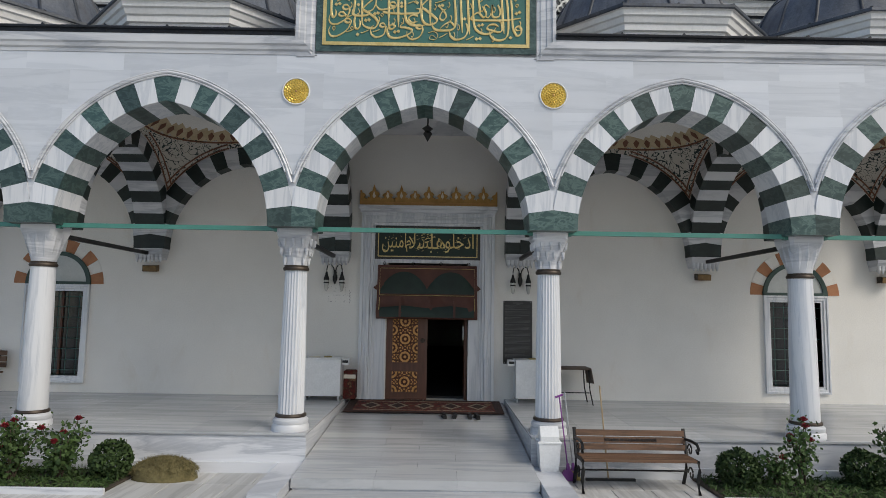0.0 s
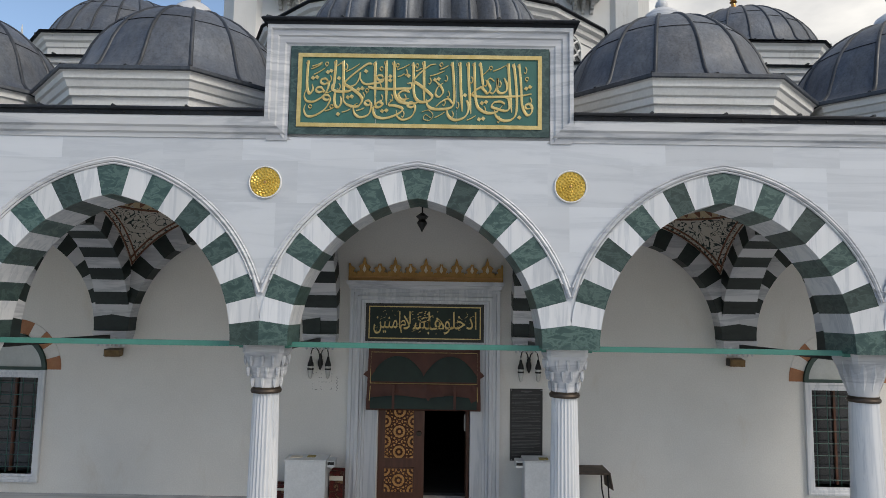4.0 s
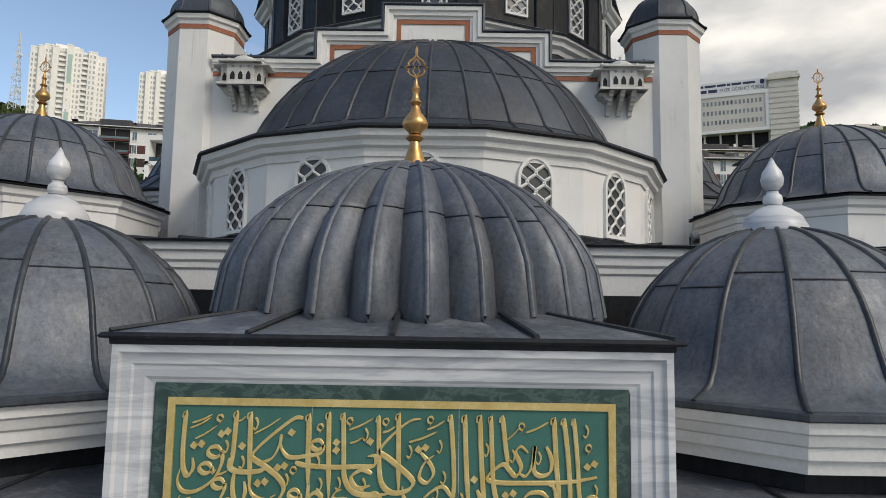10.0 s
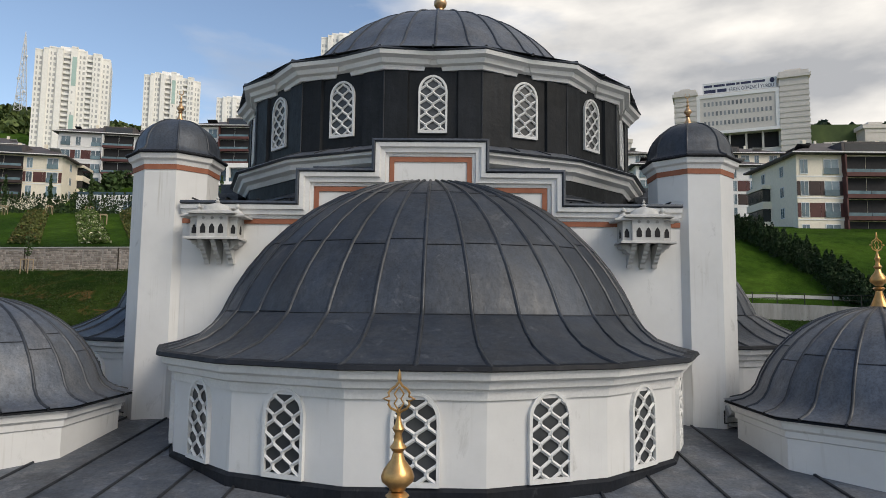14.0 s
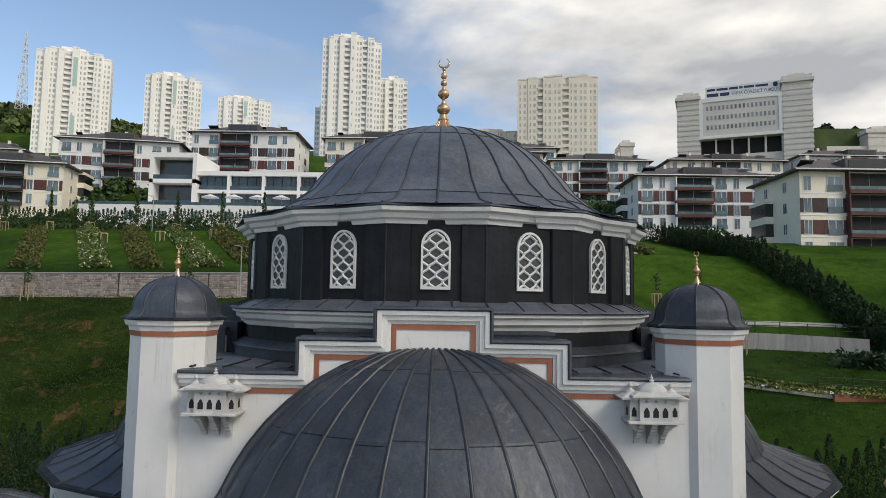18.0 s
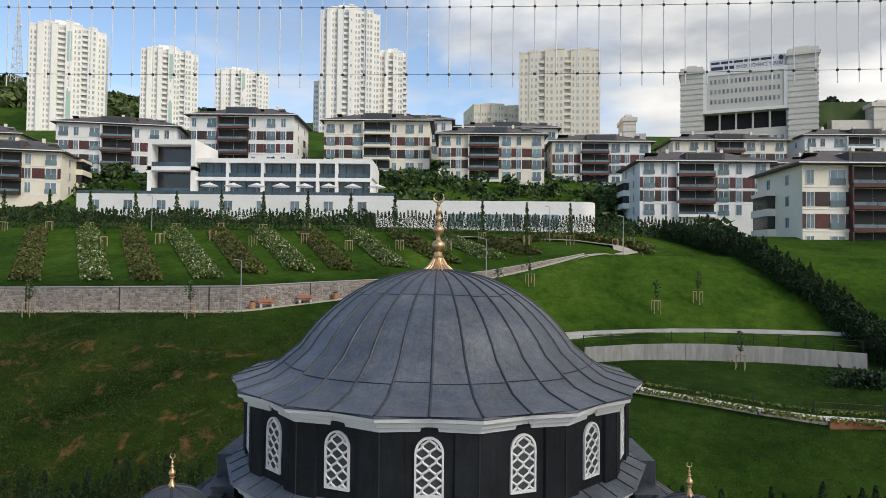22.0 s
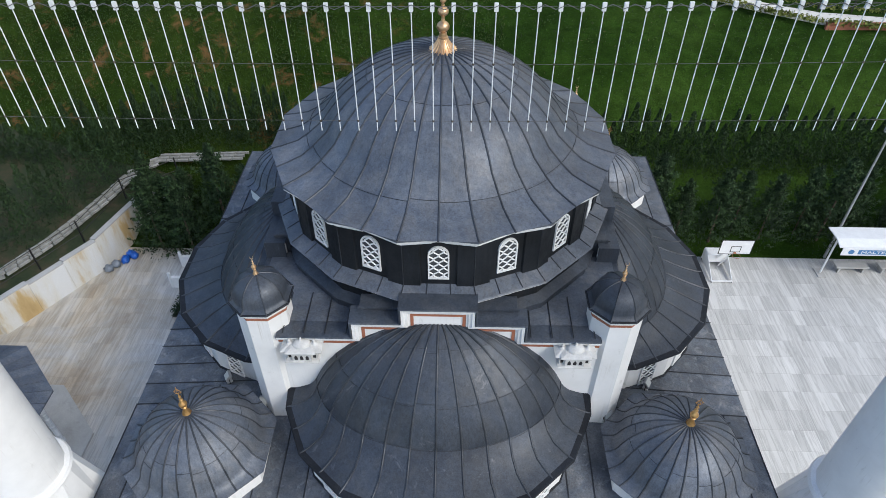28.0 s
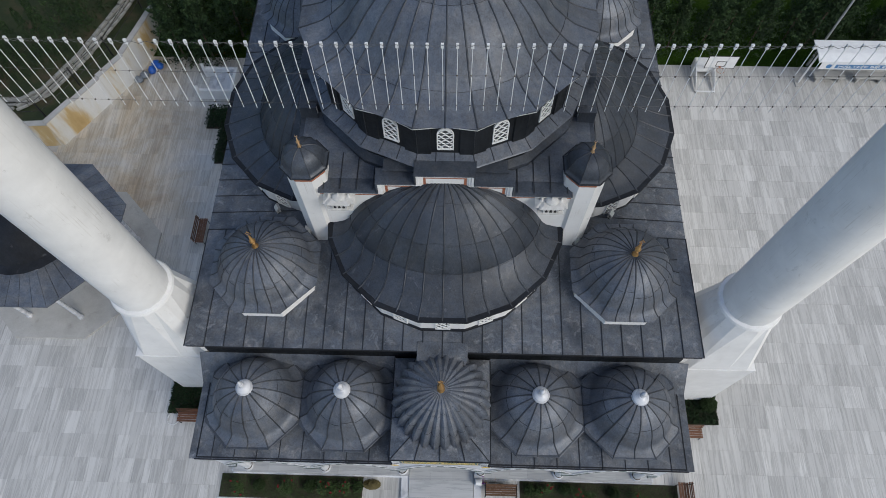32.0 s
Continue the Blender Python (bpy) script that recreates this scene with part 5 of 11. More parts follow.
# small corner domes
for sx in (-1, 1):
    for y in (7.26, 21.94):
        c = (sx * 7.40, y)
        dr = thing("corner_dome_drum", "low eight-sided white drum with moulded cornice on the hall roof", "drum", "corner dome drums", "structure")
        oc = [(c[0] + px, c[1] + py) for px, py in ngon(8, 1.0, (0, 0), 22.5)]
        m = Mesh()
        moulding(m, [(-0.9, 9.0), (1.07, 9.0), (1.07, 9.68), (1.10, 9.70), (1.11, 9.79), (1.16, 9.83), (1.18, 9.91), (1.23, 9.95), (-0.9, 9.95)], oc, True, 1)
        part("drum_wall", m, WHITEWASH, dr)
        m = Mesh()
        moulding(m, [(-0.9, 9.952), (1.25, 9.952), (1.265, 9.965), (1.24, 9.99), (-0.9, 9.995)], oc, True, 1)
        part("lead_edge", m, LEAD_DARK, dr, "dark lead edge")
        rows = [(2.385, 0.005), (2.14, 0.06), (1.96, 0.15), (1.86, 0.26)] + [(r, 0.26 + (z - cap_rows(1.95, 0, 1.86)[0][1])) for r, z in cap_rows(1.95, 0.0, 1.86, 10)[1:]]
        dome("corner_dome", "grey lead corner dome with rolled seams", (c[0], c[1], 10.0), rows, 24, (0, 6, 13), 0, 360, 8, 22.5, (1.0, 0.6, 0.2), LEAD, 0.026, group="corner domes")
        finial("gilt_finial", "gilded finial with pierced crest on a corner dome", (c[0], c[1], 10.0 + rows[-1][1] - 0.03), 1.2, GOLD)

# ---- half domes and their drums ----
W_BIG = lattice_window(0.62, 1.16)
used_big = []


def exedra(cx, cy, turn):
    """A half dome on a sixteen-sided window drum; turn 0 faces the porch."""
    place = pose(cx, cy, 0.06, 0, 0, turn)
    dr = thing("half_dome_drum", "white many-sided drum with lattice windows and moulded cornice", "drum", "half dome drums", "structure", place)
    ra, wide = 4.18, 1.09
    angs = [180] + [191.25 + 22.5 * k for k in range(8)] + [360]
    pts = [(math.cos(radians(a)), math.sin(radians(a))) for a in angs]
    path = [(ra * x * wide, ra * y) for x, y in pts]
    m = Mesh()
    moulding(m, [(-0.35, 8.9), (0.0, 8.9), (0.0, 10.33), (-0.35, 10.33)], path, False, 1)
    part("drum_wall", m, WHITEWASH, dr)
    m = Mesh()
    moulding(m, [(-0.3, 10.33), (0.03, 10.33), (0.05, 10.45), (0.12, 10.48), (0.14, 10.56), (0.22, 10.60), (0.24, 10.70), (-0.3, 10.70)], path, False, 1)
    part("cornice", m, WHITE_TRIM, dr, "white moulded cornice")
    m = Mesh()
    moulding(m, [(-0.3, 10.702), (0.27, 10.702), (0.31, 10.72), (0.28, 10.77), (-0.3, 10.79)], path, False, 1)
    part("lead_edge", m, LEAD_DARK, dr, "dark lead edge")
    m = Mesh()
    moulding(m, [(0.0, 9.05), (0.05, 9.05), (0.05, 9.22), (0.0, 9.26)], path, False, 1)
    part("flashing", m, LEAD_DARK, dr, "dark lead flashing")
    for k in range(1, 8):
        p, q = Vector(path[k]), Vector(path[k + 1])
        mid = (p + q) / 2
        d = q - p
        a = math.degrees(math.atan2(d.y, d.x))
        wm = place @ pose(mid.x * 1.002, mid.y * 1.002, 9.27, 0, 0, a)
        place_window(W_BIG, used_big, wm)
    # less than half a ball: its centre lies behind the gable
    rad, cz, back = 4.13, 9.82, 1.42
    rows = [(4.43, 10.74, 1.09), (4.08, 10.82, 1.103), (3.66, 10.95, 1.137), (3.22, 11.13, 1.23), (2.88, 11.30, 1.34)]
    for i in range(11):
        half = 3.80 * math.cos(math.pi / 2 * i / 10) + 0.02
        z = cz + math.sqrt(rad ** 2 - half ** 2)
        deep = math.sqrt(rad ** 2 + back ** 2 - (z - cz) ** 2) - back
        rows.append((deep, z, half / deep))
    d = dome("half_dome", "dark lead half dome with rolled seams against the stepped wall", (cx, cy, 0), rows, 16, (0, 5, 9, 12, 15), 180, 360, 16, 11.25, (1.0, 0.7, 0.3), LEAD_HALF, 0.034, group="half domes", wide=wide)
    d.matrix_basis = place
    return d


exedra(0, 8.95, 0)
exedra(5.63, CY, 90)
exedra(-5.63, CY, -90)
exedra(0, 20.25, 180)

# ---- the square block, stepped gables, towers, main drum ----
core = thing("dome_block", "white square block with stepped gables under the great dome", "block", "", "structure")
part("block_wall", Mesh().box(-5.0, 5.0, 9.2, 19.8, 8.9, 13.40), WHITEWASH, core)


def gable(place):
    g = thing("stepped_gable", "white stepped gable wall with terracotta band and moulded coping", "gable", "stepped gables", "structure", place)
    out = [(-4.75, 8.9), (-4.75, 13.32), (-2.36, 13.32), (-2.36, 13.96), (-0.92, 13.96), (-0.92, 14.55), (0.92, 14.55), (0.92, 13.96), (2.36, 13.96), (2.36, 13.32), (4.75, 13.32), (4.75, 8.9)]
    part("gable_wall", Mesh().prism(out, 0.0, 0.45, "y"), WHITEWASH, g)
    # band and coping follow the steps
    line = out[1:-1]

    def along(rows, name, mat, label=""):
        m = Mesh()
        k = len(line)
        loops = []
        for i, (x, z) in enumerate(line):
            p = Vector((x, z))
            d1 = (p - Vector(line[i - 1])).normalized() if i else (Vector(line[1]) - p).normalized()
            d2 = (Vector(line[i + 1]) - p).normalized() if i < k - 1 else d1
            n1, n2 = Vector((-d1.y, d1.x)), Vector((-d2.y, d2.x))
            q = n1 + n2
            q = q / max(q.dot(n1), 0.3)
            loops.append([(x + q.x * o, y, z + q.y * o) for o, y in rows])
        w = len(rows)
        m.add([v for lp in loops for v in lp], [(i * w + j, i * w + j + 1, (i + 1) * w + j + 1, (i + 1) * w + j) for i in range(k - 1) for j in range(w - 1)] + [tuple(range(w)), tuple((k - 1) * w + j for j in range(w))])
        part(name, m, mat, g, label)
    along([(-0.22, 0.0), (-0.22, -0.025), (-0.13, -0.025), (-0.13, 0.0)], "terracotta_band", BAND_RED, "terracotta painted band")
    along([(-0.125, 0.0), (-0.12, -0.03), (-0.06, -0.04), (-0.05, -0.09), (0.03, -0.10), (0.05, -0.15), (0.13, -0.16), (0.14, 0.45)], "coping_moulding", WHITE_TRIM, "white moulded coping")
    along([(0.142, 0.45), (0.142, -0.18), (0.16, -0.20), (0.20, -0.18), (0.21, 0.50)], "lead_coping", LEAD_MID, "dark lead coping")
    return g


gable(pose(0, 8.82, 0))
gable(pose(5.24, CY, 0, 0, 0, 90) @ pose(0, -0.35, 0))
gable(pose(-5.24, CY, 0, 0, 0, -90) @ pose(0, -0.35, 0))
gable(pose(0, 20.38, 0, 0, 0, 180))
# lead roofs of the block
block_roof = thing("block_roof", "dark lead terraces round the foot of the great drum", "roof", "", "structure")
part("lead_terrace", Mesh().box(-5.6, 5.6, 9.25, 19.75, 13.40, 13.56), LEAD, block_roof)
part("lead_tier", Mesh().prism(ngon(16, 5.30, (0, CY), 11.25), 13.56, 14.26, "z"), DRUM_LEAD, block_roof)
m = Mesh()
moulding(m, [(-0.3, 13.56), (0.0, 13.56), (0.0, 13.78), (0.04, 13.79), (0.03, 13.82), (-0.36, 13.99)], ngon(16, 5.58, (0, CY), 11.25), True, 1)
part("lead_step", m, LEAD_MID, block_roof)
for a in range(4):
    mm = pose(0, CY, 0, 0, 0, 90 * a)
    for sx in (-1, 1):
        part("gable_ledge", Mesh().slab(*sorted((sx * 1.10, sx * 2.46)), -5.66, -5.2, 13.5, 14.10, 0.02), LEAD_MID, block_roof, "", None, mm)
        part("gable_step", Mesh().slab(*sorted((sx * 1.10, sx * 2.30)), -5.42, -4.9, 13.5, 14.30, 0.02), LEAD_MID, block_roof, "", None, mm)
        part("step_lip", Mesh().box(*sorted((sx * 1.08, sx * 2.34)), -5.47, -5.40, 14.24, 14.30), LEAD_MID, block_roof, "", None, mm)
m = Mesh()
for sx in (-1, 1):
    for i in range(4):
        x = sx * (2.7 + 0.62 * i)
        m.tube([(x, 8.75, 13.575), (x, 10.4, 13.575)], 0.018, 5)
part("seams", m, SEAM, block_roof)

# lower ring cornice and skirt
ringc = thing("drum_foot_cornice", "white moulded ring cornice with lead skirt under the great drum", "cornice", "", "structure")
r16 = ngon(16, 5.32, (0, CY), 11.25)
m = Mesh()
moulding(m, [(-0.4, 14.26), (0.0, 14.26), (0.04, 14.36), (0.14, 14.42), (0.16, 14.52), (0.25, 14.56), (0.25, 14.62), (-0.4, 14.62)], r16, True, 1)
part("white_moulding", m, WHITE_TRIM, ringc)
m = Mesh()
moulding(m, [(0.18, 14.622), (0.29, 14.622), (0.33, 14.65), (0.29, 14.68), (-0.32, 14.93)], r16, True, 1)
part("lead_skirt", m, LEAD, ringc, "grey lead skirt")
m = Mesh()
for i in range(48):
    a = 2 * math.pi * (i + 0.5) / 48
    f = poly_factor(a, 16, radians(11.25))
    m.tube([(5.60 * f * math.cos(a), CY + 5.60 * f * math.sin(a), 14.69), (5.02 * f * math.cos(a), CY + 5.02 * f * math.sin(a), 14.925)], 0.018, 5)
part("seams", m, SEAM, ringc)

# great drum with sixteen windows between buttresses
drum = thing("great_drum", "dark lead-clad drum with white lattice windows under the great dome", "drum", "", "structure")
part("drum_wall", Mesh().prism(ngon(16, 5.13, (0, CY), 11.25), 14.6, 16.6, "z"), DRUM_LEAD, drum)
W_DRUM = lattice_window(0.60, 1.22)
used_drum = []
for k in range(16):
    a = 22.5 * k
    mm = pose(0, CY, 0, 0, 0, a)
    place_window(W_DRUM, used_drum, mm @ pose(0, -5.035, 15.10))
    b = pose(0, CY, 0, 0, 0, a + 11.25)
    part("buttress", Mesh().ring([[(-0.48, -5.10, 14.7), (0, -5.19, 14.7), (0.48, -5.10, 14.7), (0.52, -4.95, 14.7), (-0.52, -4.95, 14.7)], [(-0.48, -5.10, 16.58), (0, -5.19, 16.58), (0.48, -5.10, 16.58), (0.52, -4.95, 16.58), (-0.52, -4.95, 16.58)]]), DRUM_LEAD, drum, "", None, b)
    m = Mesh()
    m.tube([(0, -5.195, 14.85), (0, -5.195, 16.55)], 0.016, 5)
    part("buttress_seam", m, SEAM, drum, "", None, b)
m = Mesh()
path = []
for k in range(16):
    for da, r in ((-11.25, 5.22), (-2.6, 5.12), (-2.6, 5.06), (2.6, 5.06), (2.6, 5.12)):
        a = radians(22.5 * k + da - 90)
        f = math.cos(radians(11.25)) / math.cos(radians(da)) if abs(da) < 11 else 1.0
        path.append((r * math.cos(a) * (f if abs(da) < 11 else 1), CY + r * math.sin(a) * (f if abs(da) < 11 else 1)))
moulding(m, [(-0.45, 16.42), (0.04, 16.42), (0.06, 16.50), (0.14, 16.53), (0.17, 16.62), (0.28, 16.66), (0.30, 16.74), (-0.45, 16.74)], path, True, 1)
part("cornice", m, WHITE_TRIM, drum, "white moulded cornice")
m = Mesh()
moulding(m, [(-0.45, 16.742), (0.30, 16.742), (0.325, 16.76), (0.30, 16.80), (-0.45, 16.84)], path, True, 1)
part("lead_edge", m, LEAD_MID, drum, "dark lead edge")

rows = [(5.52, 16.805), (5.14, 16.885), (4.64, 17.02), (4.28, 17.24)] + cap_rows(4.51, 15.18, 3.98, 12)[1:]
dome("great_dome", "great lead dome with rolled seams and flared eaves", (0, CY, 0), rows, 32, (0, 3, 9, 15), 0, 360, 16, 11.25, (1.0, 0.8, 0.3), LEAD, 0.032)
gf = thing("great_finial", "tall pale gilt finial with ribbed foot, stacked balls and crescent", "finial", "", "", pose(0, CY, 19.60))
part("foot", Mesh().lathe([(0, 0), (0.46, 0.0), (0.45, 0.04), (0.36, 0.10), (0.25, 0.20), (0.17, 0.33), (0.135, 0.43), (0, 0.43)], 40), COPPER, gf, "", 40)
for j in range(20):
    a = 2 * math.pi * j / 20
    part("rib", Mesh().tube([(r * math.cos(a), r * math.sin(a), z) for r, z in ((0.455, 0.03), (0.365, 0.105), (0.255, 0.205), (0.175, 0.335), (0.14, 0.42))], [0.035, 0.032, 0.026, 0.018, 0.010], 6), COPPER, gf, "", 50)
part("collar", Mesh().lathe([(0, 0.42), (0.15, 0.43), (0.155, 0.46), (0.12, 0.48), (0.11, 0.58), (0, 0.58)], 24), COPPER, gf, "", 40)
for name, r, z, k in (("lower_ball", 0.19, 0.76, 0.85), ("middle_ball", 0.165, 1.20, 0.85), ("small_ball", 0.095, 1.52, 0.9), ("small_ball", 0.088, 1.74, 1.2), ("top_ball", 0.05, 1.93, 1.0)):
    part(name, Mesh().lathe([(0.001, z - r * k * 1.35), (0.3 * r, z - r * k * 1.3), (0.34 * r, z - r * k)] + [(r * math.cos(radians(q)), z + r * k * math.sin(radians(q))) for q in range(-65, 70, 15)] + [(0.34 * r, z + r * k), (0.3 * r, z + r * k * 1.3), (0.001, z + r * k * 1.35)], 24), COPPER, gf, "", 40)
part("stem", Mesh().tube([(0, 0, 0.5), (0, 0, 1.3), (0, 0, 2.0)], [0.06, 0.04, 0.022], 10), COPPER, gf)
part("crescent", Mesh().tube([(0.145 * math.cos(q), 0, 2.13 + 0.145 * math.sin(q)) for q in [math.pi / 2 + 0.55 + 5.18 * i / 20 for i in range(21)]], [0.004 + 0.03 * math.sin(math.pi * i / 20) for i in range(21)], 8), COPPER, gf, "", 50)

# corner towers
for sx in (-1, 1):
    for y, sy in ((9.44, 1), (19.76, -1)):
        t = thing("weight_tower", "white eight-sided corner tower with terracotta band and small lead dome", "tower", "corner towers", "structure", pose(sx * 5.18, y, 0.06))
        oc = ngon(8, 0.80, (0, 0), 22.5)
        part("shaft", Mesh().prism(oc, 8.9, 14.06, "z"), WHITEWASH, t)
        m = Mesh()
        moulding(m, [(-0.2, 14.06), (0.015, 14.06), (0.015, 14.16), (-0.2, 14.16)], oc, True, 1)
        part("terracotta_band", m, BAND_RED, t, "terracotta painted band")
        m = Mesh()
        moulding(m, [(-0.2, 14.16), (0.02, 14.16), (0.04, 14.24), (0.09, 14.27), (0.11, 14.36), (-0.2, 14.36)], oc, True, 1)
        part("cornice", m, WHITE_TRIM, t, "white moulded cornice")
        m = Mesh()
        moulding(m, [(-0.2, 14.362), (0.13, 14.362), (0.16, 14.38), (0.13, 14.42), (-0.2, 14.44)], oc, True, 1)
        part("lead_edge", m, LEAD_DARK, t, "dark lead edge")
        rows = [(0.96, 0.0), (0.84, 0.06), (0.79, 0.16)] + [(0.79 * math.cos(radians(10 * i)), 0.16 + 0.66 * math.sin(radians(10 * i))) for i in range(1, 9)] + [(0.02, 0.83)]
        dome("tower_dome", "small dark lead dome with eight rolled seams on a corner tower", (sx * 5.18, y, 14.46), rows, 8, (0, 11), 22.5, 382.5, 8, 22.5, (1.0, 0.9, 0.7, 0.5, 0.4, 0.3), LEAD_MID, 0.022, group="tower domes")
        finial("gilt_finial", "small gilded finial on a corner tower", (sx * 5.18, y, 15.26), 0.72, COPPER, "crescent")


# ---- minarets ----
def minaret(x, y):
    t = thing("minaret", "tall white stone minaret with square base and carved balcony", "minaret", "minarets", "", pose(x, y, 0))
    sq = [(-1.64, -1.64), (1.64, -1.64), (1.64, 1.64), (-1.64, 1.64)]
    part("square_base", Mesh().prism(sq, 0.0, 6.0, "z"), WHITEWASH, t)
    m = Mesh()
    moulding(m, [(-0.2, 6.0), (0.02, 6.0), (0.04, 6.03), (0.04, 6.08), (-0.2, 6.10)], sq, True, 1)
    part("base_cornice", m, WHITE_TRIM, t)
    lo = [(1.64 * max(-1, min(1, 1.4 * math.cos(radians(22.5 * i + 11.25)))), 1.64 * max(-1, min(1, 1.4 * math.sin(radians(22.5 * i + 11.25)))), 6.10) for i in range(16)]
    hi = [(1.18 * math.cos(radians(22.5 * i + 11.25)), 1.18 * math.sin(radians(22.5 * i + 11.25)), 10.12) for i in range(16)]
    part("folded_transition", Mesh().ring([lo, hi]), WHITEWASH, t, "faceted transition from square to round")
    part("foot_ring", Mesh().lathe([(1.0, 10.08), (1.24, 10.1), (1.29, 10.18), (1.24, 10.28), (1.1, 10.32), (1.0, 10.32)], 32), WHITE_TRIM, t, "", 40)
    part("shaft", Mesh().prism(ngon(16, 1.12, (0, 0), 11.25), 10.3, 23.2, "z"), WHITEWASH, t, "", 30)
    part("collar", Mesh().lathe([(1.05, 23.0), (1.16, 23.02), (1.2, 23.1), (1.16, 23.2), (1.05, 23.22)], 32), WHITE_TRIM, t, "", 40)
    for k in range(5):
        r, z = 1.15 + 0.17 * k, 23.25 + 0.32 * k
        m = Mesh()
        n = 20 + 4 * k
        for j in range(n):
            a = 2 * math.pi * (j + 0.5 * (k % 2)) / n
            m.lathe([(0.0, -0.16), (0.05, -0.10), (0.11, 0.06), (0.12, 0.22), (0, 0.24)], 7, ((r + 0.03) * math.cos(a), (r + 0.03) * math.sin(a), z))
        part("stalactite_tier", m, WHITEWASH, t, "carved stalactite tier", 40)
        part("tier_core", Mesh().lathe([(0.9, z - 0.1), (r, z - 0.08), (r + 0.08, z + 0.22), (0.9, z + 0.24)], 32), WHITEWASH, t, "", 40)
    part("balcony_floor", Mesh().lathe([(0.8, 24.85), (2.0, 24.85), (2.05, 24.95), (2.0, 25.0), (0.8, 25.0)], 32), WHITE_TRIM, t, "", 40)
    part("balcony_parapet", Mesh().lathe([(1.88, 25.0), (1.98, 25.0), (1.98, 26.0), (2.02, 26.02), (2.02, 26.1), (1.86, 26.1), (1.86, 26.02), (1.88, 26.0), (1.88, 25.0)], 32, caps=False), WHITEWASH, t, "", 40)
    part("upper_shaft", Mesh().prism(ngon(16, 0.95, (0, 0), 11.25), 24.9, 33.0, "z"), WHITEWASH, t)
    part("lead_cone", Mesh().lathe([(1.12, 33.0), (1.0, 33.1), (0.0, 38.5)], 24), LEAD, t, "pointed lead cap", 40)
    return t


MX, MY = 12.2, 6.0
minaret(-MX, MY)
minaret(MX, MY)

# light tubes hung between the minarets
strings = thing("hanging_light_tubes", "row of thin white light tubes hung on wires between the minarets", "light tubes")
m0 = Mesh()
m0.lathe([(0, -2.02), (0.0085, -2.02), (0.0085, 0.0), (0, 0.0)], 6)
tube_me = m0.mesh("light_tube", LIGHT_TUBE)
m0 = Mesh()
m0.box(-0.03, 0.03, -0.02, 0.02, -0.07, 0.05)
head_me = m0.mesh("tube_head", PLASTIC)
m0 = Mesh()
m0.blob((0, 0, 0), (0.022, 0.022, 0.022), 1, 6, 4, 0)
clip_me = m0.mesh("wire_clip", BRONZE)
SY = 5.55


def sag(x):
    return 24.48 - 0.15 * (1 - (x / 11.2) ** 2) + 0.010 * x


for i in range(72):
    x = -10.56 + 0.3035 * i
    z = sag(x)
    part("light_tube", tube_me, None, strings, "", None, pose(x, SY, z))
    part("tube_head", head_me, None, strings, "", None, pose(x, SY, z))
    part("wire_clip", clip_me, None, strings, "", None, pose(x, SY, z - 0.87))
    part("wire_clip", clip_me, None, strings, "", None, pose(x, SY, z - 1.84))
for dz in (0.0, -0.87, -1.84):
    part("wire", Mesh().tube([(-11.3 + 22.6 * k / 40, SY, sag(-11.3 + 22.6 * k / 40) + dz) for k in range(41)], 0.0035, 4), WIRE, strings, "thin grey wire")
part("cable", Mesh().tube([(-11.0 + 22.0 * k / 280, SY - 0.03, sag(-11.0 + 22.0 * k / 280) + 0.035 * math.sin(k * 1.57)) for k in range(281)], 0.006, 4), WIRE, strings, "looped supply cable")



# ---- ground: court, hillside, terrace ----
GL = 0.22
W_LINE = [(-400, 62.0, 14.4, 16.9), (-47, 62.0, 14.7, 17.15), (-21.5, 62.5, 14.98, 17.55), (-14.7, 66.0, 15.75, 17.95), (-6.4, 70.0, 16.75, 18.35), (3.6, 75.0, 18.1, 19.2), (11.7, 79.5, 19.86, 20.6), (18.8, 84.0, 21.8, 21.95), (26, 85.0, 21.6, 21.65), (400, 85.0, 21.0, 21.05)]


def wall_line(x):
    """Where the stone terrace wall stands: y, foot and top."""
    for p, q in zip(W_LINE, W_LINE[1:]):
        if x <= q[0]:
            t = (x - p[0]) / (q[0] - p[0])
            return tuple(p[i] + (q[i] - p[i]) * t for i in (1, 2, 3))
    return W_LINE[-1][1:]


def hedge_line(x):
    return 92.0 if x < -10 else min(100.0, 92.0 + (x + 10) * 0.22)


FAR = [(0.0, 25.2), (38, 29), (48, 34), (72, 44), (158, 73), (190, 80), (270, 100), (330, 116), (420, 112), (700, 80), (1500, -40)]


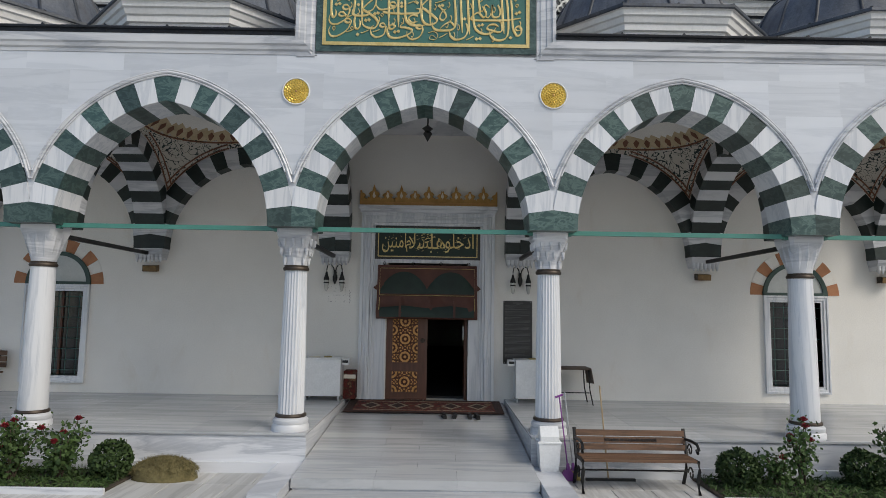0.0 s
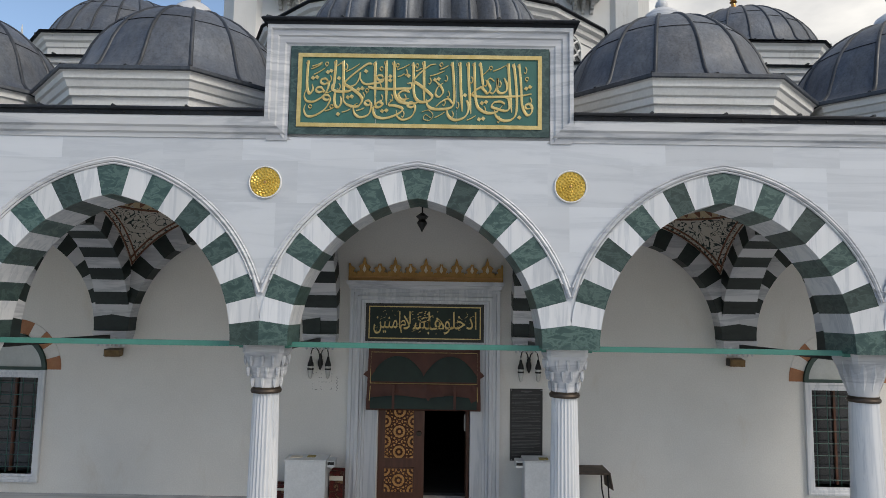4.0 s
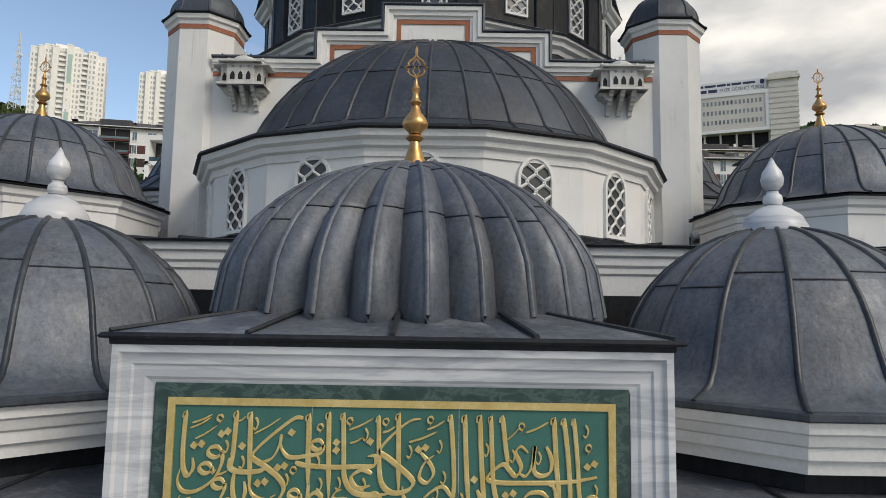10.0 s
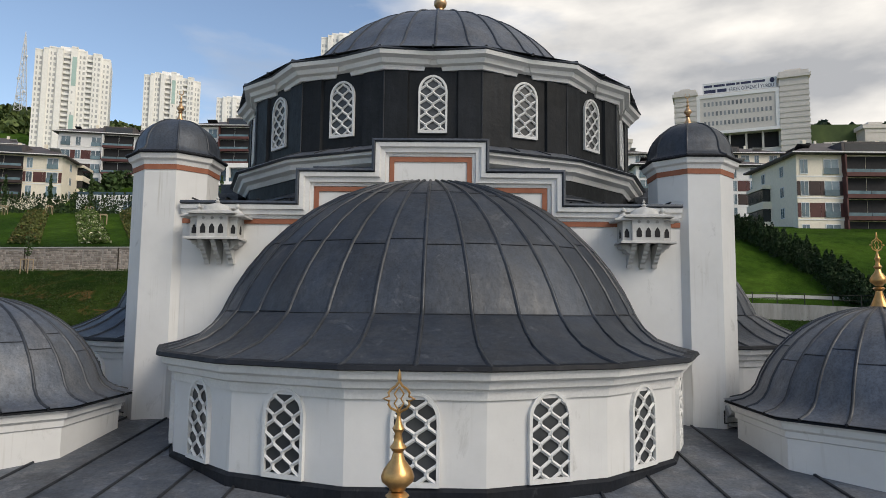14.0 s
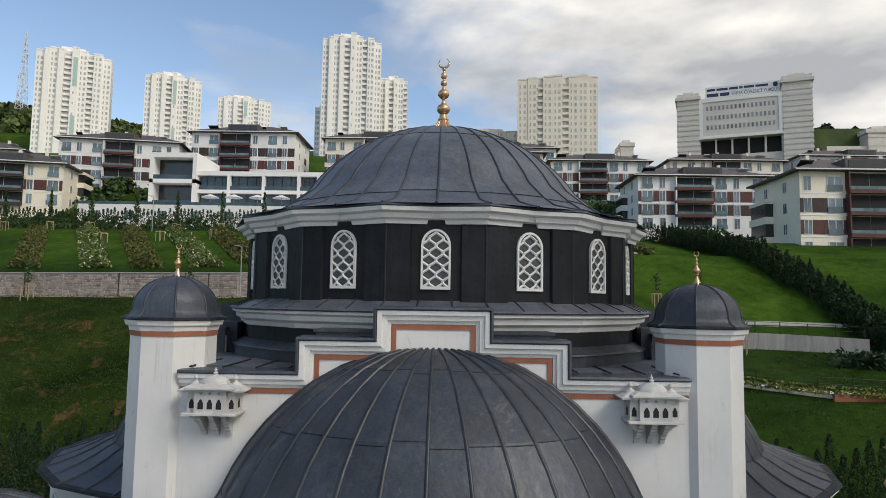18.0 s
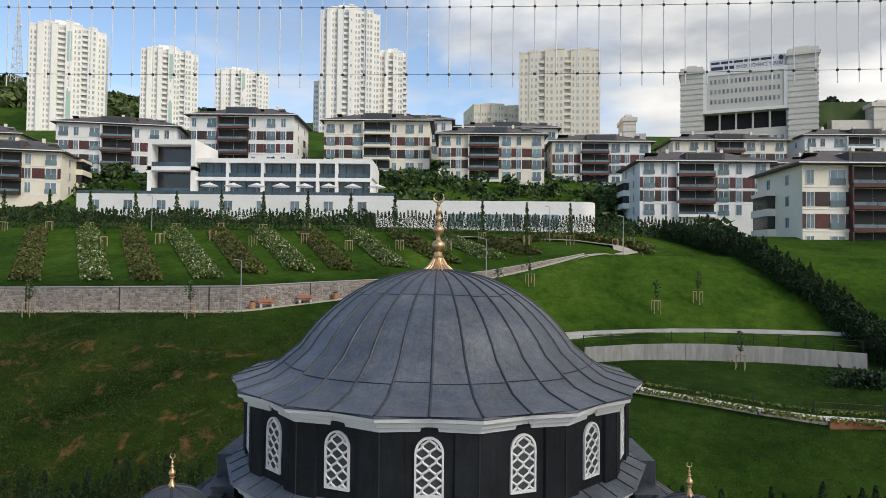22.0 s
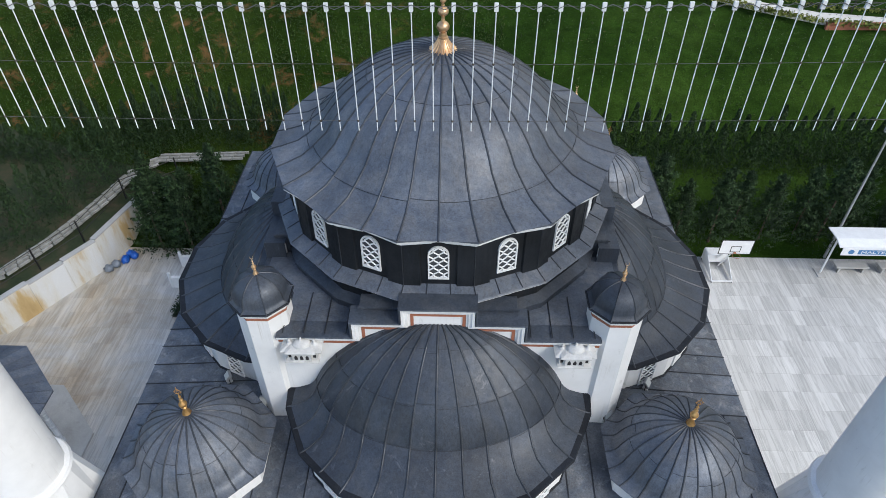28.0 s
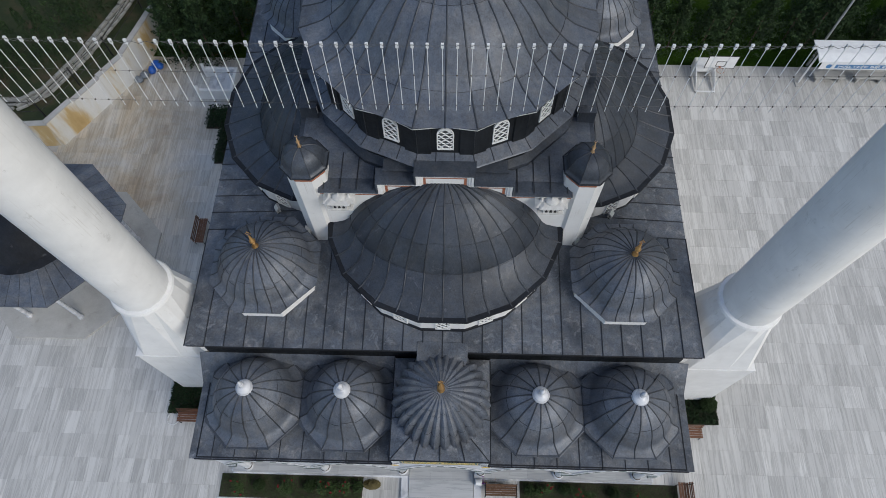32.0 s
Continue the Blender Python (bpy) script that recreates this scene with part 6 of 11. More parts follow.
def terrain(x, y):
    wy, zb, zt = wall_line(x)
    hy = hedge_line(x)
    if y < 28.0:
        z = GL - 0.08 if y > -30 else GL - 0.08 + (y + 30) * 0.05
    elif y <= wy:
        t = max(0.0, min(1.0, (y - 28.0) / (wy - 2.3 - 28.0)))
        z = GL + (zb - GL) * t ** 0.93
        k = max(0.0, min(1.0, (x + 3) / 13))
        if k > 0:
            bowl = [(28.0, GL), (42.5, 7.5), (45, 8.0), (52, 9.6), (58, 10.5), (62, 11.0), (66, 12.7), (wy - 2.3, zb), (wy, zb)]
            for (a, za), (b, zb2) in zip(bowl, bowl[1:]):
                if a <= y <= b:
                    z = z * (1 - k) + (za + (zb2 - za) * (y - a) / (b - a)) * k
                    break
    elif y <= hy:
        z = zt + (25.2 - zt) * (y - wy) / (hy - wy)
    else:
        d = y - hy
        z = FAR[-1][1]
        for (a, za), (b, zb2) in zip(FAR, FAR[1:]):
            if d <= b:
                z = za + (zb2 - za) * (d - a) / (b - a)
                break
        if x > 30:
            z -= min(0.1 * (x - 30), 6)
    if y > 300 and x < -150:
        z += 26 * min(1, (-150 - x) / 150) * max(0, 1 - abs(y - 420) / 260)
    return z


xs = [-1500, -900, -600, -450, -330, -260, -200, -150, -110] + [-90 + 4 * i for i in range(46)] + [110, 150, 220, 330, 500, 900, 1500]
front = [-400, -150, -60, -30, -12, 0, 8, 14, 17, 20, 23, 26, 27.9]
k = len(xs)
grid = []
for y in front:
    grid.append([(x, y) for x in xs])
for i in range(1, 19):
    t = i / 18
    grid.append([(x, 28.0 + (wall_line(x)[0] - 2.3 - 28.0) * t) for x in xs])
grid.append([(x, wall_line(x)[0]) for x in xs])
for i in range(0, 11):
    grid.append([(x, wall_line(x)[0] + 0.06 + (hedge_line(x) - wall_line(x)[0] - 0.06) * i / 10) for x in xs])
for d in (6, 14, 24, 38, 48, 60, 72, 100, 130, 158, 190, 230, 270, 300, 330, 370, 420, 560, 700, 1100, 1500):
    grid.append([(x, hedge_line(x) + d) for x in xs])
m = Mesh()
rnd = random.Random(4)
m.add([(x, y, terrain(x, y) + (0.12 * (rnd.random() - 0.5) if 30 < y < 61 else 0)) for row in grid for x, y in row], [(j * k + i, j * k + i + 1, (j + 1) * k + i + 1, (j + 1) * k + i) for j in range(len(grid) - 1) for i in range(k - 1)])
structure("ground", m, GRASS, "green hillside lawn with bare earthy patches rising behind the mosque", "ground", 40)

# marble paving of the court
court = thing("court_paving", "streaky pale grey marble slabs paving the mosque court", "paving", "", "structure")
rnd = random.Random(7)
big = Mesh()
near = []
row = 0
y = -26.0
while y < 26.9:
    hgt = 1.16
    x = -42.0 - rnd.random()
    while x < 62:
        w = 0.34 + 0.42 * rnd.random()
        x0, x1, y0, y1 = x, x + w, y, y + hgt
        cx, cy2 = (x0 + x1) / 2, (y0 + y1) / 2
        k2 = (cx + 24.75) * -0.855 + (cy2 - 19.78) * 0.518 if cy2 > 19.3 else -1.0
        inside = abs(cx) < 10.3 and 0.72 < cy2 < 24.4 or abs(cx) < 1.7 and -1.2 < cy2 < 1
        if k2 < 0.3 and not inside:
            if len(near) < 290 and -3.5 < cy2 < 0.7 and abs(cx) < 14:
                near.append((x0, x1, y0, y1))
            else:
                zt = GL + 0.004 * (rnd.random() - 0.5)
                e = 0.003
                big.add([(x0 + e, y0 + e, zt), (x1 - e, y0 + e, zt), (x1 - e, y1 - e, zt), (x0 + e, y1 - e, zt), (x0 + e, y0 + e, zt - 0.03), (x1 - e, y0 + e, zt - 0.03), (x1 - e, y1 - e, zt - 0.03), (x0 + e, y1 - e, zt - 0.03)],
                        [(0, 1, 2, 3), (0, 4, 5, 1), (1, 5, 6, 2), (2, 6, 7, 3), (3, 7, 4, 0)])
        x += w
    y += hgt
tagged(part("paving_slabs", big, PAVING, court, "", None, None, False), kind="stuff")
for x0, x1, y0, y1 in near:
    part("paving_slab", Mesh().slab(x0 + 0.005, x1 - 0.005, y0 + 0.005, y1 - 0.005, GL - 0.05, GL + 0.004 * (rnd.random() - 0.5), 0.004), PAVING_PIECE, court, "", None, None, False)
structure("court_bed", Mesh().box(-43, 63, -27, 27.0, GL - 0.3, GL - 0.012), CONCRETE, "grey mortar bed under the court slabs", "ground")


# ---- foliage ----
def leaves(pts, size, seed, flat=0.35, rise=0.0):
    """One small four-cornered leaf for each point, turned at random."""
    g = np.random.default_rng(seed)
    pts = np.asarray(pts, dtype=float)
    n = len(pts)
    u = g.normal(size=(n, 3)) + np.array((0.0, 0.0, rise))
    u /= np.linalg.norm(u, axis=1)[:, None]
    w = g.normal(size=(n, 3))
    w -= (w * u).sum(1)[:, None] * u
    w /= np.linalg.norm(w, axis=1)[:, None]
    s = size * (0.6 + 0.8 * g.random(n))[:, None]
    v = np.stack([pts - u * s, pts + w * s * flat * 1.4, pts + u * s, pts - w * s * flat * 1.4], 1).reshape(-1, 3)
    f = np.arange(4 * n).reshape(-1, 4)
    m = Mesh()
    m.v, m.f = [tuple(p) for p in v], [tuple(q) for q in f]
    return m


def conifer_points(g, n, h, r, low=0.03):
    t = g.random(n) ** 0.75
    z = h * (low + (1 - low) * t)
    lobes = 1 + 0.28 * np.sin(z * 9 / h * 3.0 + g.random() * 6)
    a = g.random(n) * 2 * np.pi
    lim = r * (1 - t) ** 0.8 * lobes * (1 + 0.25 * np.sin(a * 5 + z * 3)) + 0.06
    q = lim * np.sqrt(0.35 + 0.65 * g.random(n))
    return np.stack([q * np.cos(a), q * np.sin(a), z - 0.25 * q], 1)


def conifer_meshes(k, n, h, r, size, mat):
    out = []
    for i in range(k):
        g = np.random.default_rng(50 + i)
        core = leaves(conifer_points(g, n, h, r * 0.8), size, 80 + i, 0.3, 0.7).mesh("crown", LEAF_DARK)
        # feathery boughs that reach out past the crown and turn up at the tip
        p = []
        for b in range(95):
            t = 0.03 + 0.93 * (b + g.random()) / 95
            a = g.random() * 2 * np.pi
            L = (r * (1 - t) ** 0.7 + 0.10) * (0.85 + 0.55 * g.random())
            k2 = np.linspace(0.55, 1.0, 26)
            bough = np.stack([L * k2 * np.cos(a), L * k2 * np.sin(a), h * t + 0.45 * L * k2 ** 2 - 0.15 * L], 1)
            p.append(bough + g.normal(size=bough.shape) * (0.16 * (1.12 - k2))[:, None])
        out.append((core, leaves(np.concatenate(p), size, 180 + i, 0.3, 0.7).mesh("bough", mat)))
    return out


TRUNK = Mesh().tube([(0, 0, -0.2), (0.02, 0, 1.2), (0.0, 0.02, 2.6)], [0.10, 0.07, 0.03], 7).mesh("trunk", BARK)
CON = conifer_meshes(4, 4200, 5.0, 1.25, 0.070, LEAF_CONIFER)


def tree_at(name, label, group, crown, m, trunk=TRUNK):
    t = thing(name, label, "tree", group, "", m)
    part("trunk", trunk, None, t)
    part("crown", crown[0], None, t)
    part("bough", crown[1], None, t, "lighter feathery boughs")
    return t


rnd = random.Random(11)
# young conifers behind the court
for i in range(31):
    x = -14.6 + 1.85 * i + rnd.uniform(-0.3, 0.3)
    y = 28.9 + rnd.uniform(-0.5, 0.5)
    s = rnd.uniform(0.95, 1.35)
    tree_at("conifer", "bushy dark green conifer behind the mosque court", "court conifers", CON[i % 4], pose(x, y, terrain(x, y) - 0.1, 0, 0, rnd.uniform(0, 360)) @ Matrix.Scale(s, 4))
for i in range(5):
    x, y = -16.4 - 0.66 * i + rnd.uniform(-0.2, 0.2), (27.2, 29.3, 28.2)[i % 3]
    tree_at("conifer", "bushy dark green conifer beside the white retaining wall", "court conifers", CON[i % 4], pose(x, y, GL + (0 if i < 4 else 1.2), 0, 0, 40 * i) @ Matrix.Scale((1.15, 1.0, 1.05)[i % 3], 4))
# dense hedge of cypresses up the slope
g = np.random.default_rng(5)
pts = []
for i in range(150):
    x = -70 + 0.72 * i
    y = 33.3 + 1.6 * max(0, min(1, (-x - 5) / 8)) + (0.28 * max(0, -18 - x)) * -0.9 + g.normal() * 0.15
    h = 3.7 + 1.3 * g.random()
    p = conifer_points(g, 1300, h, 0.72, 0.0)
    p += (x, y, terrain(x, y) - 0.1)
    pts.append(p)
# the hedge that follows the bank behind the white wall
bank = [(-36, 22.9, 2.6), (-27.6, 23.2, 2.7), (-25.7, 24.6, 2.8), (-23.3, 29.3, 3.0), (-21.2, 33.4, 3.4), (-18.8, 35.2, 3.6)]
for p0, p1 in zip(bank, bank[1:]):
    L = math.dist(p0, p1)
    for i in range(int(L / 0.6)):
        t = i * 0.6 / L
        q = conifer_points(g, 800, 3.6 + 1.2 * g.random(), 0.8, 0.0)
        q += (p0[0] + (p1[0] - p0[0]) * t + g.normal() * 0.12, p0[1] + (p1[1] - p0[1]) * t + g.normal() * 0.12, p0[2] + (p1[2] - p0[2]) * t - 0.2)
        pts.append(q)
hedge = tagged(part("cypress_hedge", leaves(np.concatenate(pts), 0.08, 9, 0.25, 1.6), LEAF_CYPRESS, None, "", None, None, False), "dense dark cypress hedge across the lower slope", "hedge", "", "stuff")
# upper hedge before the white terrace building
pts = []
for i in range(220):
    x = -80 + 0.56 * i
    y = hedge_line(x) - 0.8 + g.normal() * 0.1
    h = 2.7 + 0.7 * g.random()
    p = conifer_points(g, 170, h, 0.42, 0.0)
    p += (x, y, terrain(x, y))
    pts.append(p)
tagged(part("terrace_hedge", leaves(np.concatenate(pts), 0.15, 10, 0.3, 1.2), LEAF_CONIFER, None, "", None, None, False), "row of slim dark cypresses along the top of the lawn", "hedge", "", "stuff")
# hedge that runs down the east side of the lawn
pts = []
for i in range(95):
    t = i / 94
    x, y = 33 + 9.5 * min(1, t * 1.6), 98 - 44 * t
    for j in range(4):
        p = conifer_points(g, 170, 2.3 + 0.9 * g.random(), 0.6, 0.0)
        p += (x + 0.85 * j + g.normal() * 0.2, y + g.normal() * 0.4, terrain(x + 0.85 * j, y))
        pts.append(p)
tagged(part("side_hedge", leaves(np.concatenate(pts), 0.16, 12, 0.3, 1.2), LEAF_CYPRESS, None, "", None, None, False), "broad dark hedge running down the slope beside the lawn", "hedge", "", "stuff")

# terrace wall: rubble stones on a core
tw = thing("terrace_wall", "rubble stone retaining wall below the rose terrace", "wall", "", "structure")
m = Mesh()
wx = [-110 + 2.0 * i for i in range(65)]
wp = [(x, *wall_line(x)) for x in wx]
loops = []
for x, y, zb, zt in wp:
    loops.append([(x, y, zb - 0.5), (x, y, zt), (x, y + 0.4, zt), (x, y + 0.4, zb - 0.5)])
m.ring(loops)
part("core", m, MORTAR, tw)
stones, capm = Mesh(), Mesh()
rnd = random.Random(3)
near_stones = 0
for i in range(len(wp) - 1):
    (xa, ya, ba, ta), (xb, yb, bb, tb) = wp[i], wp[i + 1]
    d = Vector((xb - xa, yb - ya, 0))
    L = d.length
    n = Vector((d.y, -d.x, 0)).normalized()
    z = 0.0
    while z < max(ta - ba, tb - bb) - 0.12:
        hh = rnd.uniform(0.14, 0.28)
        s = rnd.uniform(0, 0.2)
        while s < L - 0.1:
            w = min(rnd.uniform(0.22, 0.55), L - s)
            base = ba + (bb - ba) * s / L
            top = ta + (tb - ta) * s / L
            if base + z + hh < top - 0.06:
                o = rnd.uniform(0.03, 0.07)
                p = Vector((xa, ya, 0)) + d * (s / L)
                q = Vector((xa, ya, 0)) + d * ((s + w - 0.03) / L)
                e = 0.03
                z0, z1 = base + z, base + z + hh - 0.025
                u = (q - p).normalized()
                target = stones
                part_here = -30 < xa < 8 and near_stones < 290 and rnd.random() < 0.25
                if part_here:
                    target = Mesh()
                    near_stones += 1
                A = [p + Vector((0, 0, z0)), q + Vector((0, 0, z0)), q + Vector((0, 0, z1)), p + Vector((0, 0, z1))]
                B = [p + u * e + n * o + Vector((0, 0, z0 + e)), q - u * e + n * o + Vector((0, 0, z0 + e)), q - u * e + n * o + Vector((0, 0, z1 - e)), p + u * e + n * o + Vector((0, 0, z1 - e))]
                target.add(A + B, [(4, 5, 6, 7), (0, 1, 5, 4), (1, 2, 6, 5), (2, 3, 7, 6), (3, 0, 4, 7)])
                if part_here:
                    part("stone", target, RUBBLE, tw, "", None, None, False)
            s += w
        z += hh
tagged(part("stones", stones, RUBBLE, tw, "", None, None, False), kind="stuff")
loops = [[(x, y - 0.12, zt - 0.02), (x, y - 0.12, zt + 0.07), (x, y + 0.42, zt + 0.07), (x, y + 0.42, zt - 0.02)] for x, y, zb, zt in wp]
part("coping", Mesh().ring(loops), CONCRETE, tw, "pale concrete coping")
m = Mesh()
for x in (-44, -34.3, -25, -15.2, -7, 2, 9):
    y, zb, zt = wall_line(x)
    m.box(x - 0.05, x + 0.05, y - 0.1, y, zb, zt)
part("expansion_joint", m, SOIL, tw)

PAVING_LIGHT = mottled("pale_slab_path", [(0.3, (0.52, 0.50, 0.46)), (0.7, (0.64, 0.62, 0.58))], 0.8, 0.9, fine=12, relief=0.1)
# paths on the slope


def ribbon(name, pts, w, mat, label, lift=0.05, thick=0.12, cat="path"):
    m = Mesh()
    loops = []
    P = [Vector(p) for p in pts]
    for i, p in enumerate(P):
        d = P[min(i + 1, len(P) - 1)] - P[max(i - 1, 0)]
        n = Vector((d.y, -d.x, 0)).normalized() * (w[i] if isinstance(w, list) else w) / 2
        loops.append([p - n + Vector((0, 0, lift - thick)), p + n + Vector((0, 0, lift - thick)), p + n + Vector((0, 0, lift)), p - n + Vector((0, 0, lift))])
    m.ring(loops)
    return structure(name, m, mat, label, cat)


pts = []
for i in range(60):
    x = -110 + 2.2 * i
    y, zb, zt = wall_line(x)
    pts.append((x, y - 1.15, zb))
pts += [(21.5, 84.0, 21.6), (24.5, 86.5, 22.1), (24.0, 90.0, 23.2), (18.0, 92.5, 24.0), (8.0, 92.0, 24.2), (0.0, 90.5, 24.3)]
ribbon("hill_path", pts, [2.1] * 58 + [2.6, 3.0, 3.2, 3.2, 2.4, 1.6, 1.4, 1.2], PATH, "sandy pale path along the foot of the terrace wall", 0.06)
low = [(4.6, 56.6), (9.1, 54.8), (12.5, 53.4), (16.7, 51.4), (20.6, 49.8), (24.7, 48.0), (28.8, 46.6), (33.9, 46.0), (44, 45.4), (60, 45)]
lowp = [(x, y, terrain(x, y)) for x, y in low]
ribbon("lower_path", lowp, 1.9, PAVING_LIGHT, "narrow pale path across the right-hand lawn", 0.12, 0.4)
upp = [(3.3, 60.8, 12.1), (8.4, 63.8, 12.1), (15.8, 65.6, 12.45), (20, 66.0, 12.6), (24.3, 66.2, 12.72), (30, 66.3, 12.75), (35.1, 66.2, 12.73), (40, 66.1, 12.65), (44.5, 65.8, 12.5), (52, 65.0, 12.3)]
for k, (dz, dy) in enumerate(((0.62, 0.5), (0.36, 0.25), (0.1, 0.0))):
    ribbon("kerb_tier", [(x, y + dy, z + dz - 0.1) for x, y, z in upp], 0.27, CONCRETE, "stepped white kerb tier across the lawn", 0.1, 0.8, "kerb")
# stairs between the paths
st = thing("hill_stairs", "straight grey concrete stairs up the grass slope", "stairs", "", "structure")
SA = math.degrees(math.atan2(-2.55, 6.8))
for i in range(24):
    t = i / 23
    x, y = 2.6 - 3.4 * t, 59.6 + 9.1 * t
    z = terrain(x, y)
    part("step", Mesh().slab(-0.85, 0.85, 0.0, 0.47, -0.4, 0.08, 0.015), CONCRETE, st, "", None, pose(x, y, z, 0, 0, -SA if SA < 0 else SA))
for sx in (-1, 1):
    part("handrail", Mesh().tube([(2.6 - 3.4 * t + sx * 0.95, 59.6 + 9.1 * t, terrain(2.6 - 3.4 * t, 59.6 + 9.1 * t) + 0.95) for t in [k / 8 for k in range(9)]], 0.03, 6), IRON, st, "thin dark handrail")
    for k in range(7):
        t = k / 6
        x, y = 2.6 - 3.4 * t + sx * 0.95, 59.6 + 9.1 * t
        part("rail_post", Mesh().tube([(x, y, terrain(x, y) - 0.1), (x, y, terrain(x, y) + 0.95)], 0.025, 5), IRON, st)
# curved concrete wall with posts
cw = thing("curved_concrete_wall", "low curved board-marked concrete retaining wall on the lawn", "wall", "", "structure")
cp = [(13.2, 59.2, 10.5, 12.1), (18.8, 60.4, 10.6, 12.32), (22.3, 60.6, 10.7, 12.4), (25.6, 60.6, 10.7, 12.42), (32.5, 59.8, 10.6, 12.28), (39.6, 58.0, 10.4, 12.0)]
for p, q in zip(cp, cp[1:]):
    for k in range(3):
        a = [p[i] + (q[i] - p[i]) * k / 3 for i in range(4)]
        b = [p[i] + (q[i] - p[i]) * (k + 1) / 3 for i in range(4)]
        d = Vector((b[0] - a[0], b[1] - a[1], 0)).normalized()
        n = Vector((-d.y, d.x, 0)) * 0.15
        A, B = Vector((a[0], a[1], 0)) + d * 0.01, Vector((b[0], b[1], 0)) - d * 0.01
        m = Mesh().ring([[A - n + Vector((0, 0, a[2] - 0.6)), A + n + Vector((0, 0, a[2] - 0.6)), A + n + Vector((0, 0, a[3])), A - n + Vector((0, 0, a[3]))], [B - n + Vector((0, 0, b[2] - 0.6)), B + n + Vector((0, 0, b[2] - 0.6)), B + n + Vector((0, 0, b[3])), B - n + Vector((0, 0, b[3]))]])
        part("wall_bay", m, CONCRETE_GREY, cw)


def fence(name, pts, h, label, step=2.2, rails=(0.95, 0.5)):
    f = thing(name, label, "fence", "", "structure")
    P = [Vector(p) for p in pts]
    posts = []
    for p, q in zip(P, P[1:]):
        k = max(1, int((q - p).length / step))
        posts += [p + (q - p) * i / k for i in range(k)]
    posts.append(P[-1])
    for p in posts:
        part("post", Mesh().box(p.x - 0.035, p.x + 0.035, p.y - 0.035, p.y + 0.035, p.z - 0.2, p.z + h), IRON, f)
    m = Mesh()
    for r in rails:
        m.tube([p + Vector((0, 0, h * r)) for p in posts], 0.022, 5)
    part("rail", m, IRON, f)
    return f


fence("upper_fence", [(a[0], a[1] + 0.6, a[3] + 0.05) for a in cp] + [(42, 52, 12.2)], 1.1, "thin dark metal fence above the curved concrete wall")
fence("lower_fence", [(x, y + 0.9, z + 0.1) for x, y, z in lowp[1:]], 1.1, "thin dark metal fence along the lower path", 2.5)
for name, off, seed in (("path_hedge_upper", 1.5, 31), ("path_hedge_lower", -1.4, 32)):
    g = np.random.default_rng(seed)
    pts = []
    for p, q in zip(lowp, lowp[1:]):
        P, Q = np.array(p), np.array(q)
        n = int(np.linalg.norm(Q - P) * 90)
        t = g.random((n, 1))
        d = (Q - P)[:2] / np.linalg.norm((Q - P)[:2])
        nn = np.array([-d[1], d[0], 0])
        pts.append(P + (Q - P) * t + nn * (off + g.normal(size=(n, 1)) * 0.2) + np.stack([np.zeros(n), np.zeros(n), 0.05 + 0.38 * g.random(n)], 1))
    tagged(part(name, leaves(np.concatenate(pts), 0.13, seed), LEAF_YELLOW, None, "", None, None, False), "low yellow-green hedge beside the lower path", "hedge", "", "stuff")
structure("brick_wall_low", Mesh().box(28.6, 60, 45.0, 45.25, 6.5, 8.55), BAND_RED, "low reddish wall under the lower path", "wall")

# rose beds on the terrace: foot by the wall, head by the cypresses
HEADS = (-61, -53.5, -47.0, -40.5, -34.2, -27.6, -21.0, -14.4, -7.8, -1.0, 5.2)
FEET = ((-45.6, 64), (-37.8, 64), (-32.2, 64), (-26.0, 65), (-21.8, 67), (-17.0, 69), (-12.4, 71), (-6.5, 74), (-0.2, 77.5), (5.6, 80.5), (10.6, 83))
for i, (hx, (fx, fy)) in enumerate(zip(HEADS, FEET)):
    g = np.random.default_rng(200 + i)
    n = 8500
    t = g.random(n)
    off = np.clip(g.normal(size=n) * 0.85, -1.7, 1.7)
    px, py = fx + (hx - fx) * t + off, fy + (89.0 - fy) * t
    crown = np.sqrt(np.clip(1 - (off / 1.8) ** 2, 0.05, 1)) * (0.75 + 0.35 * np.sin(t * 60 + i) * np.sin(t * 23))
    pz = np.array([terrain(a, b) for a, b in zip(px, py)]) + (0.05 + 1.25 * g.random(n) ** 0.6) * crown
    white = i % 2 == 1
    tagged(part("rose_bed", leaves(np.stack([px, py, pz], 1), 0.135, 300 + i, 0.5), LEAF_ROSE if white else LEAF_RUST, None, "", None, None, False), "long bed of white flowering roses on the grass terrace" if white else "long bed of rust-tinged rose bushes on the grass terrace", "rose bed", "rose beds", "stuff")
# dark low shrubs along the top path
g = np.random.default_rng(77)
pts = []
for p, q in (((9, 90.0), (20, 95.0)), ((20, 95), (27.5, 89.5)), ((27.5, 89.5), (27.0, 86))):
    n = 900
    t = g.random(n)
    x, y = p[0] + (q[0] - p[0]) * t + g.normal(size=n) * 0.5, p[1] + (q[1] - p[1]) * t + g.normal(size=n) * 0.5
    pts.append(np.stack([x, y, np.array([terrain(a, b) for a, b in zip(x, y)]) + 0.9 * g.random(n)], 1))
tagged(part("dark_shrub_row", leaves(np.concatenate(pts), 0.26, 78), LEAF_RUST, None, "", None, None, False), "row of low dark reddish shrubs along the upper path", "shrubs", "", "stuff")
g = np.random.default_rng(79)
n = 1100
x, y = 36.5 + g.normal(size=n) * 1.5, 53.0 + g.normal(size=n) * 0.6
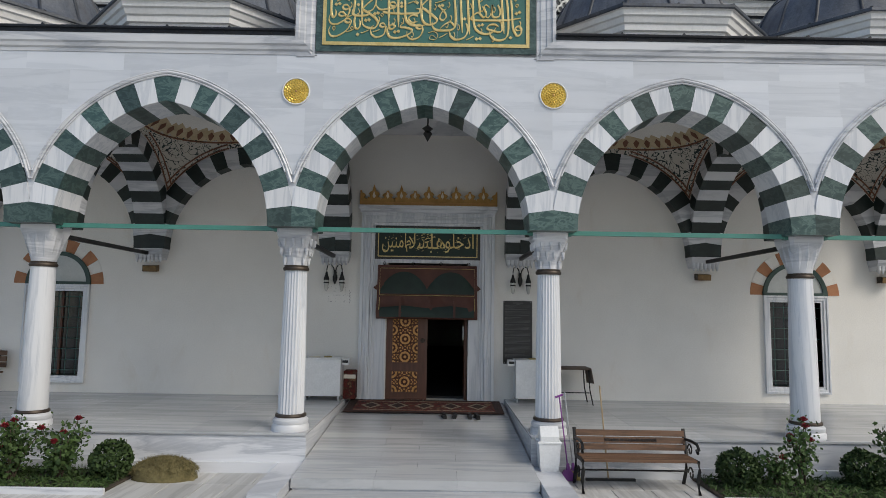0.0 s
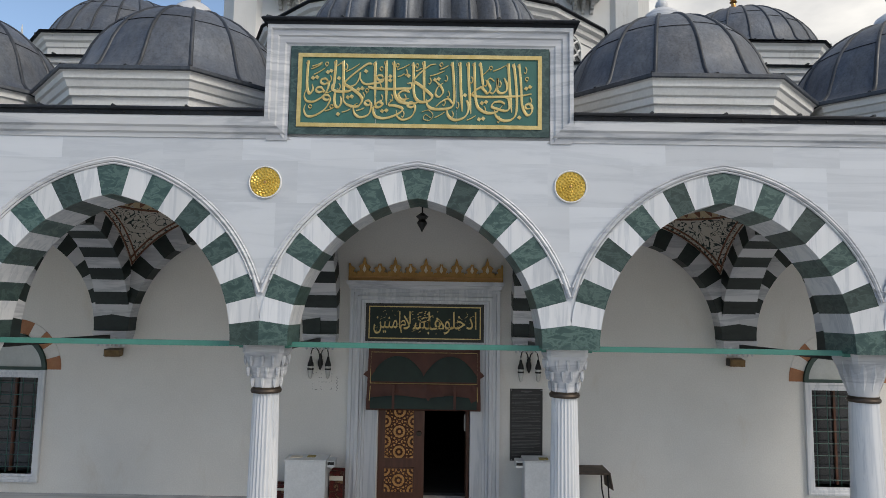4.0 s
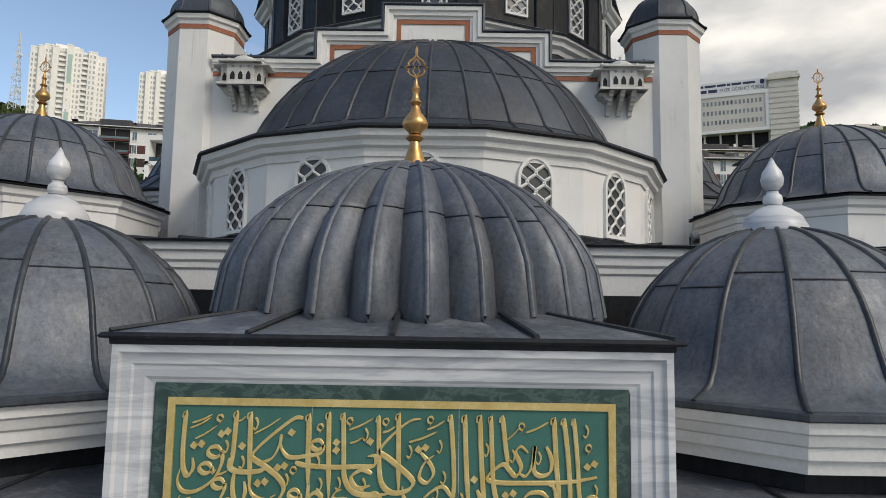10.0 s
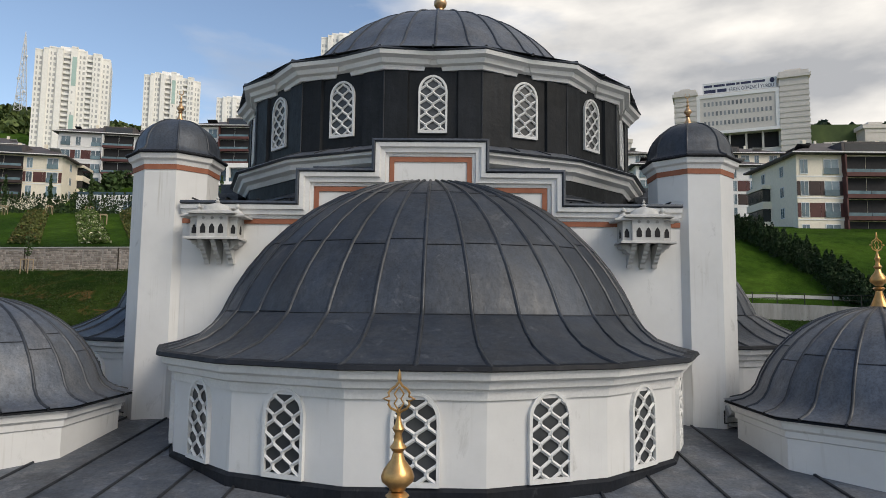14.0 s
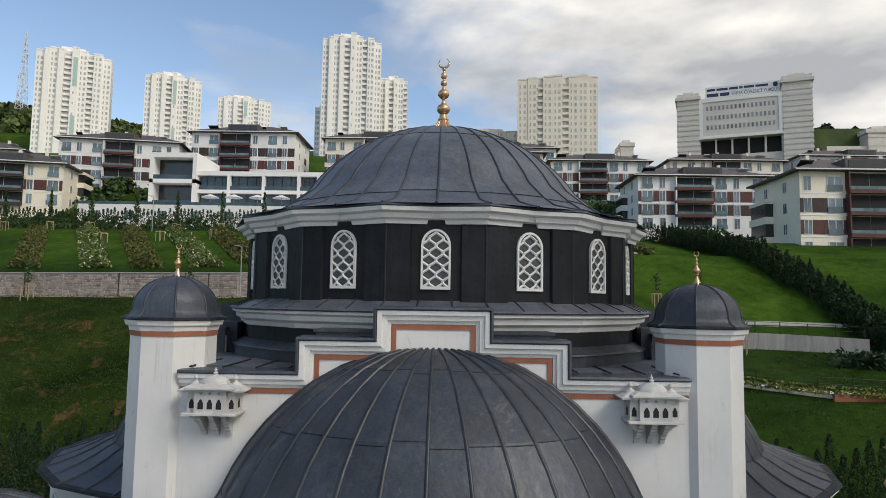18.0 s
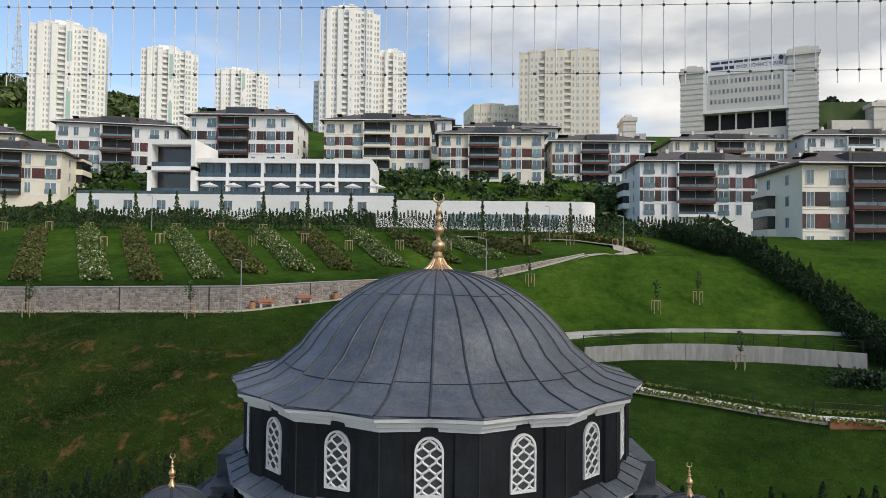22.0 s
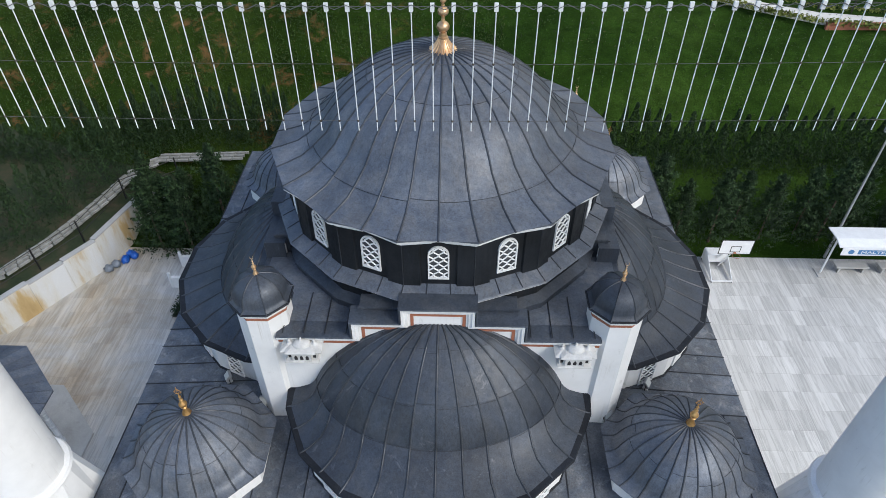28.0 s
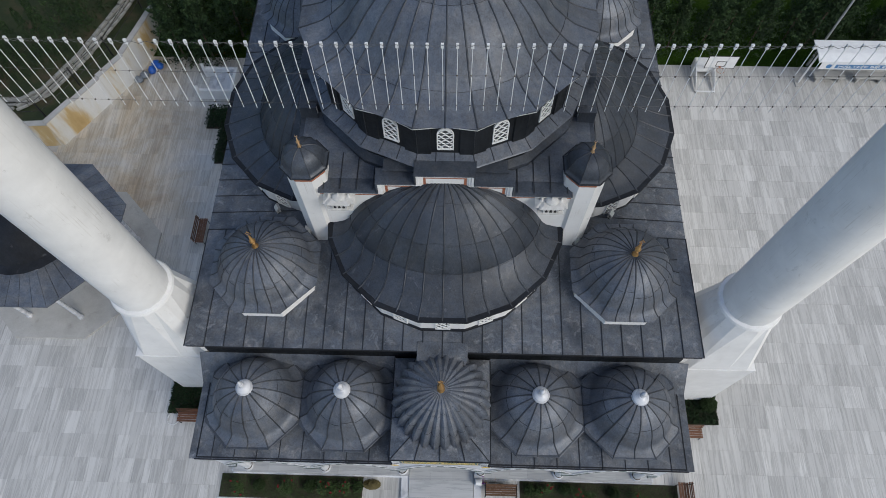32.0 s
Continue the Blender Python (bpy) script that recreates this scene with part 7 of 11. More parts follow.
tagged(part("dark_bush", leaves(np.stack([x, y, np.array([terrain(a, b) for a, b in zip(x, y)]) + 1.3 * g.random(n)], 1), 0.2, 79), LEAF_DARK, None, "", None, None, False), "dark bushy shrubs at the end of the concrete wall", "shrubs", "", "stuff")

# young staked trees, lamp posts, benches and bins on the hill
YOUNG = []
for i in range(3):
    g = np.random.default_rng(400 + i)
    n = 160
    z = 1.7 + 1.9 * g.random(n)
    a = g.random(n) * 6.28
    q = 0.55 * g.random(n) * np.sin(np.clip((z - 1.5) / 2.3, 0.1, 1) * 3.0)
    YOUNG.append(leaves(np.stack([q * np.cos(a), q * np.sin(a), z], 1), 0.13, 410 + i).mesh("crown", LEAF))
g = np.random.default_rng(420)
n = 420
z = 1.5 + 4.6 * g.random(n)
a = g.random(n) * 6.28
q = 0.52 * np.sqrt(g.random(n)) * np.clip((6.3 - z) / 2.5, 0.15, 1) * (0.75 + 0.25 * np.sin(z * 5.2))
TALL = leaves(np.stack([q * np.cos(a), q * np.sin(a), z], 1), 0.17, 421).mesh("crown", LEAF)
YTRUNK = Mesh().tube([(0, 0, -0.1), (0.03, 0, 1.5), (0.0, 0.02, 3.4)], [0.04, 0.03, 0.012], 6).mesh("trunk", BARK)
STAKE_ME = Mesh()
for sx in (-1, 1):
    for sy in (-1, 1):
        STAKE_ME.box(sx * 0.38 - 0.035, sx * 0.38 + 0.035, sy * 0.38 - 0.035, sy * 0.38 + 0.035, -0.2, 1.35)
STAKE_ME.box(-0.42, 0.42, -0.42, -0.35, 1.25, 1.34)
STAKE_ME.box(-0.42, 0.42, 0.35, 0.42, 1.25, 1.34)
STAKE_ME = STAKE_ME.mesh("stake_frame", STAKE)
spots = [(-41.8, 59.2, 0), (-25.7, 59.3, 1), (5.5, 70.2, 2), (9.5, 73.5, 0), (27.5, 57.5, 1), (23.5, 70, 2), (29.0, 72, 0), (24.5, 90, 1), (26.5, 91.5, 2), (-4, 65.5, 1)]
for i in range(15):
    spots.append((-66 + 6.4 * i, 89.0 + (i % 2) * 0.6, 3))
for i in range(8):
    spots.append((-46 + 6.5 * i, 80 + (i * 7 % 5), i % 3))
for i, (x, y, kk) in enumerate(spots):
    t = thing("young_tree", "slim dark young tree tied to timber stakes" if kk == 3 else "young staked tree with a thin green crown", "tree", "staked young trees", "", pose(x, y, terrain(x, y), 0, 0, 37 * i))
    part("trunk", YTRUNK, None, t)
    part("crown", TALL if kk == 3 else YOUNG[kk], None, t)
    part("stake_frame", STAKE_ME, None, t, "pale timber stake frame")
for x, y in ((-21.3, 61.2), (4.2, 72.6), (23.2, 83.2), (14.5, 91.5), (-44.5, 90.0)):
    z = terrain(x, y)
    t = thing("street_lamp", "slim grey lamp post beside the hill path", "street lamp", "hill lamps", "", pose(x, y, z))
    part("pole", Mesh().tube([(0, 0, -0.2), (0, 0, 5.2)], [0.07, 0.045], 8), STEEL, t)
    part("arm", Mesh().tube([(0, 0, 5.15), (-0.45, 0, 5.3)], 0.03, 6), STEEL, t)
    part("lamp_head", Mesh().box(-0.75, -0.3, -0.09, 0.09, 5.24, 5.34), STEEL, t)
for x in (-19.2, -15.6, -8.2, 0.5):
    y, zb, zt = wall_line(x)
    t = thing("hill_bench", "reddish wooden bench on pale blocks against the stone wall", "bench", "hill benches", "", pose(x, y - 0.6, zb + 0.06, 0, 0, math.degrees(math.atan2(wall_line(x + 1)[0] - y, 1))))
    part("seat", Mesh().box(-0.85, 0.85, -0.25, 0.2, 0.42, 0.48), BENCH_RED, t)
    part("backrest", Mesh().box(-0.85, 0.85, 0.2, 0.25, 0.55, 0.9), BENCH_RED, t)
    for sx in (-0.6, 0.6):
        part("leg", Mesh().box(sx - 0.12, sx + 0.12, -0.2, 0.24, 0, 0.42), CONCRETE, t)
for x in (-20.5, -12.6):
    y, zb, zt = wall_line(x)
    t = thing("stone_bin", "round pinkish stone litter bin with dark rim", "litter bin", "stone bins", "", pose(x, y - 0.6, zb + 0.06))
    part("drum", Mesh().lathe([(0, 0), (0.28, 0), (0.30, 0.75), (0, 0.75)], 14), BRICK_RED, t, "", 40)
    part("rim", Mesh().lathe([(0, 0.75), (0.24, 0.76), (0.24, 0.86), (0, 0.88)], 14), IRON, t, "", 40)

# tufts that roughen the slope
g = np.random.default_rng(91)
n = 260000
x = g.uniform(-46, 46, n)
y = 30.5 + 30 * g.random(n)
clump = np.sin(x * 0.9 + 2 * np.sin(y * 0.31)) * np.sin(y * 0.8 + 1.7 * np.sin(x * 0.27)) + 0.5 * np.sin(x * 2.3 + y * 1.9)
keep = (clump + g.normal(size=n) * 0.8 > -0.35) & ((x < 4) | (g.random(n) < 0.15))
x, y = x[keep], y[keep]
z = np.array([terrain(a, b) for a, b in zip(x, y)]) + 0.02 + 0.14 * g.random(len(x)) ** 2
LEAF_SLOPE = foliage("rough_slope_grass", (0.014, 0.034, 0.004), (0.040, 0.076, 0.011), (0.060, 0.062, 0.017))
tagged(part("slope_grass", leaves(np.stack([x, y, z], 1), 0.075, 92, 0.3, 0.8), LEAF_SLOPE, None, "", None, None, False), "rough tufted grass and weeds over the hillside", "grass", "", "stuff")

# dark shrubs on the slope among the houses
g = np.random.default_rng(95)
n = 46000
x = g.uniform(-125, 120, n)
y = g.uniform(112, 176, n)
clump = np.sin(x * 0.33 + 2 * np.sin(y * 0.21)) + np.sin(y * 0.45 + 1.7 * np.sin(x * 0.17)) + 0.6 * np.sin(x * 1.1 + y * 0.9)
keep = clump + g.normal(size=n) * 0.3 > -0.2
x, y, clump = x[keep], y[keep], clump[keep]
z = np.array([terrain(a, b) for a, b in zip(x, y)]) + (0.3 + 1.1 * np.clip(clump, 0, 2.2)) * g.random(len(x))
tagged(part("hillside_shrubs", leaves(np.stack([x, y, z], 1), 0.55, 96, 0.5), LEAF, None, "", None, None, False), "dark shrubs and low trees on the slope among the houses", "shrubs", "", "stuff")


# ---- buildings up the hill ----
def box_me(name, mat, x0, x1, y0, y1, z0, z1):
    return Mesh().box(x0, x1, y0, y1, z0, z1).mesh(name, mat)


GLASS_APT = mottled("reflecting_blue_window_glass", [(0.3, (0.06, 0.10, 0.125)), (0.7, (0.22, 0.30, 0.34))], 0.4, 0.12, fine=3, relief=0.0, spec=0.8, piece=0.5)
WIN_FRAME = Mesh()
WIN_FRAME.box(-1.0, 1.0, -0.08, 0.02, -0.06, 0.04).box(-1.0, 1.0, -0.08, 0.02, 1.96, 2.06).box(-1.0, -0.92, -0.08, 0.02, 0.0, 2.0).box(0.92, 1.0, -0.08, 0.02, 0.0, 2.0).box(-0.04, 0.04, -0.08, 0.02, 0.0, 2.0)
WIN_FRAME = WIN_FRAME.mesh("window_frame", WHITE_STEEL)
WIN_PANE = box_me("pane", GLASS_APT, -0.95, 0.95, -0.04, 0.0, 0.02, 1.98)
RAIL_PANE = box_me("balustrade", GLASS_BLUE, -1.0, 1.0, -0.16, -0.12, 0.0, 0.85)
# Flat panel whose dark colour paints the shade of a recessed balcony.
BALC_DARK = box_me("recess_shade", DARK, -0.5, 0.5, -0.03, 0.0, 0.0, 1.0)
PANEL_ME = box_me("maroon_panel", MAROON, -0.5, 0.5, -0.05, 0.0, 0.0, 1.0)
PANEL_DARK = box_me("maroon_panel", BROWN_PANEL, -0.5, 0.5, -0.05, 0.0, 0.0, 1.0)
CHIM_ME = box_me("chimney", SHELL, -0.3, 0.3, -0.3, 0.3, -0.5, 1.1)
SKY_ME = box_me("skylight", GREY_PANE, -0.9, 0.9, -0.05, 0.05, -0.5, 0.5)


SKY_DARK = box_me("skylight", GLASS_DARK, -0.9, 0.9, -0.05, 0.05, -0.5, 0.5)


def scaled(me, x, y, z, sx, sy, sz, rz=0, rx=0):
    return pose(x, y, z, rx, 0, rz) @ Matrix.Diagonal((sx, sy, sz, 1))


def apartment(x, y, z, w, d, floors, rot, mat, seed, h=3.05, left=True):
    """A rendered block of flats with hipped roof; x, y: the corner nearer the mosque's axis line on its front."""
    rnd = random.Random(seed)
    b = thing("apartment_building", "pale rendered apartment block with maroon panels and dark hipped roof", "building", "hillside apartments", "", pose(x, y, z, 0, 0, rot))
    H = floors * h
    part("wall", Mesh().box(0, w, 0, d, -6, H), mat, b)
    o = 1.1
    rise = min(w, d) * 0.24
    k = min(w, d) / 2
    rl = [(k, d / 2), (w - k, d / 2)] if w > d else [(w / 2, k), (w / 2, d - k)]
    m = Mesh().add([(-o, -o, H), (w + o, -o, H), (w + o, d + o, H), (-o, d + o, H), (-o, -o, H + 0.3), (w + o, -o, H + 0.3), (w + o, d + o, H + 0.3), (-o, d + o, H + 0.3), (rl[0][0], rl[0][1], H + rise), (rl[1][0], rl[1][1], H + rise)],
                   [(0, 3, 2, 1), (0, 1, 5, 4), (1, 2, 6, 5), (2, 3, 7, 6), (3, 0, 4, 7)] + ([(4, 5, 9, 8), (5, 6, 9), (6, 7, 8, 9), (7, 4, 8)] if w > d else [(4, 5, 8), (5, 6, 9, 8), (6, 7, 9), (7, 4, 8, 9)]))
    roof_p = part("roof", m, ROOF_BROWN, b, "dark brown hipped roof")
    for i in range(3):
        xx = w * (0.25 + 0.25 * i) + rnd.uniform(-1, 1)
        part("chimney", CHIM_ME, None, roof_p, "", None, pose(xx, d * 0.42, H + rise * 0.8))
    for i in range(4):
        part("skylight", SKY_ME if i % 2 else SKY_DARK, None, roof_p, "", None, scaled(SKY_ME, w * (0.14 + 0.24 * i) + rnd.uniform(-0.8, 0.8), d * 0.2, H + 0.45 + rise * 0.42, rnd.uniform(0.8, 1.7), 1.2, rnd.uniform(1.2, 2.2), 0, 62))
    # bays along the front
    unit = 3.6
    n = max(3, int(w / unit))
    bal = {n // 2, n // 2 - 1} if n > 4 else {n // 2}
    u = w / n
    for f in range(floors):
        for i in range(n):
            cx = u * (i + 0.5)
            z0 = f * h
            if i in bal:
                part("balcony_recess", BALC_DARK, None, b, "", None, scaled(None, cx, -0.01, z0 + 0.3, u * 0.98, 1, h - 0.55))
                q = part("balcony", Mesh().box(cx - u * 0.5, cx + u * 0.5, -1.1, 0, z0 - 0.12, z0 + 0.5), MAROON if f and seed % 3 else BROWN_PANEL if seed % 2 else mat, b)
                part("balustrade", RAIL_PANE, None, q, "", None, scaled(None, cx, -0.92, z0 + 0.5, u * 0.49, 1, 0.62))
                if i == min(bal):
                    part("balcony_pier", Mesh().box(cx - u * 0.5 - 0.12, cx - u * 0.5 + 0.12, -1.05, 0, z0 + 0.5, z0 + h - 0.12), MAROON if seed % 2 else mat, b)
            else:
                wide = (i + seed) % 2 == 0
                q = part("window", WIN_FRAME, None, b, "", None, scaled(None, cx - (0.0 if wide else u * 0.18), -0.02, z0 + 0.40, 1.18 if wide else 0.62, 1, 1.15))
                part("pane", WIN_PANE, None, q)
                if wide:
                    part("rail_glass", RAIL_PANE, None, q, "", None, scaled(None, 0, -0.02, -0.05, 1.0, 1, 1.0))
                if 0 < f < max(2, floors - 1):
                    for dx, ww in (((u * 0.41, u * 0.17), (-u * 0.41, u * 0.17)) if wide else ((u * 0.26, u * 0.47), (-u * 0.43, u * 0.14))):
                        part("maroon_panel", (PANEL_ME, PANEL_DARK)[(f + seed) % 2], None, b, "", None, scaled(None, cx + dx, -0.004, z0 + 0.40, ww, 1, 2.30))
        part("floor_band", Mesh().box(-0.05, w + 0.05, -0.06, 0.0, f * h - 0.10, f * h + 0.10), SHELL_WHITE, b)
    dm_x = w * 0.5
    dorm = part("roof_dormer", Mesh().box(dm_x - u * 1.05, dm_x + u * 1.05, -0.3, d * 0.3, H + 0.3, H + 0.3 + rise * 0.5), ROOF_BROWN, roof_p, "dark set-back attic dormer")
    part("dormer_glass", Mesh().box(dm_x - u * 0.9, dm_x + u * 0.9, -0.36, -0.31, H + 0.5, H + 0.2 + rise * 0.45), GLASS_DARK, roof_p)
    part("gutter", Mesh().box(-o, w + o, -o - 0.12, -o, H + 0.12, H + 0.3), SHELL_WHITE, roof_p)
    # flank, with a cantilevered bay on the side towards the mosque
    if seed in (1, 2, 3):
        sx, s0 = (w, 1) if seed == 3 else (0.0, -1)
        for f in range(1, 3):
            q = part("side_bay", Mesh().box(*sorted((sx, sx + s0 * 1.5)), d * 0.55, d * 0.95, f * h - 0.5, f * h + 0.75), mat, b)
            part("bay_opening", Mesh().box(*sorted((sx, sx + s0 * 1.3)), d * 0.57, d * 0.93, f * h + 0.751, f * h + h - 0.51), GLASS_DARK, q)
        part("bay_roof", Mesh().box(*sorted((sx, sx + s0 * 1.5)), d * 0.55, d * 0.95, 3 * h - 0.5, 3 * h + 0.1), mat, b)
    for f in range(floors):
        for side_x, rz in ((0.0, -90), (w, 90)):
            for kx in (0.3, 0.72):
                mm = pose(side_x, d * kx, f * h + 0.75, 0, 0, rz)
                if f in (1, 2) and kx > 0.5:
                    part("maroon_panel", PANEL_ME, None, b, "", None, mm @ pose(0, -0.004, 0) @ Matrix.Diagonal((2.4, 1, 1.8, 1)))
                else:
                    q = part("window", WIN_FRAME, None, b, "", None, mm @ pose(0, -0.02, 0) @ Matrix.Diagonal((0.6, 1, 0.85, 1)))
                    part("pane", WIN_PANE, None, q)
    return b


apartment(55.2, 98, 22.6, 22, 15, 4, 0, SHELL, 1, 3.5)
apartment(40.3, 135, 31.2, 28, 15, 4, 0, SHELL_WHITE, 2, 2.95)
apartment(-112, 133, 35.0, 24, 16, 3, 12, SHELL, 3, 3.2)
apartment(-104, 160, 42.0, 30, 16, 4, 10, SHELL_WHITE, 4, 3.6)
apartment(-71, 165, 46.0, 28, 17, 4, 0, SHELL_WHITE, 5, 3.4)
apartment(-35.8, 170, 45.5, 29, 16, 4, 0, SHELL, 6, 3.5)
apartment(-34, 190, 54.0, 33, 14, 3, 0, SHELL_WHITE, 7, 3.5)
apartment(-4.2, 165, 42.5, 28, 16, 4, 0, SHELL, 8, 3.1)
apartment(0.5, 185, 50.0, 30, 14, 3, 0, SHELL_WHITE, 9, 3.7)
apartment(27, 172, 42.5, 27, 16, 4, 0, SHELL_WHITE, 10, 3.0)
apartment(62, 178, 44.0, 32, 15, 4, 0, SHELL, 11, 3.1)
apartment(98, 176, 44.0, 34, 15, 4, 0, SHELL_WHITE, 12, 3.4)
apartment(78, 150, 32.0, 34, 15, 4, 0, SHELL, 13, 3.3)
apartment(122, 150, 34.0, 34, 15, 4, 0, SHELL_WHITE, 14, 3.4)
apartment(-150, 165, 42.0, 30, 16, 4, 10, SHELL, 15, 3.3)

# white pavilion with glazed galleries
pv = thing("white_pavilion", "modern white two-storey building with glazed galleries over a long terrace", "building", "", "", pose(0, 0, 0))
m = Mesh()
X0, X1, PY = -69.4, -58.6, 139.0
for z0, z1 in ((34.6, 36.0), (41.0, 41.9), (46.9, 48.0)):
    m.box(X0, X1, PY, PY + 14, z0, z1)
m.box(X0, X0 + 0.9, PY, PY + 14, 36.0, 46.9)
m.box(X1 - 0.9, X1, PY, PY + 14, 36.0, 46.9)
part("frame_block", m, SHELL_WHITE, pv)
part("dark_gallery", Mesh().box(X0 + 0.9, X1 - 0.9, PY + 3.2, PY + 3.6, 36.0, 46.9), GLASS_DARK, pv)
for z in (36.0, 41.9):
    part("balustrade", Mesh().box(X0 + 0.9, X1 - 0.9, PY + 0.1, PY + 0.16, z, z + 1.0), GLASS_NIGHT, pv)
for z0, z1 in ((34.6, 35.6), (38.9, 39.7), (43.0, 44.0)):
    part("wing_slab", Mesh().box(X1, -18.6, PY + 1, PY + 12, z0, z1), SHELL_WHITE, pv)
bx = [X1, -51.5, -43.5, -35.4, -30.9, -26.6, -18.6]
for i, x in enumerate(bx[1:]):
    for z0, z1 in ((35.6, 38.9), (39.7, 43.0)):
        part("wing_pier", Mesh().box(x - 0.35, x + 0.35, PY + 1.003, PY + 12, z0, z1), SHELL_WHITE, pv)
for i in range(len(bx) - 1):
    for z in (35.6, 39.7):
        q = part("window", Mesh().box(bx[i] + 0.35, bx[i + 1] - 0.35, PY + 2.2, PY + 2.3, z, z + 3.3), GLASS_NIGHT, pv)
        for k in range(1, 4):
            x = bx[i] + (bx[i + 1] - bx[i]) * k / 4
            part("mullion", Mesh().box(x - 0.05, x + 0.05, PY + 2.1, PY + 2.19, z, z + 3.3), IRON, q)
        part("balustrade", Mesh().box(bx[i] + 0.35, bx[i + 1] - 0.35, PY + 1.05, PY + 1.1, z, z + 0.9), GLASS_NIGHT, pv)
part("terrace_base", Mesh().box(-80, -12.5, 130, 150, 20, 34.6), SHELL_WHITE, pv, "plain white terrace base")
part("terrace_rail", Mesh().box(-80, -12.5, 130.05, 130.12, 34.6, 35.25), GLASS_NIGHT, pv)
for i in range(9):
    x = -76 + 7.1 * i
    q = part("window", WIN_FRAME, None, pv, "", None, pose(x, 129.97, 31.3))
    part("pane", WIN_PANE, None, q)
for i in range(8):
    x = -53 + 5.2 * i
    t = thing("parasol", "white square parasol on the pavilion terrace", "parasol", "terrace parasols", "", pose(x, 133.5, 34.6))
    part("pole", Mesh().tube([(0, 0, 0), (0, 0, 2.6)], 0.05, 6), STEEL, t)
    part("canopy", Mesh().lathe([(2.0, 2.2), (1.9, 2.25), (0.05, 3.0)], 8, caps=False), WHITE_PAINT, t)
lw = thing("long_white_wall", "long plain white wall with a glazed strip above the cypress row", "wall", "", "structure")
part("wall", Mesh().box(-13, 21.5, 104, 110, 24, 31.0), SHELL_WHITE, lw)
part("curved_end", Mesh().lathe([(0, 24), (3.0, 24), (3.0, 31.0), (0, 31.0)], 24, (21.5, 107, 0)), SHELL_WHITE, lw, "", 40)
for i in range(6):
    q = part("window", WIN_FRAME, None, lw, "", None, pose(0.5 + 3.2 * i, 103.97, 26.6) @ Matrix.Diagonal((1.4, 1, 1.1, 1)))
    part("pane", WIN_PANE, None, q)


# tower blocks
TW_PANE = box_me("pane", GLASS_GREY, -0.5, 0.5, -0.06, 0.0, 0.0, 1.0)


SLIM = ((0.11, 2.4, 0.955, "n"), (0.07, 0.9, 0.965, ""), (0.11, 1.6, 0.985, "n"), (0.08, 0.3, 0.975, ""), (0.10, 1.9, 0.97, "b"), (0.09, 0.0, 1.0, "t"), (0.12, 1.3, 0.985, "n"), (0.08, 2.1, 0.965, "b"), (0.12, 0.6, 0.975, "n"), (0.12, 1.8, 0.95, "n"))
BROAD = ((0.13, 0.8, 0.975, "n"), (0.12, 0.5, 0.985, "n"), (0.07, 1.2, 0.985, "b"), (0.12, 0.0, 0.99, "n"), (0.12, 0.0, 1.0, "n"), (0.08, 1.2, 0.985, "b"), (0.12, 0.4, 0.99, "n"), (0.12, 0.4, 1.0, "n"), (0.12, 0.9, 0.985, "n"))


def tower(name, label, x, y, z, w, d, H, rot, mat, seed, floors=22, teal=True, bays=SLIM):
    """A tower block of upright bays set forward and back, with a window or a balcony on every floor of each."""
    t = thing(name, label, "tower block", "", "", pose(x, y, z, 0, 0, rot))
    fh = H / floors
    panes, frames, slabs = Mesh(), Mesh(), Mesh()
    x0 = 0.0
    whole = sum(q[0] for q in bays)
    for share, dep, hf, kind in bays:
        x1 = x0 + w * share / whole
        top = H * hf
        part("bay", Mesh().box(x0, x1 - 0.004, dep, d, -20, top), mat, t)
        part("parapet", Mesh().box(x0, x1 - 0.005, dep - 0.12, d, top, top + 0.7), mat, t)
        for f in range(floors):
            zz = f * fh + 0.8
            if zz + 2 > top:
                continue
            if kind == "n":
                for k, half in ((0.27, 0.28), (0.70, 0.46)):
                    cx = x0 + (x1 - x0) * k
                    frames.box(cx - half - 0.12, cx + half + 0.12, dep - 0.05, dep, zz - 0.15, zz + 1.55)
                    panes.box(cx - half, cx + half, dep - 0.09, dep - 0.051, zz, zz + 1.4)
            elif kind == "b":
                panes.box(x0 + 0.15, x1 - 0.15, dep - 0.06, dep - 0.001, zz + 0.35, zz + 1.75)
                slabs.box(x0 + 0.05, x1 - 0.05, dep - 0.9, dep - 0.001, zz - 0.75, zz + 0.30)
            elif kind == "t" and f % 2:
                panes.box(x0 + 0.9, x0 + 1.5, dep - 0.06, dep - 0.001, zz, zz + 1.2)
        if kind == "t" and teal:
            for z0, z1 in ((0.26, 0.47), (0.70, 0.93)):
                part("teal_glazing", Mesh().box(x0 + 0.25 * (x1 - x0), x1 - 0.1 * (x1 - x0), dep - 0.14, dep - 0.065, H * z0, H * z1), TEAL, t, "pale teal glazed strip")
        x0 = x1
    for f in range(floors):
        zz = f * fh + 0.8
        if zz + 2 < H * bays[0][2]:
            for k in (0.25, 0.5, 0.75):
                panes.box(-0.06, -0.001, d * k - 0.6, d * k + 0.6, zz, zz + 1.4)
                panes.box(w + 0.001, w + 0.06, d * k - 0.6, d * k + 0.6, zz, zz + 1.4)
    part("roof_house", Mesh().box(w * 0.3, w * 0.62, d * 0.35, d * 0.8, H * 0.95, H + 2.4), mat, t)
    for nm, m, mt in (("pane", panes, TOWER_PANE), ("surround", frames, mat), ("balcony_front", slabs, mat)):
        tagged(part(nm, m, mt, t, "", None, None, False), kind="stuff")
    return t


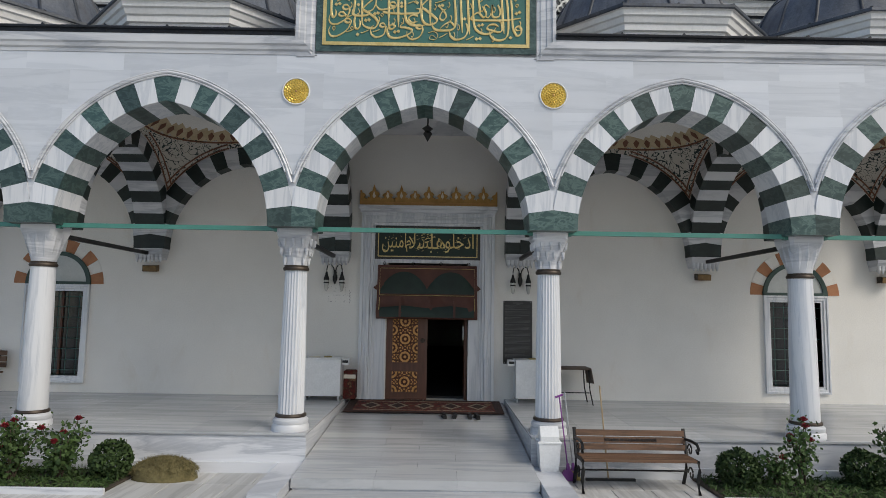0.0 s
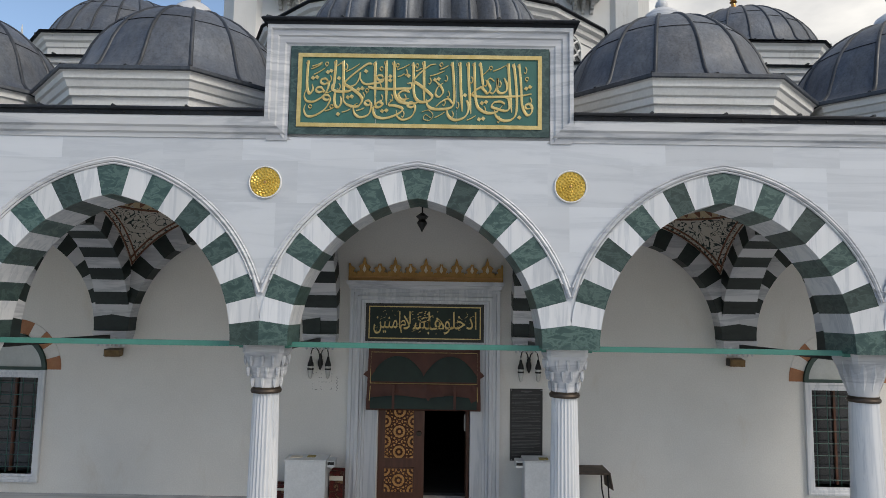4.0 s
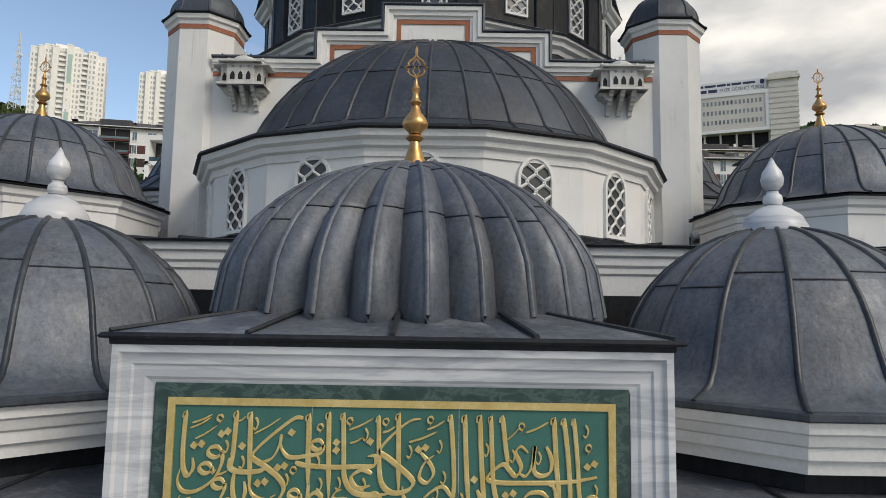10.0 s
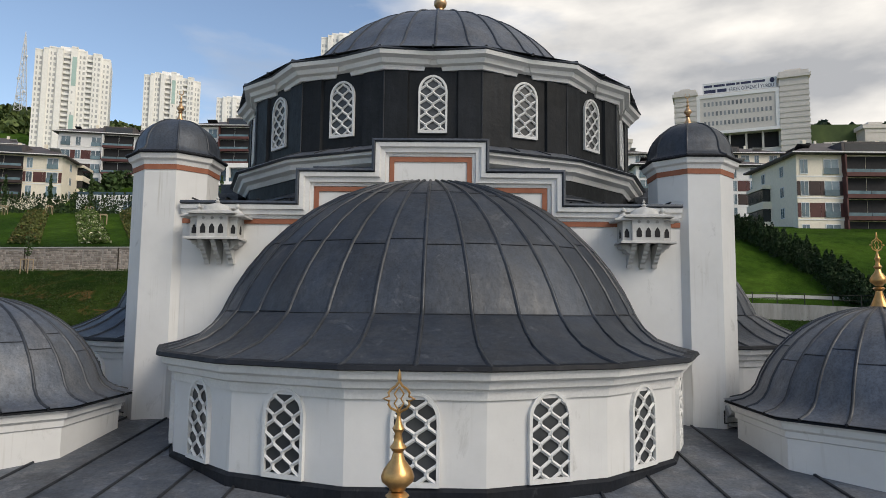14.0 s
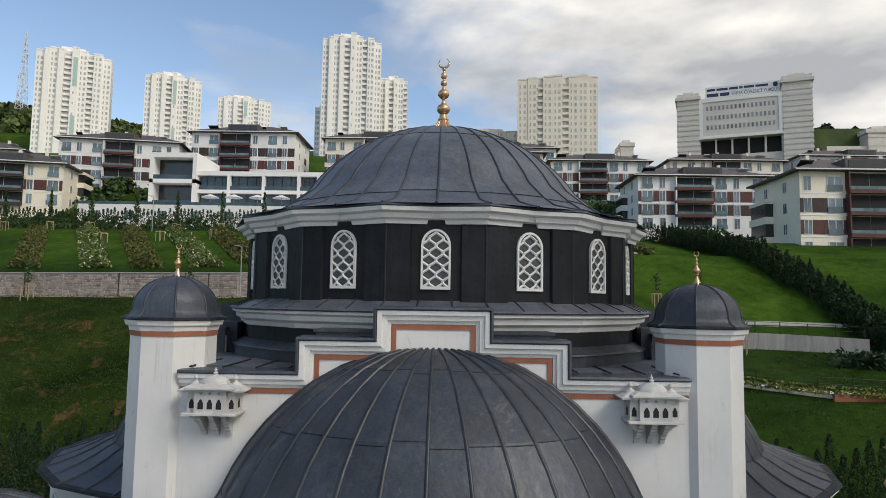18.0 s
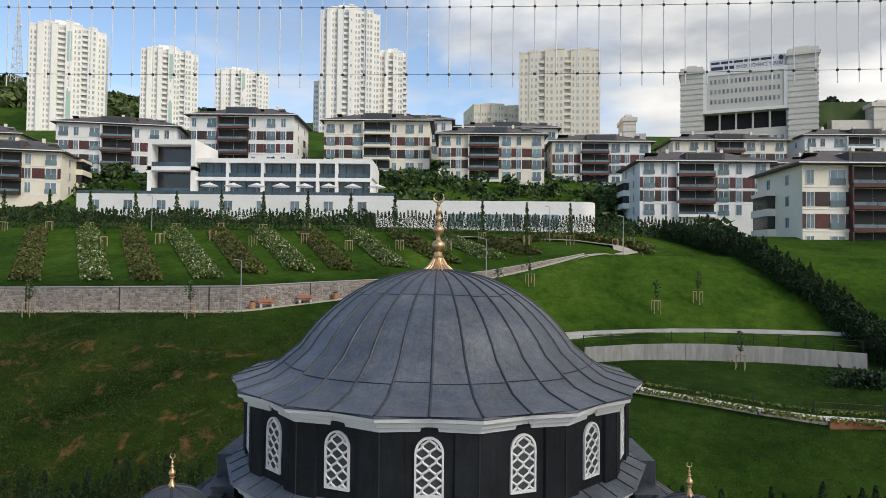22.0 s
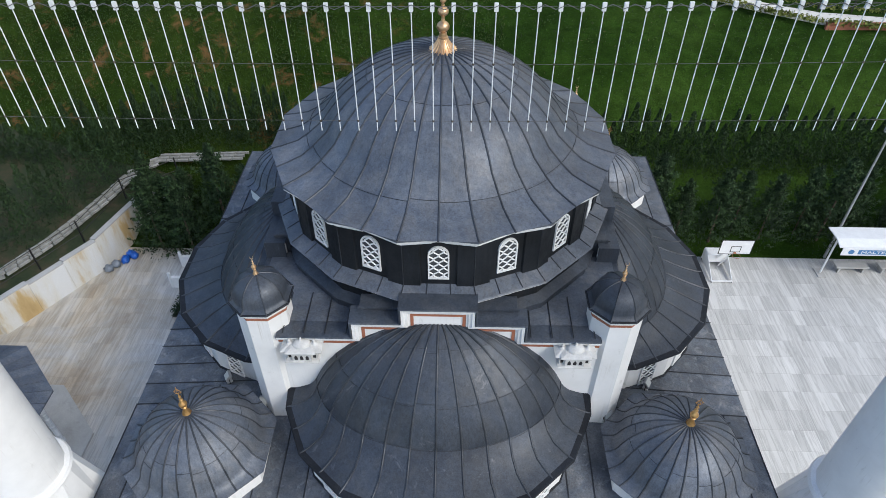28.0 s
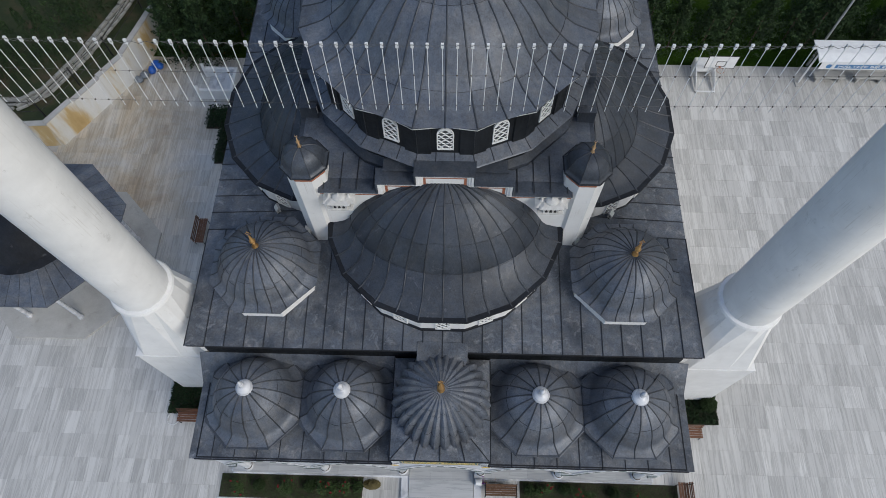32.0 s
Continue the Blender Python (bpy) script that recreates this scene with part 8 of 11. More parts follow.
# Far panes paled towards the wall tone; distance haze is put into their colour.
TOWER_PANE = mottled("haze_toned_tower_glass", [(0.3, (0.32, 0.325, 0.33)), (0.7, (0.62, 0.615, 0.60))], 0.3, 0.3, fine=2, relief=0)
WT = "slender white residential tower block with stepped bays"
tower("tower_block", WT, -192, 276, 70, 31, 20, 60.5, 26, SHELL_TOWER, 1, 24)
tower("tower_block", WT, -151, 296, 74, 26, 18, 51.5, 24, SHELL_TOWER, 2, 20)
tower("tower_block", WT, -138, 356, 95, 30, 18, 38.5, 20, SHELL_TOWER, 3, 14)
tower("tower_block", WT, -61, 278, 75, 27, 18, 62.5, 11, SHELL_TOWER, 4, 24, False)
tower("tower_block", "slim white side wing of a residential tower", -36, 292, 78, 13, 16, 43.5, 5, SHELL_TOWER, 5, 17, False, SLIM[2:8])
tower("tower_block", "narrow shaded white tower wing behind the taller one", -67, 292, 70, 8, 14, 38, 5, SHELL_TOWER, 6, 15, False, SLIM[:4])
tower("tower_block", "broad tan stone residential tower with banded floors", 26, 258, 66, 33, 22, 43.5, -6, SHELL_TAN, 7, 16, False, BROAD)
tower("tower_block", "long low tan wing beside the tan tower", 8, 268, 64, 24, 18, 26, 14, SHELL_TAN, 8, 9, False, BROAD)

# dormitory with two pylons and a sign board
DORM = pose(90.3, 252, 66, 0, 0, -22) @ Matrix.Diagonal((0.852, 0.9, 1, 1))
dm = thing("student_dormitory", "large pale stone student dormitory with banded end pylons and roof sign", "building", "", "", DORM)
for x0, x1, H in ((0, 9.5, 34.3), (44.5, 56, 37.5)):
    k = 0.0
    i = 0
    py = part("pylon", Mesh().box(x0, x1, -1.5, 12, -10, H - 3), SHELL_STONE, dm, "banded stone pylon")
    while k < H - 4:
        part("stone_band", Mesh().box(x0 - 0.22, x1 + 0.22, -1.72, 12.1, k, k + 1.05), SHELL_STONE, py)
        k += 2.1
        i += 1
    m = Mesh()
    m.box(x0 - 0.9, x1 + 0.9, -2.4, 13, H - 3, H - 1.8).box(x0 - 0.2, x1 + 0.2, -1.7, 12, H - 1.8, H - 0.4).box(x0 + 2.5, x1 - 2.5, 1, 9, H - 0.4, H + 1.0)
    part("stepped_top", m, SHELL_STONE, py)
part("lower_wall", Mesh().box(9.5, 44.5, 0.5, 12, -10, 8.5), SHELL_STONE, dm)
# Loggia depth coloured near-black; its shade is painted, not cast.
part("dark_loggia", Mesh().box(9.5, 44.5, 3.0, 12, 8.5, 15.0), DARK, dm, "open loggia with its shade painted near-black")
for i in range(6):
    x = 9.8 + 6.9 * i
    part("loggia_pier", Mesh().box(x - 0.4, x + 0.4, 0.4, 3.2, 8.5, 15.0), SHELL_STONE, dm)
part("upper_wall", Mesh().box(9.5, 44.5, -1.2, 12, 15.0, 31.5), SHELL_STONE, dm)
m = Mesh()
for x0, x1, z0, z1 in ((9.7, 44.3, 15.0, 16.2), (9.7, 44.3, 29.8, 31.2), (9.7, 11.2, 16.2, 29.8), (42.8, 44.3, 16.2, 29.8)):
    m.box(x0, x1, -1.5, -1.2, z0, z1)
part("raised_border", m, SHELL_WHITE, dm)
for f in range(3):
    for i in range(17):
        part("window", TW_PANE, None, dm, "", None, scaled(None, 13.2 + 1.72 * i, -1.21, 18.6 + 3.9 * f, 0.9, 1, 1.7))
for i in range(12):
    part("window", TW_PANE, None, dm, "", None, scaled(None, 11.5 + 2.8 * i, 0.49, 3.5, 1.2, 1, 1.9))
sg = thing("roof_sign", "white roof sign board with dark lettering on the dormitory", "sign", "", "", DORM @ pose(12.5, 0, 31.6))
part("board", Mesh().box(0, 31, 0, 0.25, 0, 4.6), WHITE_PAINT, sg)
m = Mesh()
for i in range(9):
    m.box(-0.0 + 3.5 * i + 1, 3.5 * i + 1.15, 0.25, 0.5, -0.3, 4.4)
part("posts", m, STEEL, sg)
INK = mottled("navy_lettering", [(0.3, (0.02, 0.025, 0.07)), (0.7, (0.03, 0.035, 0.09))], 5, 0.6)


def lettering(name, text, size, mat, parent, m, width=None, label="", align="LEFT", thick=0.01):
    cu = bpy.data.curves.new(name, "FONT")
    cu.body, cu.size, cu.extrude, cu.align_x = text, size, thick, align
    tmp = bpy.data.objects.new(name, cu)
    scene.collection.objects.link(tmp)
    bpy.context.view_layer.update()
    me = bpy.data.meshes.new_from_object(tmp.evaluated_get(bpy.context.evaluated_depsgraph_get()))
    me.name = name
    bpy.data.objects.remove(tmp)
    me.materials.clear()
    me.materials.append(mat)
    ob = part(name, me, None, parent, label)
    if width:
        wv = [v.co.x for v in me.vertices]
        k = width / max(1e-3, max(wv) - min(wv))
        m = m @ Matrix.Diagonal((k, 1, 1, 1))
    ob.matrix_basis = m
    return ob


for x0, x1 in ((0.6, 5.6), (6.3, 10.3)):
    part("word_bar", Mesh().box(x0, x1, -0.05, 0, 0.6, 1.9), INK, sg)
lettering("lettering", "ERKEK ÖĞRENCİ YURDU", 2.0, INK, sg, pose(11.2, -0.03, 0.6, 90), 18.6)
for i, x in enumerate((0.6, 4.8, 10.2, 14.5, 16.4, 21.2)):
    part("small_word_bar", Mesh().box(x, x + (3.6, 4.8, 3.8, 1.4, 4.2, 5.2)[i], -0.05, 0, 2.9, 3.8), INK, sg)
part("round_mark", Mesh().prism(ngon(20, 1.0, (29.3, 3.3)), -0.05, 0.0, "y"), INK, sg)
for x, y, z, w, H in ((150, 252, 64, 34, 22), (62, 262, 64, 17, 18)):
    t = thing("stone_annex", "pale stone-banded annex building on the ridge", "building", "annexes", "", pose(x, y, z, 0, 0, -5))
    part("wall", Mesh().box(0, w, 0, 12, -10, H - 6), SHELL_STONE, t)
    py = part("pylon", Mesh().box(w * 0.45, w * 0.75, -1.0, 11, -10, H - 1), SHELL_STONE, t)
    for k in range(1, 12, 2):
        part("stone_band", Mesh().box(w * 0.447, w * 0.753, -1.15, 11.05, (H - 1) * k / 12, (H - 1) * (k + 1) / 12), SHELL_STONE, py)
    part("cap_slab", Mesh().box(w * 0.42, w * 0.78, -1.6, 12, H - 0.99, H + 0.6), SHELL_STONE, py)
    part("roof_box", Mesh().box(w * 0.52, w * 0.68, 1, 9, H + 0.61, H + 2.2), SHELL_STONE, py)
    for f in range(3):
        for i in range(4):
            part("window", TW_PANE, None, t, "", None, scaled(None, w * (0.06 + 0.1 * i), -0.01, 2 + 4 * f, 1.2, 1, 1.8))
# lattice mast on the wooded hill
ms = thing("lattice_mast", "tall steel lattice radio mast with dishes on the wooded hill", "mast", "", "", pose(-284, 400, 128))
m = Mesh()
for a in range(4):
    s = (1, 1, -1, -1)[a], (1, -1, -1, 1)[a]
    m.tube([(s[0] * 3.2, s[1] * 3.2, -6), (s[0] * 0.8, s[1] * 0.8, 50), (0, 0, 62)], 0.2, 4)
for k in range(14):
    z = 4 * k
    r = 3.2 - 2.4 * (z + 6) / 56
    q = [(r, r, z), (r, -r, z), (-r, -r, z), (-r, r, z)]
    r2 = 3.2 - 2.4 * (z + 10) / 56
    q2 = [(r2, -r2, z + 4), (-r2, -r2, z + 4), (-r2, r2, z + 4), (r2, r2, z + 4)]
    for i in range(4):
        m.tube([q[i], q[(i + 1) % 4]], 0.14, 4)
        m.tube([q[i], q2[i]], 0.14, 4)
part("lattice", m, WHITE_STEEL, ms)
for z, s in ((18, -1), (21, 1), (30, -1), (45, 1)):
    part("dish", Mesh().blob((s * 2.2, -1, z), (1.1, 0.5, 1.1), z, 10, 6, 0), WHITE_STEEL, ms)

# trees between the houses, and the wooded hill
g = np.random.default_rng(90)
pts = []
for i in range(170):
    x = g.uniform(-130, 130)
    y = g.uniform(112, 128) if g.random() < 0.5 and x > -10 else g.uniform(146, 160)
    if -82 < x < -10 and y < 152:
        continue
    r = g.uniform(1.2, 2.8)
    n = 70
    u = g.normal(size=(n, 3))
    u /= np.linalg.norm(u, axis=1)[:, None]
    p = u * r * (0.6 + 0.4 * g.random((n, 1))) * (1, 1, 1.25)
    p += (x, y, terrain(x, y) + r * 1.1)
    pts.append(p)
tagged(part("hillside_trees", leaves(np.concatenate(pts), 0.8, 91), LEAF, None, "", None, None, False), "scattered green trees between the apartment blocks", "trees", "", "stuff")
pts = []
for i in range(900):
    x, y = g.uniform(-420, -150), g.uniform(330, 450)
    r = g.uniform(2.5, 5)
    n = 26
    u = g.normal(size=(n, 3))
    u /= np.linalg.norm(u, axis=1)[:, None]
    pts.append(u * r * (1, 1, 0.8) + (x, y, terrain(x, y) + r * 0.4))
tagged(part("wooded_hill", leaves(np.concatenate(pts), 2.2, 92, 0.6), LEAF_WOOD, None, "", None, None, False), "dense green woodland on the far hill", "woods", "", "stuff")
pts = []
for i in range(60):
    x, y = g.uniform(140, 240), g.uniform(262, 275)
    r = g.uniform(1.5, 3)
    u = g.normal(size=(40, 3))
    u /= np.linalg.norm(u, axis=1)[:, None]
    pts.append(u * r + (x, y, 88 + r * 0.5))
tagged(part("ridge_trees", leaves(np.concatenate(pts), 1.2, 93, 0.6), LEAF_DARK, None, "", None, None, False), "thin line of dark trees on the ridge", "trees", "", "stuff")
structure("ridge_bank", Mesh().prism([(130, 60), (130, 88), (260, 90), (260, 60)], 256, 285, "y"), WOODLAND, "scrubby bank on the ridge behind the dormitory", "bank")


# ---- inscriptions ----
TWO = dict(zip("بتثجحخسشصضطظعغفقكلمنهي", (0xFE8F, 0xFE95, 0xFE99, 0xFE9D, 0xFEA1, 0xFEA5, 0xFEB1, 0xFEB5, 0xFEB9, 0xFEBD, 0xFEC1, 0xFEC5, 0xFEC9, 0xFECD, 0xFED1, 0xFED5, 0xFED9, 0xFEDD, 0xFEE1, 0xFEE5, 0xFEE9, 0xFEF1)))
ONE = dict(zip("ادذروزىةأإؤ", (0xFE8D, 0xFEA9, 0xFEAB, 0xFEAD, 0xFEED, 0xFEAF, 0xFEEF, 0xFE93, 0xFE83, 0xFE87, 0xFE85)))


def joined(word):
    """The word's letters in their joined forms, in the order in which they stand from left to right."""
    out, prev, i = [], False, 0
    while i < len(word):
        ch = word[i]
        if ch == "ل" and word[i + 1:i + 2] == "ا":
            out.append(chr(0xFEFC if prev else 0xFEFB))
            prev, i = False, i + 2
            continue
        if ch in TWO:
            nxt = i + 1 < len(word)
            out.append(chr(TWO[ch] + (3 if prev and nxt else 1 if prev else 2 if nxt else 0)))
            prev = nxt
        else:
            out.append(chr(ONE[ch] + (1 if prev else 0)))
            prev = False
        i += 1
    return "".join(reversed(out))


def written(text, box, y, parent, mat, thick=0.016, bold=0.01, label="gold letters"):
    """One word of raised lettering that fills a box (x0, x1, z0, z1) on an upright face."""
    cu = bpy.data.curves.new("lettering", "FONT")
    cu.body, cu.extrude, cu.offset, cu.bevel_depth, cu.resolution_u = text, thick, bold, 0.0, 4
    tmp = new("lettering", cu)
    bpy.context.view_layer.update()
    me = bpy.data.meshes.new_from_object(tmp)
    bpy.data.objects.remove(tmp)
    me.name = "lettering"
    co = np.empty(len(me.vertices) * 3)
    me.vertices.foreach_get("co", co)
    co = co.reshape(-1, 3)
    lo, hi = co.min(0), co.max(0)
    p = np.empty_like(co)
    p[:, 0] = box[0] + (co[:, 0] - lo[0]) / (hi[0] - lo[0]) * (box[1] - box[0])
    p[:, 2] = box[2] + (co[:, 1] - lo[1]) / (hi[1] - lo[1]) * (box[3] - box[2])
    p[:, 1] = y - co[:, 2]
    me.vertices.foreach_set("co", p.ravel())
    me.materials.clear()
    me.materials.append(mat)
    me.update()
    return part("lettering", me, None, parent, label)


def strokes(m, x0, x1, z0, z1, y, n, seed, s=0.03):
    """Small slanted pen strokes and lozenge dots."""
    r = random.Random(seed)
    for _ in range(n):
        x, z, k = r.uniform(x0, x1), r.uniform(z0, z1), s * r.uniform(0.7, 1.3)
        if r.random() < 0.45:
            m.prism([(x - k * 0.4, z), (x, z - k * 0.4), (x + k * 0.4, z), (x, z + k * 0.4)], y - 0.012, y)
        else:
            m.prism([(x - k * 1.1, z - k * 0.5), (x - k * 0.9, z - k * 0.62), (x + k * 1.1, z + k * 0.35), (x + k, z + k * 0.55)], y - 0.012, y)


def border(m, x0, x1, z0, z1, w, y0, y1):
    """A flat mitred frame from y0 (front) to y1."""
    o = [(x0, z0), (x1, z0), (x1, z1), (x0, z1)]
    i = [(x0 + w, z0 + w), (x1 - w, z0 + w), (x1 - w, z1 - w), (x0 + w, z1 - w)]
    vs = [(x, y0, z) for x, z in o + i] + [(x, y1, z) for x, z in o + i]
    fs = []
    for a in range(4):
        b = (a + 1) % 4
        fs += [(a, b, b + 4, a + 4), (a + 8, a + 12, b + 12, b + 8), (a, a + 8, b + 8, b), (a + 4, b + 4, b + 12, a + 12)]
    return m.add(vs, fs)


plaque = thing("inscription_panel", "green inscription panel with raised gold calligraphy and gold border", "inscription", "", "", pose(0, 0, LIFT))
part("green_panel", Mesh().box(-1.545, 1.545, -0.0295, 0.0, 6.45, 7.40), PANEL_GREEN, plaque, "flat green painted ground")
part("gold_border", border(Mesh(), -1.55, 1.55, 6.446, 7.405, 0.05, -0.045, -0.02), GOLD_LEAF, plaque, "gilt border")


stroke_no = itertools.count()


def pen(pts, width, name="lettering"):
    """One stroke of a broad slanted pen through a few points, on a sheet of 1983 by 690 units, raised on the panel."""
    P = [Vector((-1.5 + (u - 125) / 578, 7.355 - (v - 95) / 578)) for u, v in pts]
    if len(P) == 2:
        P.insert(1, (P[0] + P[1]) / 2)
    run = []
    for i in range(len(P) - 1):
        p0, p1, p2, p3 = P[max(0, i - 1)], P[i], P[i + 1], P[min(len(P) - 1, i + 2)]
        for k in range(5):
            t = k / 5
            run.append(0.5 * (2 * p1 + (p2 - p0) * t + (2 * p0 - 5 * p1 + 4 * p2 - p3) * t * t + (3 * p1 - p0 - 3 * p2 + p3) * t ** 3))
    run.append(P[-1])
    loops = []
    up = 0.0415 + 0.00005 * next(stroke_no)
    for i, p in enumerate(run):
        d = (run[min(i + 1, len(run) - 1)] - run[max(i - 1, 0)]).normalized()
        q = Vector((-d.y, d.x))
        t = i / (len(run) - 1)
        w = width * 0.86 / 578 * (0.42 + 0.58 * abs(d.x * 0.80 - d.y * 0.60)) * (0.55 + 0.45 * min(1, 9 * t)) * (0.30 + 0.70 * min(1, 5 * (1 - t)))
        a, c = p + q * w / 2, p - q * w / 2
        u, v = a.lerp(c, 0.16), a.lerp(c, 0.84)
        loops.append([(a.x, -0.0295, a.y), (a.x, 0.003 - up, a.y), (u.x, -up, u.y), (v.x, -up, v.y), (c.x, 0.003 - up, c.y), (c.x, -0.0295, c.y)])
    return part(name, Mesh().ring(loops), GOLD_LEAF, plaque, "gold letters", 25)


def loop_of(u, v, r, tail=()):
    """A closed letter eye, running out into its tail."""
    eye = [(u + r * math.cos(a), v - 0.8 * r * math.sin(a)) for a in (0.2, 1.3, 2.5, 3.6, 4.7, 5.7)]
    return pen(eye + [(u + r, v)] + list(tail), 23)


# tall strokes: place along the line, top, foot, lean
for u, top, foot, lean in ((372, 128, 345, -12), (428, 132, 420, 8), (662, 136, 400, 4), (742, 128, 450, 9), (1021, 128, 425, 6), (1286, 132, 492, 20), (1346, 132, 508, 24), (1642, 136, 495, 26)):
    pen([(u - 10, top + 16), (u, top), (u + lean * 0.4, (top + foot) / 2), (u + lean, foot)], 29, "tall_stroke")
pen([(158, 146), (168, 130), (164, 250), (168, 335), (186, 372), (208, 345), (204, 302)], 27)
loop_of(292, 278, 27, [(322, 320), (290, 385), (225, 430), (170, 430), (148, 390), (160, 342)])
loop_of(258, 342, 25, [(290, 360), (300, 345)])
loop_of(312, 400, 24, [(334, 430), (300, 490), (225, 538), (172, 540), (148, 495), (162, 448)])
pen([(352, 300), (356, 340), (400, 354), (470, 350), (510, 330)], 27)
pen([(375, 352), (368, 405), (378, 462), (404, 470), (420, 432), (414, 390)], 26)
pen([(640, 142), (606, 142), (535, 195), (468, 255), (442, 296), (490, 328), (548, 372), (572, 415), (545, 462), (490, 462), (448, 440), (432, 400)], 27)
pen([(555, 205), (548, 250), (520, 300), (470, 318)], 20)
loop_of(700, 245, 24, [(716, 275), (650, 290), (590, 294), (560, 265), (552, 228)])
loop_of(614, 436, 22, [(640, 470), (620, 525), (560, 545), (518, 515), (512, 462), (540, 440)])
pen([(668, 400), (668, 455), (692, 470), (722, 448), (700, 428), (674, 446), (655, 480), (672, 535), (740, 550), (830, 520), (870, 478), (815, 455), (770, 452), (776, 428), (800, 415)], 25)
pen([(614, 312), (650, 324), (760, 330), (860, 326), (925, 322), (934, 285), (902, 286)], 25)
pen([(790, 146), (800, 130), (806, 270), (812, 370), (850, 424), (930, 436), (985, 428)], 28)
pen([(920, 352), (880, 338), (838, 368), (862, 408), (915, 398)], 24)
loop_of(930, 446, 24, [(962, 480), (935, 535), (875, 560), (832, 535), (826, 490)])
pen([(932, 152), (942, 136), (946, 260), (956, 380), (1000, 424), (1062, 414), (1084, 380), (1040, 335), (985, 292), (950, 262), (1000, 200), (1066, 146), (1112, 136)], 27)
pen([(1112, 268), (1150, 310), (1164, 350), (1136, 384), (1108, 362), (1128, 308), (1166, 278)], 21)
pen([(1220, 146), (1230, 130), (1242, 270), (1246, 400), (1232, 455), (1180, 474), (1090, 474), (1050, 445), (1042, 400)], 27)
pen([(1236, 436), (1204, 398), (1160, 415), (1112, 458)], 20)
pen([(1338, 408), (1354, 462), (1328, 530), (1256, 556), (1205, 525), (1194, 466)], 26)
pen([(1812, 352), (1700, 372), (1550, 378), (1420, 378), (1378, 362), (1404, 330), (1442, 308), (1466, 330), (1490, 352), (1512, 318), (1490, 262), (1512, 238), (1540, 262)], 24)
pen([(1426, 146), (1437, 130), (1450, 240), (1462, 322)], 26)
pen([(1382, 146), (1390, 132), (1396, 260), (1402, 380), (1424, 462), (1490, 500), (1560, 488), (1600, 440)], 27)
pen([(1618, 432), (1588, 414), (1540, 420), (1522, 452), (1566, 470), (1622, 482), (1650, 462), (1642, 396), (1622, 386)], 23)
pen([(1612, 236), (1632, 285), (1626, 334), (1588, 350), (1562, 325), (1566, 236), (1556, 310), (1528, 352), (1500, 338)], 24)
pen([(1672, 152), (1682, 138), (1700, 300), (1704, 470), (1676, 540), (1610, 556), (1556, 524), (1542, 476)], 27)
pen([(1712, 152), (1722, 138), (1736, 300), (1744, 440), (1776, 508), (1808, 500), (1818, 458), (1798, 428), (1768, 440), (1776, 464), (1812, 460)], 25)
# dots
for u, v in ((208, 254), (238, 248), (316, 208), (341, 198), (400, 524), (400, 254), (468, 396), (496, 390), (545, 335), (572, 328), (596, 198), (722, 496), (752, 490), (910, 228), (776, 234), (776, 264), (1104, 256), (1131, 248), (1326, 368), (1450, 426), (1480, 418), (1430, 548), (1460, 542), (1774, 312), (1802, 300), (1724, 530)):
    x, z, k = -1.5 + (u - 125) / 578, 7.355 - (v - 95) / 578, 0.028
    part("dot", Mesh().prism([(x - k, z - 0.004), (x + 0.004, z - k), (x + k, z + 0.004), (x - 0.004, z + k)], -0.043, -0.0295), GOLD_LEAF, plaque)
# vowel strokes: start, end
for u, v, w, h in ((192, 186, 272, 144), (198, 166, 276, 132), (212, 228, 296, 176), (380, 158, 412, 136), (448, 204, 550, 142), (826, 184, 920, 138), (830, 236, 880, 212), (300, 366, 346, 350), (300, 502, 368, 474), (426, 510, 494, 482), (530, 496, 592, 474), (1066, 228, 1176, 186), (1138, 178, 1206, 142), (1456, 212, 1508, 160), (1530, 184, 1622, 140), (1340, 556, 1406, 520), (1106, 540, 1180, 496), (960, 192, 1010, 168)):
    pen([(u, v), ((u + w) / 2, (v + h) / 2 + 4), (w, h)], 13, "vowel_stroke")
for u, v in ((334, 232), (450, 140), (578, 358), (700, 286), (786, 368), (884, 370), (890, 176), (1066, 240), (1186, 218), (1172, 400), (1372, 228), (1476, 250), (1466, 450), (1802, 380), (1768, 150), (1272, 420), (1232, 490), (1572, 520), (400, 292), (712, 372), (872, 492), (1202, 338), (1580, 256)):
    pen([(u, v), (u + 10, v + 22), (u + 2, v + 48), (u - 10, v + 40)], 11, "vowel_mark")
for u, v in ((308, 146), (710, 176), (828, 150), (972, 150), (608, 344), (194, 470), (1514, 160), (1780, 240), (350, 468), (1150, 140)):
    pen([(u + 12 * math.cos(a), v - 13 * math.sin(a)) for a in (0, 1.2, 2.4, 3.6, 4.8, 6.0)] + [(u - 4, v + 24)], 10, "vowel_mark")
# faint signature knot and joints between the three boards
pen([(1010, 500), (1060, 485), (1094, 520), (1070, 560), (1024, 552), (1040, 520), (1084, 548)], 8, "signature")
for x in (-0.55, 0.47):
    part("board_joint", Mesh().box(x - 0.0015, x + 0.0015, -0.0306, -0.029, 6.46, 7.395), JOINT_GREY, plaque)

